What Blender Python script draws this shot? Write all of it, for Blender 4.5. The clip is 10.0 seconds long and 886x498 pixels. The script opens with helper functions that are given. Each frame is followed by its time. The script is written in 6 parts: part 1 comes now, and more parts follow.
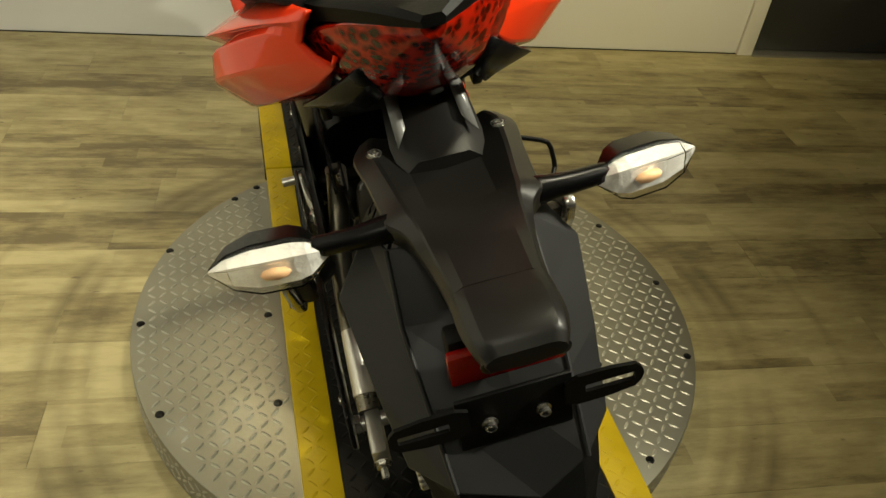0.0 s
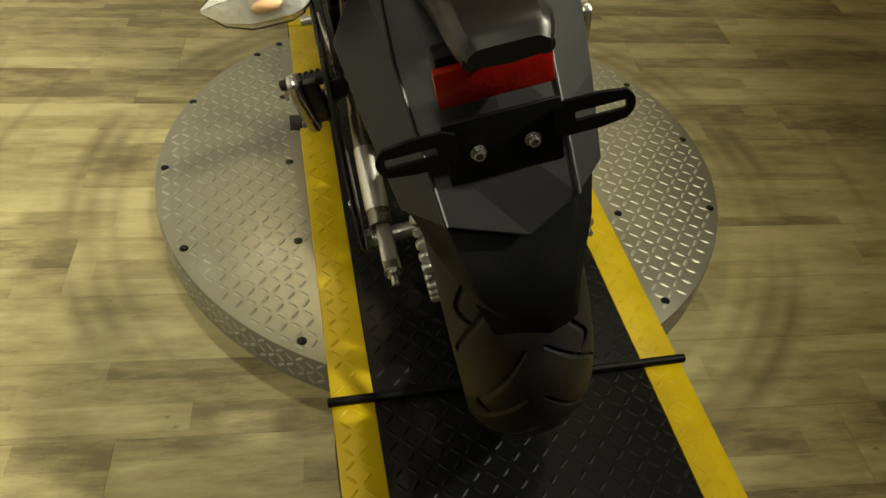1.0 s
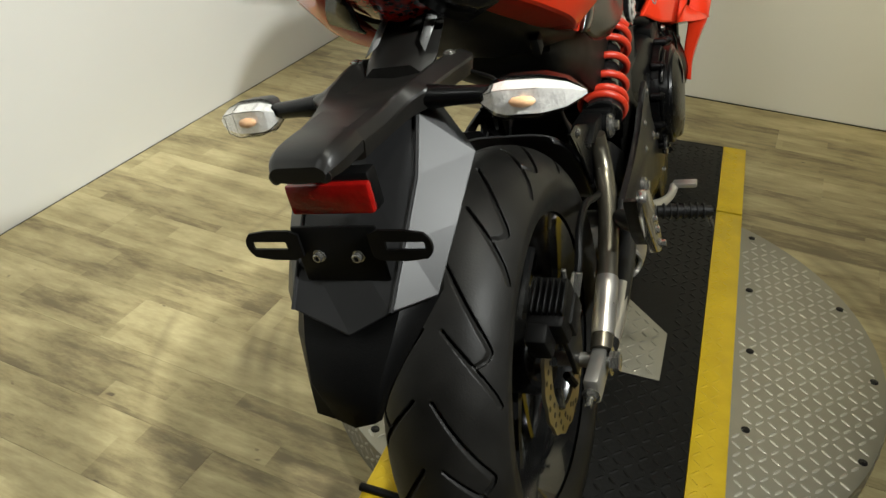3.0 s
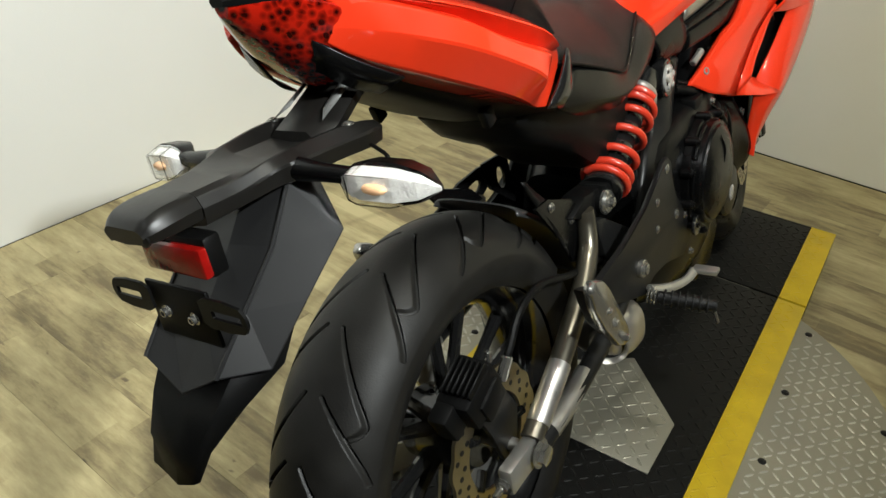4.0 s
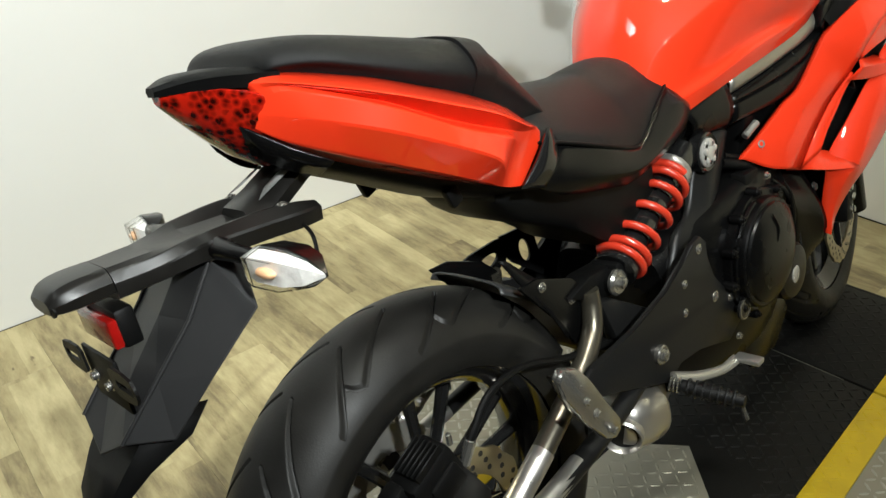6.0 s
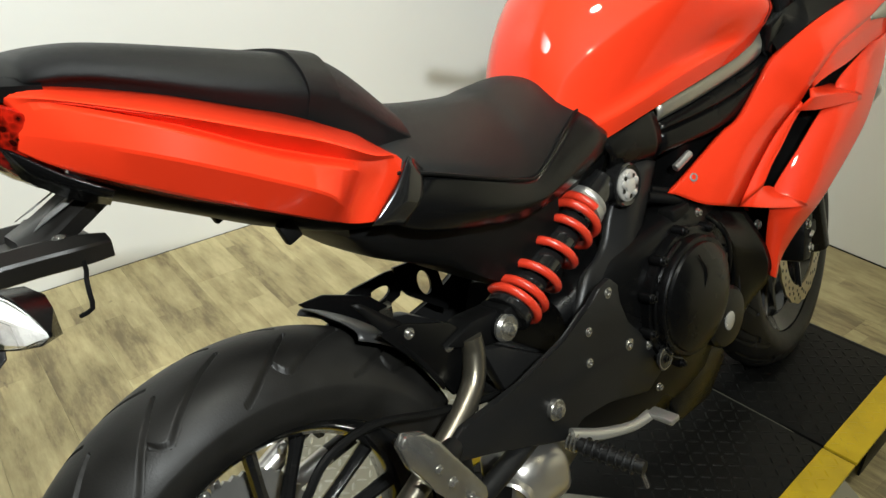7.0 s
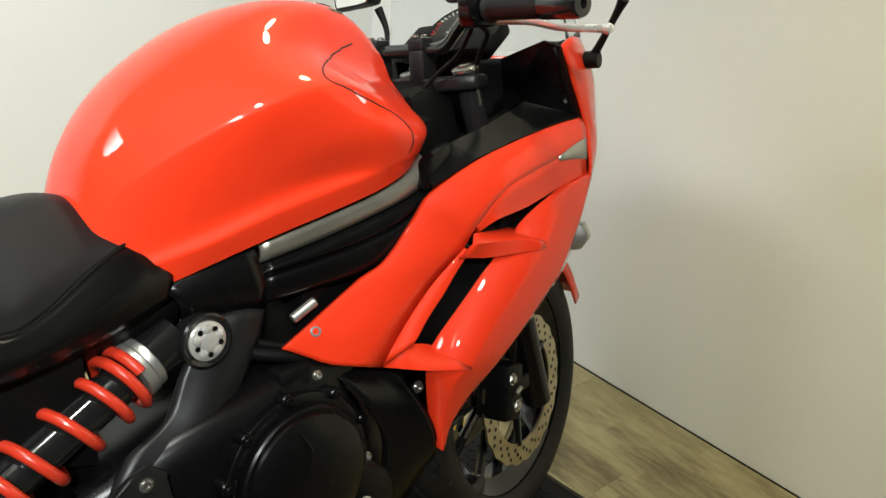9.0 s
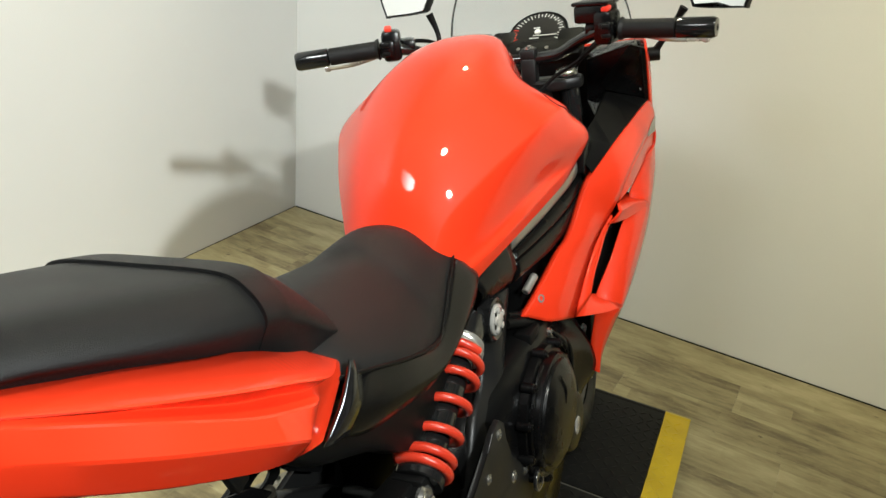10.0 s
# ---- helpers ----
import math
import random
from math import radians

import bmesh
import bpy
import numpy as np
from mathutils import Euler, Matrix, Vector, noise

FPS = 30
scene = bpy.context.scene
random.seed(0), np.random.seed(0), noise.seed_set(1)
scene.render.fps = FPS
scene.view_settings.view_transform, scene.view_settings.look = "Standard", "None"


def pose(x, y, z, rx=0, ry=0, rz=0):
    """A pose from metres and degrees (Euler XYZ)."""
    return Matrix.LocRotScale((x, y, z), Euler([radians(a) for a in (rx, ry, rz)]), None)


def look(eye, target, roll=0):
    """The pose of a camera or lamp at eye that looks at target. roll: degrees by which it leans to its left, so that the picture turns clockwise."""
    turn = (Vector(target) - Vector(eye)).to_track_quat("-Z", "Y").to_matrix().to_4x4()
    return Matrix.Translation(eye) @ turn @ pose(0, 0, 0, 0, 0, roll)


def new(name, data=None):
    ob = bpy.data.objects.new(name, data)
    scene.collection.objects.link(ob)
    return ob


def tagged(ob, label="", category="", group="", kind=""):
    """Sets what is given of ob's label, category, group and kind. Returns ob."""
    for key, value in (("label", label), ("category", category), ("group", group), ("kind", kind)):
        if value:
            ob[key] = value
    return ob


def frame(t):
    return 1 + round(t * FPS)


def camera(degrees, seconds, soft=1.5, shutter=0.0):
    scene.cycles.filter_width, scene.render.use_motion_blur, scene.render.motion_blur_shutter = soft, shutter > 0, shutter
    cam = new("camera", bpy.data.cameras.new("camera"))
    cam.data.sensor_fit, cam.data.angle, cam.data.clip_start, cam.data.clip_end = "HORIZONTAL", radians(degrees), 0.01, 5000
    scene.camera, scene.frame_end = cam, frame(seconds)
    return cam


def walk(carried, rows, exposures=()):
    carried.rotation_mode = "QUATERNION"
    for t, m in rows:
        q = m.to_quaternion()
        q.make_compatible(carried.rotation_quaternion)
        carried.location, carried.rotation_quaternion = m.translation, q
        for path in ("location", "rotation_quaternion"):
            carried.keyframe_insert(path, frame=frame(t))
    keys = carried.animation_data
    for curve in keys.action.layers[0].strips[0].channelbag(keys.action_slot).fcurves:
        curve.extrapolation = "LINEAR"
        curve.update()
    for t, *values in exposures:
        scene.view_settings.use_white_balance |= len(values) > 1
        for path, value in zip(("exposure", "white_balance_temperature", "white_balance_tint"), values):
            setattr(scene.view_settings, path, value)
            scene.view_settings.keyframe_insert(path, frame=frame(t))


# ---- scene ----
cam = camera(60.3, 10.0)
PATH = [
    (0, (-0.27, -0.686, 1.2), (0.074, 0.841, -0.044), 7.1),
    (0.5, (-0.237, -0.728, 1.168), (0.067, 0.763, -0.131), 8.9),
    (1, (-0.238, -0.779, 1.103), (0.007, 0.607, -0.318), 5.9),
    (1.5, (-0.246, -0.829, 1.096), (0.108, 0.493, -0.362), 7.2),
    (2, (-0.136, -0.924, 1.135), (-0.285, 0.582, -0.174), -2.8),
    (2.5, (0.054, -0.975, 1.183), (-0.378, 0.636, 0.08), 3.4),
    (3, (0.197, -0.818, 1.167), (-0.486, 0.673, 0.022), 0.7),
    (3.2, (0.255, -0.753, 1.183), (-0.477, 0.713, 0.037), 0.8),
    (4.3, (0.408, -0.613, 1.217), (-0.497, 0.481, 0.282), 3.0),
    (4.5, (0.41, -0.604, 1.212), (-0.501, 0.535, 0.339), 4.6),
    (5, (0.442, -0.594, 1.218), (-0.498, 0.551, 0.385), 1.4),
    (5.2, (0.488, -0.589, 1.23), (-0.515, 0.487, 0.39), -1.1),
    (6.3, (0.551, -0.361, 1.243), (-0.805, 0.703, 0.229), -2.0),
    (6.5, (0.557, -0.303, 1.237), (-0.785, 0.777, 0.222), -1.7),
    (7, (0.57, -0.222, 1.222), (-0.801, 0.825, 0.209), -0.4),
    (7.5, (0.599, -0.052, 1.237), (-0.776, 0.984, 0.219), 1.2),
    (8, (0.665, 0.116, 1.237), (-0.781, 1.175, 0.35), -0.7),
    (8.5, (0.658, 0.297, 1.244), (-0.785, 1.415, 0.428), 3.7),
    (9, (0.649, 0.272, 1.219), (-0.648, 1.563, 0.412), 7.1),
    (9.5, (0.524, -0.053, 1.27), (-0.471, 1.454, 0.409), 1.6),
    (10, (0.283, -0.299, 1.326), (-0.528, 1.297, 0.436), 6.1),
]
EXPOSURES = [(0, -0.15, 7900, 0), (1.5, -0.05, 7900, -2), (2.4, -0.1, 6500, 6), (3.2, -0.1, 6400, 6), (4.5, 0.0, 6200, 5), (10, 0.03, 6250, 5)]
walk(cam, [(t, look(eye, target, roll)) for t, eye, target, roll in PATH], EXPOSURES)

# ---------- light ----------
world = bpy.data.worlds.new("room_air")
world.use_nodes = True
world.node_tree.nodes["Background"].inputs[0].default_value = (0.9, 0.95, 0.8, 1)
world.node_tree.nodes["Background"].inputs[1].default_value = 0.02
scene.world = world


def lamp(name, kind, at, target, watts, size, colour, spread=None, blend=0.4):
    data = bpy.data.lights.new(name, kind)
    data.energy, data.color = watts, colour
    if kind == "SPOT":
        data.spot_size, data.spot_blend, data.shadow_soft_size = radians(spread), blend, size
    else:
        data.shape, data.size = "DISK", size
    ob = new(name, data)
    ob.matrix_world = look(at, target)
    return ob


WARM = (1.0, 0.9, 0.62)
lamp("ceiling_spot_key", "SPOT", (1.72, -0.45, 2.5), (-1.61, 0.15, 1.0), 470, 0.06, (1.0, 1.0, 0.97), 86, 1.0)
lamp("ceiling_spot_far", "SPOT", (-0.7, 1.6, 2.5), (-0.95, 0.0, 0.0), 70, 0.05, WARM, 88, 1.0)
# added fill that lifts the north wall; no lamp is known there
lamp("fill_spot_north", "SPOT", (1.3, -0.6, 2.8), (0.95, 2.02, 1.36), 540, 0.45, WARM, 56, 1.0)
lamp("ceiling_spot_middle", "SPOT", (0.5, 0.1, 2.92), (0.0, 0.45, 0.9), 130, 0.08, (1.0, 0.97, 0.86), 58, 1.0)
# added soft fill that lightens the west wall and its shadows
lamp("fill_spot_west", "SPOT", (-0.75, -1.5, 2.92), (-1.61, 0.35, 1.45), 440, 0.5, (1.0, 1.0, 0.97), 84, 1.0)


# ---------- materials ----------
def mat(name, col, rough=0.5, metal=0.0, vary=0.12, scale=14.0, bump=0.0, bscale=300.0, coat=0.0, rvary=0.12,
        clear=0.0, ior=1.45, spec=0.5):
    m = bpy.data.materials.new(name)
    m.use_nodes = True
    n, lk = m.node_tree.nodes, m.node_tree.links
    b = n["Principled BSDF"]
    co = n.new("ShaderNodeTexCoord")
    big = n.new("ShaderNodeTexNoise")
    big.inputs["Scale"].default_value, big.inputs["Detail"].default_value = scale, 6.0
    lk.new(co.outputs["Object"], big.inputs["Vector"])
    ramp = n.new("ShaderNodeMixRGB")
    ramp.inputs[1].default_value = (*[c * (1 - vary) for c in col], 1)
    ramp.inputs[2].default_value = (*[min(1, c * (1 + vary)) for c in col], 1)
    lk.new(big.outputs["Fac"], ramp.inputs[0])
    lk.new(ramp.outputs[0], b.inputs["Base Color"])
    fine = n.new("ShaderNodeTexNoise")
    fine.inputs["Scale"].default_value, fine.inputs["Detail"].default_value = bscale, 3.0
    lk.new(co.outputs["Object"], fine.inputs["Vector"])
    rr = n.new("ShaderNodeMapRange")
    rr.inputs["To Min"].default_value, rr.inputs["To Max"].default_value = max(0.02, rough - rvary), min(1, rough + rvary)
    lk.new(big.outputs["Fac"], rr.inputs["Value"])
    lk.new(rr.outputs[0], b.inputs["Roughness"])
    b.inputs["Metallic"].default_value = metal
    b.inputs["IOR"].default_value = ior
    b.inputs["Coat Weight"].default_value, b.inputs["Coat Roughness"].default_value = coat, 0.03
    b.inputs["Transmission Weight"].default_value = clear
    if bump:
        bp = n.new("ShaderNodeBump")
        bp.inputs["Strength"].default_value, bp.inputs["Distance"].default_value = bump, 0.002
        lk.new(fine.outputs["Fac"], bp.inputs["Height"])
        lk.new(bp.outputs[0], b.inputs["Normal"])
    b.inputs["Specular IOR Level"].default_value = spec
    return m


RED = mat("red_paint", (0.7, 0.034, 0.0085), 0.5, 0.0, 0.04, 6, coat=0.8, rvary=0.04, spec=0.12)
RED_SPRING = mat("red_spring", (0.48, 0.03, 0.012), 0.3, 0.0, 0.1, 30, coat=0.7)
SATIN = mat("satin_black_plastic", (0.0025, 0.0025, 0.0026), 0.26, 0.0, 0.25, 10, 0.04, 900, rvary=0.06, spec=0.3)
GREYP = mat("dark_grey_plastic", (0.008, 0.0074, 0.0066), 0.36, 0.0, 0.25, 8, 0.08, 900, rvary=0.06, spec=0.42)
MATTE = mat("matte_black_plastic", (0.0025, 0.0025, 0.0025), 0.48, 0.0, 0.3, 12, 0.15, 700, spec=0.18)
GLOSSB = mat("gloss_black_paint", (0.008, 0.008, 0.008), 0.14, 0.0, 0.2, 12, coat=0.4)
VINYL = mat("seat_vinyl", (0.0075, 0.0075, 0.0077), 0.45, 0.0, 0.2, 8, 0.4, 1100, spec=0.25)
RUBBER = mat("tyre_rubber", (0.0105, 0.01, 0.009), 0.46, 0.0, 0.7, 16, 0.12, 420, rvary=0.22, spec=0.26)
TUBEM = mat("bronze_grey_tube", (0.17, 0.155, 0.12), 0.3, 0.88, 0.15, 16, 0.05, 500)
LEVER = mat("polished_alloy", (0.72, 0.71, 0.68), 0.24, 0.6, 0.1, 40)
FORKM = mat("polished_black_fork", (0.05, 0.05, 0.05), 0.16, 0.7, 0.1, 20, coat=1.0)
GRIPM = mat("grip_rubber", (0.006, 0.006, 0.006), 0.5, 0.0, 0.3, 30, 0.4, 500, spec=0.3)
FRAME = mat("frame_black", (0.008, 0.008, 0.008), 0.38, 0.0, 0.25, 9, 0.05, 800, spec=0.3)
ENGINE = mat("engine_black", (0.0025, 0.0025, 0.0026), 0.28, 0.0, 0.3, 9, 0.05, 500, rvary=0.05, spec=0.26)
STEEL = mat("brushed_steel", (0.58, 0.56, 0.52), 0.33, 0.9, 0.12, 20, 0.05, 400)
BRONZE = mat("titanium_grey_paint", (0.38, 0.36, 0.31), 0.34, 0.85, 0.12, 16, 0.05, 500)
CHROME = mat("zinc_bolt", (0.4, 0.39, 0.36), 0.22, 0.9, 0.15, 60)
ALLOY = mat("cast_alloy", (0.44, 0.43, 0.4), 0.33, 0.8, 0.18, 25, 0.15, 300)
HUGGER = mat("satin_grey_hugger", (0.03, 0.03, 0.03), 0.34, 0.0, 0.25, 9, 0.05, 700, rvary=0.06, spec=0.9)
GUARD = mat("satin_grey_guard", (0.014, 0.014, 0.0145), 0.4, 0.0, 0.2, 8, 0.04, 900, rvary=0.05, spec=0.32)
NECK = mat("pale_grey", (0.16, 0.16, 0.155), 0.3, 0.0, 0.1, 20)
POLISH = mat("polished_plug", (0.5, 0.49, 0.46), 0.24, 0.5, 0.12, 90)
STEELP = mat("bare_zinc", (0.42, 0.41, 0.38), 0.25, 0.5, 0.15, 60)
ROTOR = mat("rotor_steel", (0.5, 0.44, 0.3), 0.35, 1.0, 0.2, 30)
# flat near-black that puts the shade of gaps and seams in as colour
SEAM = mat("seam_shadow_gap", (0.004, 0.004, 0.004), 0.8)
REDREFL = mat("red_reflector", (0.2, 0.004, 0.003), 0.14, 0.0, 0.5, 60, 0.3, 200, coat=0.3, spec=0.3)
CLEAR = mat("clear_lens", (0.99, 0.99, 0.98), 0.03, 0.0, 0.01, 20, clear=1.0, ior=1.2)
AMBER = mat("amber_bulb", (0.6, 0.36, 0.2), 0.25, 0.0, 0.1, 40)
SILVER = mat("lamp_reflector", (0.76, 0.75, 0.72), 0.16, 0.45, 0.2, 150, 1.0, 140, coat=0.8)
MIRROR = mat("mirror_glass", (0.9, 0.9, 0.9), 0.02, 1.0, 0.01, 5, rvary=0.0)
SCREEN = mat("clear_windscreen", (0.9, 0.92, 0.92), 0.05, 0.0, 0.02, 5, clear=0.97, ior=1.08)
DIAL = mat("dial_black", (0.006, 0.006, 0.006), 0.3)
WHITE = mat("white_print", (0.75, 0.75, 0.72), 0.5)
REDPRINT = mat("red_switch", (0.7, 0.04, 0.02), 0.4)
PLATE = mat("diamond_plate_aluminium", (0.285, 0.272, 0.222), 0.44, 0.66, 0.2, 5, 0.12, 60, rvary=0.1)
TREAD = mat("polished_tread", (0.41, 0.397, 0.345), 0.42, 0.5, 0.3, 40)
YELLOW = mat("yellow_safety_paint", (0.52, 0.365, 0.014), 0.42, 0.0, 0.32, 14, 0.3, 90, spec=0.3)
DECKB = mat("black_deck_paint", (0.0035, 0.0035, 0.0033), 0.46, 0.0, 0.5, 9, 0.2, 160, spec=0.18)
WALL = mat("wall_paint", (0.7, 0.7, 0.67), 0.6, 0.0, 0.03, 3, 0.15, 220, rvary=0.05)
CEIL = mat("ceiling_paint", (0.5, 0.5, 0.48), 0.8, 0.0, 0.03, 3, 0.1, 150)
WALLD = mat("dark_grey_unseen_wall", (0.12, 0.12, 0.115), 0.6, 0.0, 0.05, 3, 0.15, 220)
TRIM = mat("white_trim_paint", (0.78, 0.77, 0.72), 0.45, 0.0, 0.04, 4)
DARKDOOR = mat("dark_door_finish", (0.03, 0.03, 0.032), 0.45, 0.0, 0.2, 5)


def wood_material():
    m = bpy.data.materials.new("weathered_vinyl_plank")
    m.use_nodes = True
    n, lk = m.node_tree.nodes, m.node_tree.links
    b = n["Principled BSDF"]
    co = n.new("ShaderNodeTexCoord")
    info = n.new("ShaderNodeObjectInfo")
    off = n.new("ShaderNodeVectorMath")
    off.operation = "MULTIPLY_ADD"
    rnd = n.new("ShaderNodeCombineXYZ")
    for i in range(3):
        lk.new(info.outputs["Random"], rnd.inputs[i])
    lk.new(rnd.outputs[0], off.inputs[0])
    off.inputs[1].default_value = (37.0, 53.0, 11.0)
    lk.new(co.outputs["Object"], off.inputs[2])

    def grain(scale, stretch, detail, rough):
        mp = n.new("ShaderNodeMapping")
        mp.inputs["Scale"].default_value = stretch
        lk.new(off.outputs[0], mp.inputs[0])
        t = n.new("ShaderNodeTexNoise")
        t.inputs["Scale"].default_value, t.inputs["Detail"].default_value, t.inputs["Roughness"].default_value = scale, detail, rough
        lk.new(mp.outputs[0], t.inputs["Vector"])
        return t
    broad = grain(3.0, (1.6, 5.0, 1), 5, 0.6)
    fine = grain(13.0, (0.85, 4.5, 1), 9, 0.75)
    blot = grain(2.2, (1.0, 1.6, 1), 3, 0.5)
    ramp = n.new("ShaderNodeValToRGB")
    e = ramp.color_ramp.elements
    e[0].position, e[0].color = 0.36, (0.15, 0.116, 0.057, 1)
    e[1].position, e[1].color = 0.7, (0.475, 0.41, 0.222, 1)
    mid = ramp.color_ramp.elements.new(0.5)
    mid.color = (0.31, 0.258, 0.128, 1)
    mix = n.new("ShaderNodeMath")
    mix.operation = "MULTIPLY_ADD"
    lk.new(fine.outputs["Fac"], mix.inputs[0])
    mix.inputs[1].default_value = 0.46
    half = n.new("ShaderNodeMath")
    half.operation = "MULTIPLY"
    lk.new(broad.outputs["Fac"], half.inputs[0])
    half.inputs[1].default_value = 0.62
    lk.new(half.outputs[0], mix.inputs[2])
    tone = n.new("ShaderNodeMath")
    tone.operation = "MULTIPLY_ADD"
    lk.new(info.outputs["Random"], tone.inputs[0])
    tone.inputs[1].default_value = 0.16
    lk.new(mix.outputs[0], tone.inputs[2])
    shift = n.new("ShaderNodeMath")
    shift.operation = "SUBTRACT"
    lk.new(tone.outputs[0], shift.inputs[0])
    shift.inputs[1].default_value = 0.16
    # printed strips: each plank shows narrow staves of differing tone
    axes = n.new("ShaderNodeSeparateXYZ")
    lk.new(off.outputs[0], axes.inputs[0])

    def calc(op, a, b_):
        c = n.new("ShaderNodeMath")
        c.operation = op
        for k, v in enumerate((a, b_)):
            if v is None:
                continue
            if isinstance(v, float):
                c.inputs[k].default_value = v
            else:
                lk.new(v, c.inputs[k])
        return c.outputs[0]
    stave = calc("FLOOR", calc("MULTIPLY", axes.outputs[1], 1 / 0.0507), None)
    jitter = n.new("ShaderNodeTexWhiteNoise")
    jitter.noise_dimensions = "1D"
    lk.new(stave, jitter.inputs["W"])
    along = calc("FLOOR", calc("ADD", calc("MULTIPLY", axes.outputs[0], 1 / 0.42), calc("MULTIPLY", jitter.outputs["Value"], 9.0)), None)
    cell = n.new("ShaderNodeCombineXYZ")
    lk.new(along, cell.inputs[0])
    lk.new(stave, cell.inputs[1])
    pick = n.new("ShaderNodeTexWhiteNoise")
    pick.noise_dimensions = "2D"
    lk.new(cell.outputs[0], pick.inputs["Vector"])
    staved = calc("ADD", shift.outputs[0], calc("MULTIPLY", pick.outputs["Value"], 0.15))
    lk.new(staved, ramp.inputs[0])
    # dark tyre scuffs in rings round the turntable
    geo = n.new("ShaderNodeNewGeometry")
    sub = n.new("ShaderNodeVectorMath")
    sub.operation = "SUBTRACT"
    lk.new(geo.outputs["Position"], sub.inputs[0])
    sub.inputs[1].default_value = (-0.035, 0.5, 0.0)
    ln = n.new("ShaderNodeVectorMath")
    ln.operation = "LENGTH"
    lk.new(sub.outputs[0], ln.inputs[0])
    ring = n.new("ShaderNodeValToRGB")
    r = ring.color_ramp
    r.elements[0].position, r.elements[0].color = 0.655, (0, 0, 0, 1)
    r.elements[1].position, r.elements[1].color = 1.0, (0, 0, 0, 1)
    for pos, v in ((0.68, 0.5), (0.7, 0.15), (0.725, 0.75), (0.75, 0.4), (0.77, 0.8), (0.8, 0.1), (0.955, 0.0), (0.975, 0.35), (0.99, 0.0)):
        el = r.elements.new(pos)
        el.color = (v, v, v, 1)
    lk.new(ln.outputs["Value"], ring.inputs[0])
    patch = n.new("ShaderNodeTexNoise")
    patch.inputs["Scale"].default_value, patch.inputs["Detail"].default_value = 2.6, 5.0
    lk.new(geo.outputs["Position"], patch.inputs["Vector"])
    pm = n.new("ShaderNodeMapRange")
    pm.inputs["From Min"].default_value, pm.inputs["From Max"].default_value = 0.38, 0.62
    pm.inputs["To Max"].default_value = 0.85
    lk.new(patch.outputs["Fac"], pm.inputs["Value"])
    sc = n.new("ShaderNodeMath")
    sc.operation = "MULTIPLY"
    lk.new(ring.outputs[0], sc.inputs[0])
    lk.new(pm.outputs[0], sc.inputs[1])
    dirt = n.new("ShaderNodeMixRGB")
    lk.new(sc.outputs[0], dirt.inputs[0])
    lk.new(ramp.outputs[0], dirt.inputs[1])
    dirt.inputs[2].default_value = (0.085, 0.062, 0.028, 1)
    # small dark knots and nicks
    knot = grain(26.0, (0.7, 1.5, 1), 2, 0.5)
    km = n.new("ShaderNodeMapRange")
    km.inputs["From Min"].default_value, km.inputs["From Max"].default_value = 0.72, 0.78
    km.inputs["To Max"].default_value = 0.75
    lk.new(knot.outputs["Fac"], km.inputs["Value"])
    nick = n.new("ShaderNodeMixRGB")
    lk.new(km.outputs[0], nick.inputs[0])
    lk.new(dirt.outputs[0], nick.inputs[1])
    nick.inputs[2].default_value = (0.07, 0.045, 0.025, 1)
    lk.new(nick.outputs[0], b.inputs["Base Color"])
    rr = n.new("ShaderNodeMapRange")
    rr.inputs["To Min"].default_value, rr.inputs["To Max"].default_value = 0.3, 0.6
    lk.new(blot.outputs["Fac"], rr.inputs["Value"])
    lk.new(rr.outputs[0], b.inputs["Roughness"])
    bp = n.new("ShaderNodeBump")
    bp.inputs["Strength"].default_value, bp.inputs["Distance"].default_value = 0.25, 0.001
    lk.new(fine.outputs["Fac"], bp.inputs["Height"])
    lk.new(bp.outputs[0], b.inputs["Normal"])
    return m


def cell_lens():
    """A dark red lens with lamp cells behind it."""
    m = mat("red_lens", (0.3, 0.006, 0.003), 0.12, 0.0, 0.3, 40, coat=0.2)
    n, lk = m.node_tree.nodes, m.node_tree.links
    b = n["Principled BSDF"]
    v = n.new("ShaderNodeTexVoronoi")
    v.inputs["Scale"].default_value = 130.0
    lk.new(n["Texture Coordinate"].outputs["Object"], v.inputs["Vector"])
    tint = n.new("ShaderNodeSeparateColor")
    lk.new(v.outputs["Color"], tint.inputs[0])
    size = n.new("ShaderNodeMath")
    size.operation = "MULTIPLY_ADD"
    lk.new(tint.outputs[0], size.inputs[0])
    size.inputs[1].default_value = 0.45
    lk.new(v.outputs["Distance"], size.inputs[2])
    r = n.new("ShaderNodeValToRGB")
    r.color_ramp.elements[0].position, r.color_ramp.elements[0].color = 0.38, (0.02, 0.0009, 0.0006, 1)
    r.color_ramp.elements[1].position, r.color_ramp.elements[1].color = 1.0, (0.36, 0.009, 0.003, 1)
    lk.new(size.outputs[0], r.inputs[0])
    lk.new(r.outputs[0], b.inputs["Base Color"])
    return m


REDLENS = cell_lens()
WOOD = wood_material()


# ---------- mesh helpers ----------
def V(*p):
    return Vector(p)


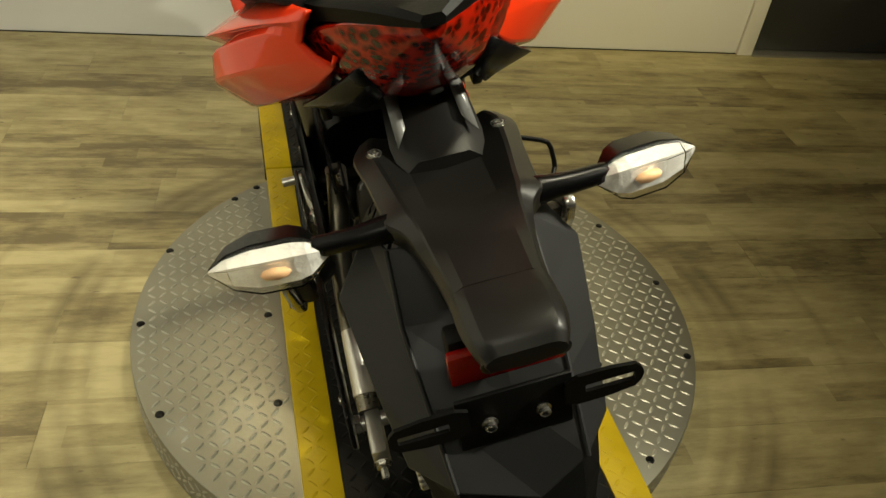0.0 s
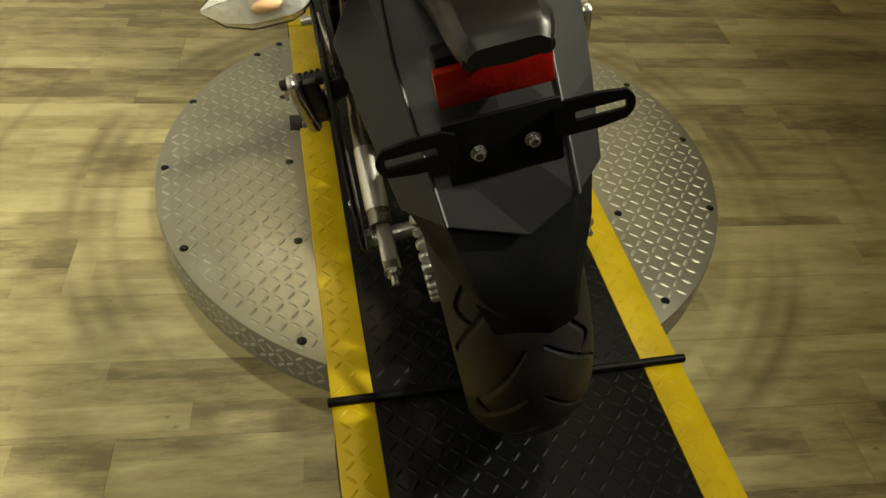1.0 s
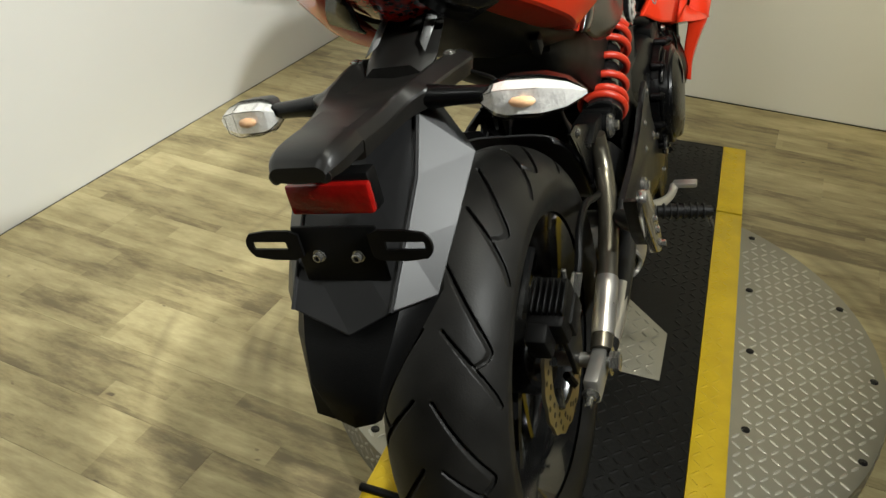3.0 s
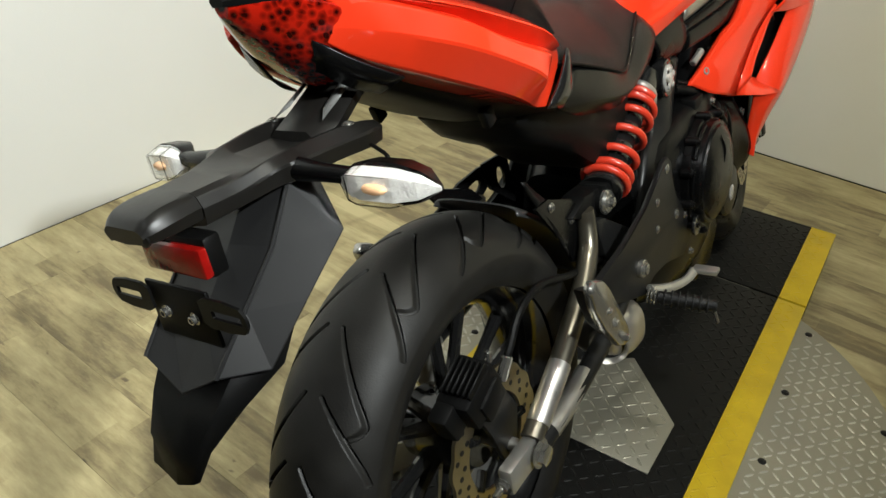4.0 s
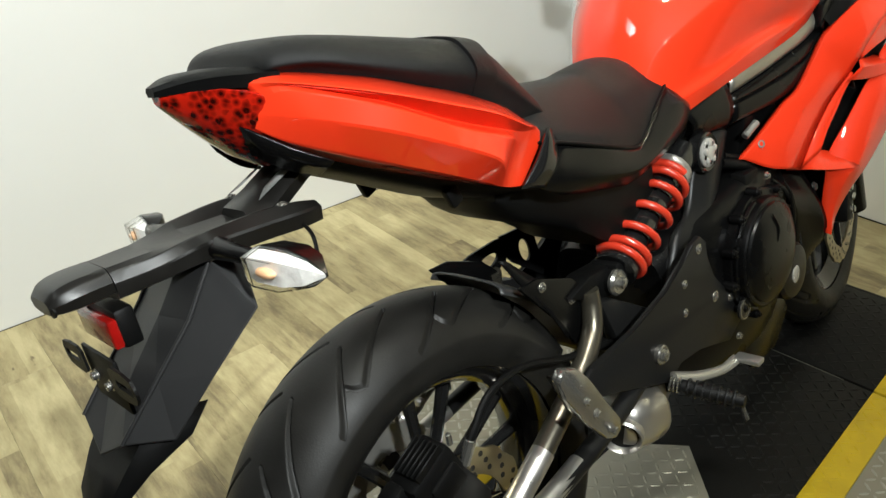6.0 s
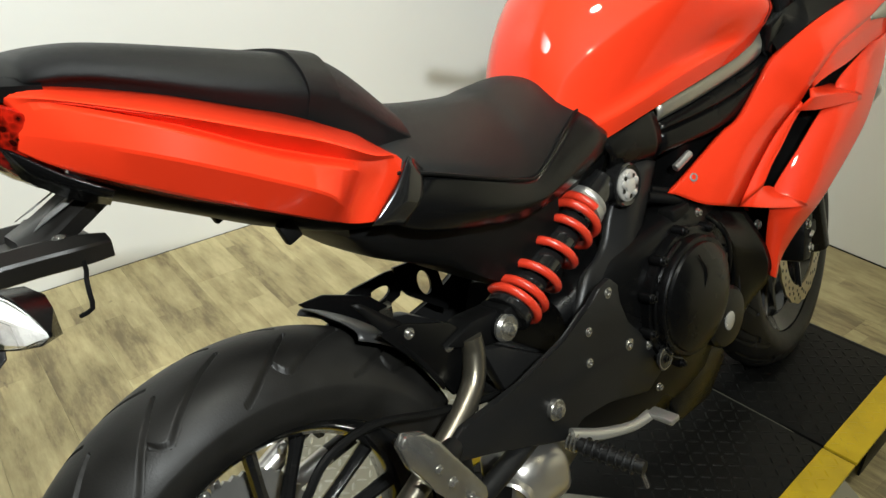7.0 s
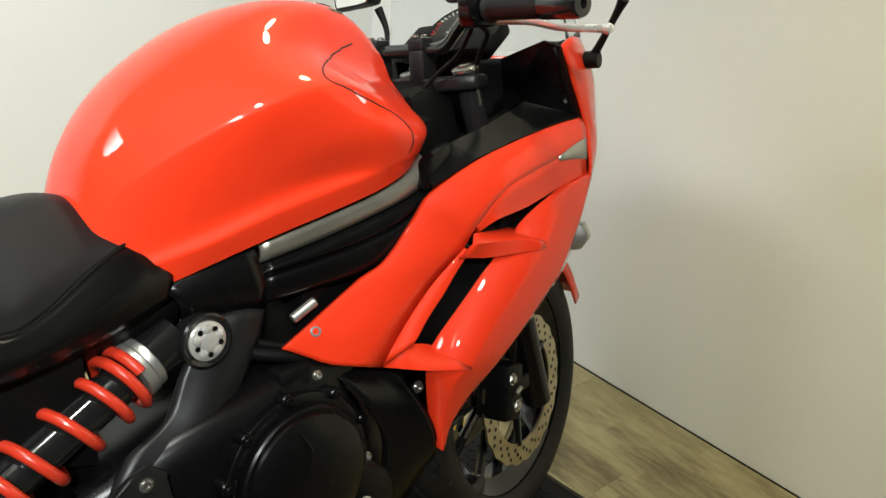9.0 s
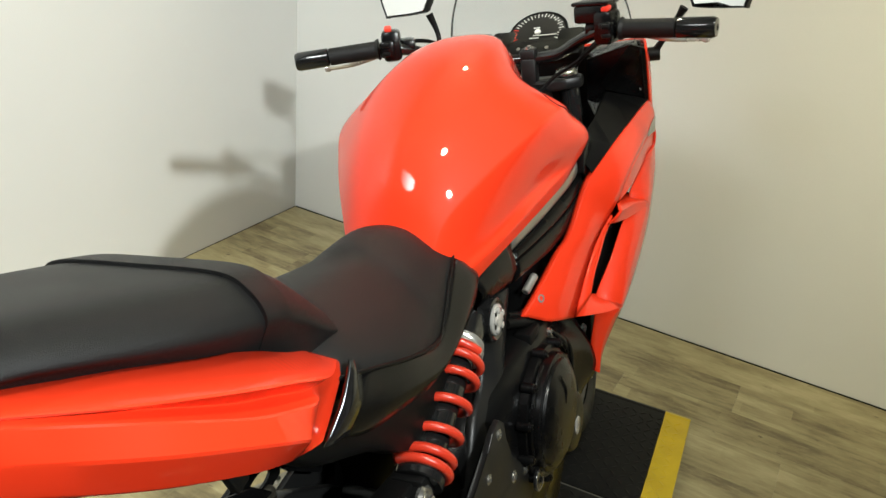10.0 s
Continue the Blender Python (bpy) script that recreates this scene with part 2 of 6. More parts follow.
def link(name, bm, material, parent=None, label="", smooth=True, thick=0.0, bevel=0.0, sharp=38):
    bmesh.ops.remove_doubles(bm, verts=bm.verts, dist=1e-6)
    bmesh.ops.recalc_face_normals(bm, faces=bm.faces)
    me = bpy.data.meshes.new(name)
    bm.to_mesh(me)
    bm.free()
    me.materials.append(material)
    if smooth:
        me.shade_smooth()
        me.set_sharp_from_angle(angle=radians(sharp))
    ob = new(name, me)
    if parent is not None:
        ob.parent = parent
    if thick:
        s = ob.modifiers.new("thickness", "SOLIDIFY")
        s.thickness, s.offset = thick, -1.0
    if bevel:
        s = ob.modifiers.new("rounded", "BEVEL")
        s.width, s.segments, s.limit_method = bevel, 2, "ANGLE"
    if label:
        tagged(ob, label)
    return ob


part = link


def spline(P, n, closed=False):
    """Points of a smooth curve through P, n to a segment."""
    P = [Vector(p) for p in P]
    if n <= 1 or len(P) < 3:
        return P + ([] if not closed else [])
    out, k = [], len(P)
    for i in range(k if closed else k - 1):
        if closed:
            a, b, c, d = (P[(i + s) % k] for s in (-1, 0, 1, 2))
        else:
            b, c = P[i], P[i + 1]
            a = P[i - 1] if i else b * 2 - c
            d = P[i + 2] if i + 2 < k else c * 2 - b
        for s in range(n):
            t = s / n
            out.append(0.5 * ((2 * b) + (c - a) * t + (2 * a - 5 * b + 4 * c - d) * t * t + (3 * b - a - 3 * c + d) * t ** 3))
    if not closed:
        out.append(P[-1])
    return out


def grid(rows, closed=False, caps=False):
    bm = bmesh.new()
    vs = [[bm.verts.new(p) for p in r] for r in rows]
    m = len(rows[0])
    for a, b in zip(vs, vs[1:]):
        for j in range(m if closed else m - 1):
            q = (a[j], a[(j + 1) % m], b[(j + 1) % m], b[j])
            if len({tuple(round(c, 6) for c in v.co) for v in q}) > 2:
                bm.faces.new(q)
    if caps:
        bm.faces.new(vs[0][::-1])
        bm.faces.new(vs[-1])
    return bm


def skin(ctrl, n=4, m=4, closed=False, caps=False):
    """A smooth surface through rows of points: n steps from row to row, m along each row."""
    rows = [spline(r, m, closed) for r in ctrl]
    cols = [spline(c, n) for c in zip(*rows)]
    return grid(list(zip(*cols)), closed, caps)


def join(*bms):
    out = bms[0]
    for b in bms[1:]:
        me = bpy.data.meshes.new("join")
        b.to_mesh(me)
        b.free()
        out.from_mesh(me)
        bpy.data.meshes.remove(me)
    return out


def moved(bm, m):
    bmesh.ops.transform(bm, matrix=m, verts=bm.verts)
    return bm


def mirrored(bm):
    """A copy mirrored to the other side."""
    out = bm.copy()
    bmesh.ops.scale(out, vec=(-1, 1, 1), verts=out.verts)
    bmesh.ops.reverse_faces(out, faces=out.faces)
    return out


def box(at, size, bev=0.003, seg=2, turn=(0, 0, 0), taper=None):
    bm = bmesh.new()
    bmesh.ops.create_cube(bm, size=1.0)
    for v in bm.verts:
        f = taper if taper and v.co.z < 0 else 1.0
        v.co = Vector((v.co.x * size[0] * f, v.co.y * size[1] * f, v.co.z * size[2]))
    if bev:
        bmesh.ops.bevel(bm, geom=bm.edges[:], offset=bev, segments=seg, profile=0.5, affect="EDGES")
    return moved(bm, pose(*at, *turn))


def plate(outline, x0, x1, bev=0.0015, axis="x"):
    """A flat plate: an outline of (y, z) between x0 and x1, with rounded edges."""
    def p(u, v, w):
        return (w, u, v) if axis == "x" else (u, w, v) if axis == "y" else (u, v, w)
    bm = bmesh.new()
    a = [bm.verts.new(p(u, v, x0)) for u, v in outline]
    b = [bm.verts.new(p(u, v, x1)) for u, v in outline]
    bm.faces.new(a[::-1])
    bm.faces.new(b)
    k = len(a)
    for i in range(k):
        bm.faces.new((a[i], a[(i + 1) % k], b[(i + 1) % k], b[i]))
    if bev:
        bmesh.ops.bevel(bm, geom=[e for e in bm.edges if len(e.link_faces) == 2], offset=bev, segments=2, profile=0.5, affect="EDGES", clamp_overlap=True)
    return bm


def frame_of(d):
    d = Vector(d).normalized()
    return d.to_track_quat("Z", "Y").to_matrix()


def tube(points, r, seg=12, n=5, caps=True, flat=1.0):
    """A round tube through points; r may be a list along them; flat squeezes it sideways."""
    P = spline(points, n)
    R = [r] * len(P) if not isinstance(r, (list, tuple)) else [max(1e-4, v.x) for v in spline([(a, 0, 0) for a in r], n)]
    rows, ref = [], None
    for i, p in enumerate(P):
        d = (P[min(i + 1, len(P) - 1)] - P[max(i - 1, 0)]).normalized()
        if ref is None:
            ref = d.orthogonal().normalized()
        ref = (ref - d * ref.dot(d)).normalized()
        up = d.cross(ref)
        rows.append([p + (ref * math.cos(a) * flat + up * math.sin(a)) * R[i] for a in (2 * math.pi * j / seg for j in range(seg))])
    return grid(rows, True, caps)


def lathe(profile, at, axis, seg=32, closed=False):
    """A body turned from (along, radius) pairs round axis, from at."""
    m = frame_of(axis)
    rows = [[Vector(at) + m @ Vector((r * math.cos(a), r * math.sin(a), h)) for a in (2 * math.pi * j / seg for j in range(seg))] for h, r in profile]
    if closed:
        rows.append(rows[0])
    return grid(rows, True, not closed)


def rod(a, b, r, seg=16, bev=0.0015):
    a, b = Vector(a), Vector(b)
    h = (b - a).length
    e = min(bev, r * 0.4, h * 0.3)
    return lathe([(0, r - e), (e, r), (h - e, r), (h, r - e)], a, b - a, seg)


def bolt(at, axis, r=0.007, h=0.006, hexed=True):
    seg = 6 if hexed else 16
    top = [(h + 0.001, r * 0.8)] if hexed else [(h + 0.0006, r * 0.85), (h + 0.0006, r * 0.58), (h - 0.0025, r * 0.55), (h - 0.0025, 0.0004)]
    head = lathe([(0, r * 1.3), (0.0015, r * 1.3), (0.0016, r), (h, r)] + top, at, axis, seg)
    return join(lathe([(0, r * 1.4), (0.0014, r * 1.4)], at, axis, 16), head)


# ---------- the room ----------
X0, X1, Y0, Y1, TOP = -1.61, 4.4, -4.4, 2.02, 3.0


def slab(name, lo, hi, material, label, bev=0.0):
    c = [(a + b) / 2 for a, b in zip(lo, hi)]
    return tagged(link(name, box(c, [b - a for a, b in zip(lo, hi)], bev), material), label, name.split("_")[0], kind="structure")


floor = slab("floor", (X0 - 0.12, Y0 - 0.12, -0.2), (X1 + 0.12, Y1 + 0.12, -0.006), MATTE, "weathered wood-look plank floor with dark tyre scuffs")
slab("wall_west", (X0 - 0.12, Y0, -0.006), (X0, Y1, TOP), WALL, "plain off-white painted wall")
# south and east walls are unseen; their dark grey cuts the bounce light
slab("wall_south", (X0 - 0.12, Y0 - 0.12, -0.006), (X1 + 0.12, Y0, TOP), WALLD, "plain unseen wall, dark grey to cut bounce light")
slab("wall_east", (X1, Y0, -0.006), (X1 + 0.12, Y1, TOP), WALLD, "plain unseen wall, dark grey to cut bounce light")
# unseen ceiling; its grey is set for the bounce fill
slab("ceiling", (X0 - 0.12, Y0 - 0.12, TOP), (X1 + 0.12, Y1 + 0.12, TOP + 0.12), CEIL, "plain unseen ceiling, mid grey set for bounce fill")
# north wall with a doorway
DX0, DX1, DH = 1.51, 2.45, 2.05
slab("wall_north", (X0 - 0.12, Y1, -0.006), (DX0, Y1 + 0.12, TOP), WALL, "plain off-white painted wall with a dark gap along the floor")
slab("wall_north_side", (DX1, Y1, -0.006), (X1 + 0.12, Y1 + 0.12, TOP), WALL, "plain off-white painted wall beside the doorway")
slab("wall_north_head", (DX0, Y1, DH), (DX1, Y1 + 0.12, TOP), WALL, "plain off-white painted wall over the doorway")
for name, lo, hi in (("trim_left", (DX0 - 0.06, Y1 - 0.018, 0.0), (DX0 + 0.004, Y1 - 0.001, DH + 0.06)),
                     ("trim_right", (DX1 - 0.004, Y1 - 0.018, 0.0), (DX1 + 0.06, Y1 - 0.001, DH + 0.06)),
                     ("trim_head", (DX0 + 0.004, Y1 - 0.018, DH - 0.004), (DX1 - 0.004, Y1 - 0.001, DH + 0.06))):
    slab(name, lo, hi, TRIM, "white painted door casing", 0.003)
door = slab("door_1", (DX0 + 0.006, Y1 + 0.02, 0.012), (DX1 - 0.006, Y1 + 0.06, DH - 0.006), DARKDOOR, "dark closed door in a white casing", 0.003)
slab("threshold", (DX0 + 0.004, Y1 - 0.03, -0.004), (DX1 - 0.004, Y1 + 0.11, 0.008), ALLOY, "metal threshold strip under the door", 0.003)
# thin near-black strips: shade of the gap where walls meet the floor, put in as colour
slab("trim_gap_north", (X0 + 0.006, Y1 - 0.005, -0.005), (DX0 - 0.06, Y1 - 0.0005, 0.003), SEAM, "near-black strip for the shaded gap under the wall")
slab("trim_gap_west", (X0 + 0.0005, Y0 + 0.01, -0.005), (X0 + 0.003, Y1 - 0.006, 0.0012), SEAM, "near-black strip for the shaded gap under the wall")

# ---------- turntable ----------
DISC = (-0.035, 0.501)
RAD, DTOP = 0.588, 0.077
TURN = radians(5.5)
C5, S5 = math.cos(TURN), math.sin(TURN)


def to_track(x, y):
    """World to track: across and along."""
    x -= 0.0134
    return x * C5 + y * S5, -x * S5 + y * C5


def from_track(u, v):
    return 0.0134 + u * C5 - v * S5, u * S5 + v * C5


def tread(inside, z, cell, angle, length=0.0225, width=0.0062, high=0.0013, reach=1.4, centre=(0, 0.4)):
    """Raised lozenges of tread plate wherever inside(x, y): verts and faces."""
    vs, fs = [], []
    n = int(reach / cell)
    ca, sa = math.cos(angle), math.sin(angle)
    for i in range(-n, n + 1):
        for j in range(-n, n + 1):
            gx, gy = (i + 0.5 * 0) * cell, j * cell
            x, y = centre[0] + gx * ca - gy * sa, centre[1] + gx * sa + gy * ca
            if not inside(x, y):
                continue
            t = angle + (math.pi / 4 if (i + j) % 2 else -math.pi / 4)
            ct, st = math.cos(t), math.sin(t)
            k = len(vs)
            L, W = length / 2, width / 2
            for a, b, h in ((-L, 0, 0), (-L * 0.5, -W, 0), (L * 0.5, -W, 0), (L, 0, 0), (L * 0.5, W, 0), (-L * 0.5, W, 0), (-L * 0.5, 0, high), (L * 0.5, 0, high)):
                vs.append((x + a * ct - b * st, y + a * st + b * ct, z + h))
            fs += [(k, k + 1, k + 6), (k + 1, k + 2, k + 7, k + 6), (k + 2, k + 3, k + 7), (k + 3, k + 4, k + 7), (k + 4, k + 5, k + 6, k + 7), (k + 5, k, k + 6)]
    return vs, fs


def stuff(name, vs, fs, material, parent, label):
    me = bpy.data.meshes.new(name)
    me.from_pydata(vs, [], fs)
    me.materials.append(material)
    ob = new(name, me)
    ob.parent = parent
    return tagged(ob, label, kind="stuff")


table = tagged(new("turntable"), "round motorcycle turntable of diamond-plate aluminium on the floor", "turntable")
edge = [(DISC[0] + RAD * math.cos(a), DISC[1] + RAD * math.sin(a)) for a in (2 * math.pi * i / 180 for i in range(180))]
rows = [[(DISC[0] + (x - DISC[0]) * f, DISC[1] + (y - DISC[1]) * f, z) for x, y in edge] for f, z in ((1.0, 0.0), (1.0, DTOP - 0.004), (0.9985, DTOP - 0.001), (0.995, DTOP), (0.6, DTOP))]
top = grid(rows, True, True)
disc_top = part("disc", top, PLATE, table)


def on_disc(x, y):
    u, v = to_track(x, y)
    return (x - DISC[0]) ** 2 + (y - DISC[1]) ** 2 < (RAD - 0.014) ** 2 and abs(u) > 0.305


vs, fs = tread(on_disc, DTOP, 0.0225, TURN + radians(4))
stuff("tread_relief", vs, fs, TREAD, table, "raised bright lozenges of the diamond plate")
# lozenges on the rim
vs, fs = [], []
for i in range(190):
    a = 2 * math.pi * i / 190
    for j in range(3):
        z = 0.016 + j * 0.02 + (0.006 if i % 2 else 0)
        t = (math.pi / 4 if (i + j) % 2 else -math.pi / 4)
        k = len(vs)
        L, W = 0.011, 0.0035
        for p, q, h in ((-L, 0, 0), (-L * 0.5, -W, 0), (L * 0.5, -W, 0), (L, 0, 0), (L * 0.5, W, 0), (-L * 0.5, W, 0), (-L * 0.5, 0, 0.0016), (L * 0.5, 0, 0.0016)):
            s, w = p * math.cos(t) - q * math.sin(t), p * math.sin(t) + q * math.cos(t)
            r = RAD + h
            b = a + s / RAD
            vs.append((DISC[0] + r * math.cos(b), DISC[1] + r * math.sin(b), z + w))
        fs += [(k, k + 1, k + 6), (k + 1, k + 2, k + 7, k + 6), (k + 2, k + 3, k + 7), (k + 3, k + 4, k + 7), (k + 4, k + 5, k + 6, k + 7), (k + 5, k, k + 6)]
stuff("rim_relief", vs, fs, TREAD, table, "raised bright lozenges on the rim")
screw_mesh = None
SCREWS = [(-0.578, 0.701), (-0.605, 0.47), (-0.538, 0.238), (-0.319, 0.015), (-0.332, 0.251), (-0.357, 0.485), (-0.38, 0.72), (0.508, 0.323), (0.333, 0.077),
          (0.526, 0.555), (0.307, 0.312), (0.288, 0.542), (0.261, 0.76), (0.24, 0.99), (0.455, 0.776), (-0.45, 0.9), (-0.4, 0.95)]
for x, y in SCREWS:
    if screw_mesh is None:
        o = part("screw", join(lathe([(0, 0.0085), (0.0012, 0.008), (0.002, 0.006)], (0, 0, 0), (0, 0, 1), 14), lathe([(0.0018, 0.0035), (0.0026, 0.003)], (0, 0, 0), (0, 0, 1), 8)), ENGINE, table, "dark screw head")
        screw_mesh = o.data
    else:
        o = new("screw", screw_mesh)
        o.parent = table
        tagged(o, "dark screw head")
    o.location = (x, y, DTOP)

# ---------- wheel deck ----------
deck = tagged(new("wheel_deck"), "black steel deck with yellow safety edges across the turntable", "ramp")
HW, YW, DZ = 0.293, 0.067, 0.082
BACK, FRONT = -1.05, 1.455


def strip(u0, u1, v0, v1, z0, z1, bev=0.002):
    bm = box(((u0 + u1) / 2, (v0 + v1) / 2, (z0 + z1) / 2), (u1 - u0, v1 - v0, z1 - z0), bev)
    return moved(bm, pose(0.0134, 0, 0, 0, 0, 5.5))


SEG = ((BACK, -0.0885), (-0.084, 1.06), (1.068, FRONT))
for v0, v1 in SEG:
    part("deck_plate", strip(-HW + YW, HW - YW, v0, v1, 0.072, DZ), DECKB, deck, "black painted diamond plate")
    for s in (-1, 1):
        u0, u1 = sorted((s * HW, s * (HW - YW) + s * 0.0005))
        part("yellow_edge", strip(u0, u1, v0, v1, 0.0725, DZ + 0.0004), YELLOW, deck, "yellow painted diamond plate edge")
for s in (-1, 1):
    for v0, v1 in ((BACK, -0.13), (1.13, FRONT - 0.004)):
        u0, u1 = sorted((s * HW, s * (HW - 0.006)))
        part("skirt", strip(u0, u1, v0, v1, 0.0, 0.0724, 0.001), DECKB, deck)
for u0, u1, m_ in ((-HW + YW, HW - YW, DECKB), (-HW, -HW + YW - 0.0005, YELLOW), (HW - YW + 0.0005, HW, YELLOW)):
    lip = plate([(FRONT - 0.0005, DZ - 0.0002), (FRONT + 0.012, DZ - 0.002), (FRONT + 0.042, DZ - 0.02), (FRONT + 0.04, DZ - 0.026), (FRONT + 0.01, DZ - 0.009), (FRONT - 0.0005, DZ - 0.007)], u0, u1, 0.0008)
    part("bent_lip", moved(lip, pose(0.0134, 0, 0, 0, 0, 5.5)), m_, deck, "bent-down front lip of the deck")
part("front_skirt", strip(-HW + 0.008, HW - 0.008, FRONT + 0.004, FRONT + 0.012, 0.0, 0.0715, 0.001), DECKB, deck)
part("joint_bar", moved(rod((-HW - 0.006, -0.086, DZ + 0.004), (HW + 0.008, -0.086, DZ + 0.004), 0.0075, 10), pose(0.0134, 0, 0, 0, 0, 5.5)), MATTE, deck, "black joint bar")
# near-black filler gives the open joint its shade by colour
part("joint_gap", strip(-HW + 0.002, HW - 0.002, 1.0605, 1.0675, 0.0715, DZ - 0.006, 0), SEAM, deck)


def in_deck(u0, u1):
    def f(x, y):
        u, v = to_track(x, y)
        return u0 < u < u1 and BACK + 0.02 < v < FRONT - 0.015 and abs(v + 0.086) > 0.018 and abs(v - 1.064) > 0.012 and not (-0.11 < u < 0.165 and 0.345 < v < 0.66 and u0 > -0.25)
    return f


vs, fs = tread(in_deck(-HW + YW + 0.008, HW - YW - 0.008), DZ, 0.0225, TURN, reach=1.6, centre=(0.0, 0.3))
stuff("deck_relief", vs, fs, DECKB, deck, "raised black lozenges of the deck")
for s in (-1, 1):
    u0, u1 = sorted((s * (HW - 0.008), s * (HW - YW + 0.008)))
    vs, fs = tread(in_deck(u0, u1), DZ + 0.0004, 0.0225, TURN, reach=1.6, centre=(0.0, 0.3))
    stuff("edge_relief", vs, fs, YELLOW, deck, "raised yellow lozenges of the edge")
# bare access plate in the deck under the swingarm
PU = [(-0.1, 0.35), (0.155, 0.35), (0.155, 0.5), (0.015, 0.64), (-0.1, 0.55)]
pl = plate([from_track(u, v) for u, v in PU], DZ + 0.0005, DZ + 0.0035, 0.001, axis="z")
access = part("access_plate", pl, PLATE, deck, "bare aluminium diamond plate cover")


def in_plate(x, y):
    u, v = to_track(x, y)
    return -0.09 < u < 0.147 and 0.36 < v < 0.625 and u + v < 0.64 and v - u * 0.78 < 0.62


vs, fs = tread(in_plate, DZ + 0.0035, 0.0225, TURN, reach=1.4, centre=(0.004, 0.3))
stuff("cover_relief", vs, fs, PLATE, deck, "raised bright lozenges of the cover plate")


# ---------- the motorcycle: x to its right, y ahead of the rear axle, z up from the deck, leaning on its stand ----------
bike = tagged(new("motorcycle"), "red and black sport motorcycle leaning on its side stand", "motorcycle")
bike.matrix_world = pose(0.0134, 0, 0.082, 0, -13.5, 5.5)
STEER = Matrix.Translation((0, 1.12, 0.914)) @ Matrix.Rotation(radians(8.5), 4, Vector((0, -math.sin(radians(14.5)), math.cos(radians(14.5))))) @ Matrix.Translation((0, -1.12, -0.914))


def half_ring(y, pts):
    """A closed ring at y from (x, z) pairs given from the top middle down one side."""
    right = [V(x, y, z) for x, z in pts]
    left = [V(-x, y, z) for x, z in pts[1:]] if pts[0][0] == 0 else [V(-x, y, z) for x, z in pts]
    return left[::-1] + right


def both(name, bm, material, parent, label="", **kw):
    """A part and its mirrored twin."""
    m = mirrored(bm)
    return part(name, bm, material, parent, label, **kw), part(name, m, material, parent, label, **kw)


# fuel tank
TANK = [
    (0.535, [(0, 0.80), (0.03, 0.797), (0.05, 0.785), (0.066, 0.765), (0.07, 0.745), (0.074, 0.725), (0.076, 0.712), (0.07, 0.69)]),
    (0.56, [(0, 0.866), (0.033, 0.86), (0.058, 0.843), (0.08, 0.81), (0.082, 0.775), (0.084, 0.74), (0.09, 0.725), (0.083, 0.695)]),
    (0.60, [(0, 0.92), (0.044, 0.91), (0.078, 0.884), (0.106, 0.842), (0.102, 0.79), (0.098, 0.752), (0.103, 0.735), (0.095, 0.705)]),
    (0.66, [(0, 0.965), (0.056, 0.953), (0.1, 0.922), (0.14, 0.875), (0.126, 0.812), (0.115, 0.767), (0.122, 0.748), (0.11, 0.72)]),
    (0.74, [(0, 1.004), (0.066, 0.992), (0.12, 0.955), (0.178, 0.906), (0.154, 0.838), (0.135, 0.79), (0.142, 0.77), (0.13, 0.74)]),
    (0.82, [(0, 1.024), (0.07, 1.01), (0.114, 0.96), (0.186, 0.914), (0.18, 0.853), (0.152, 0.803), (0.157, 0.785), (0.145, 0.756)]),
    (0.89, [(0, 1.026), (0.062, 1.011), (0.094, 0.944), (0.168, 0.897), (0.196, 0.856), (0.178, 0.812), (0.171, 0.797), (0.158, 0.772)]),
    (0.945, [(0, 1.017), (0.046, 1.004), (0.078, 0.932), (0.146, 0.884), (0.186, 0.842), (0.179, 0.817), (0.171, 0.806), (0.16, 0.79)]),
    (0.99, [(0, 0.995), (0.038, 0.982), (0.066, 0.92), (0.122, 0.875), (0.156, 0.845), (0.15, 0.826), (0.142, 0.816), (0.13, 0.803)]),
    (1.03, [(0, 0.955), (0.03, 0.947), (0.05, 0.907), (0.084, 0.87), (0.1, 0.852), (0.097, 0.84), (0.093, 0.831), (0.085, 0.818)]),
]


def creased(p, at=(1, 3), near=0.13):
    """Tightens the bends at the given points of a section."""
    out = []
    for i, q in enumerate(p):
        if i in at:
            q0, q1 = p[i - 1], p[i + 1]
            out += [tuple(a + (b - a) * near for a, b in zip(q, q0)), tuple(a + (b - a) * near for a, b in zip(q, q1))]
        else:
            out.append(q)
    return out


TANK = [(y, creased(p, (3, 6), 0.17)) for y, p in TANK]
tank_bm = skin([half_ring(y, p) for y, p in TANK], 6, 4, closed=False)
tank_bm2 = tank_bm.copy()
tank = part("fuel_tank", join(tank_bm, grid([[v for v in half_ring(TANK[-1][0], TANK[-1][1])], [V(0, 1.04, 0.87)] * (2 * len(TANK[-1][1]) - 1)])), RED, bike, "glossy red fuel tank")
from mathutils.bvhtree import BVHTree
tank_tree = BVHTree.FromBMesh(tank_bm2)


def on_tank(p, lift=0.0):
    loc, nor, _, _ = tank_tree.find_nearest(Vector(p))
    if nor.dot(loc - Vector((0, 0.8, 0.85))) < 0:
        nor = -nor
    return loc + nor * lift


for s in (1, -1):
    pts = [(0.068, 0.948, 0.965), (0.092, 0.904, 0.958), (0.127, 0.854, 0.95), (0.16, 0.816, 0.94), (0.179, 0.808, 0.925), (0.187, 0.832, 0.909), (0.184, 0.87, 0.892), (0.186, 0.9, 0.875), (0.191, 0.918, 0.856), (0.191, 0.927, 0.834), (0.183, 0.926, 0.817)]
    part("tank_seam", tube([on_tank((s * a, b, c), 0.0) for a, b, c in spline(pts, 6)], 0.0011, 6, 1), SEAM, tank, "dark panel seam")
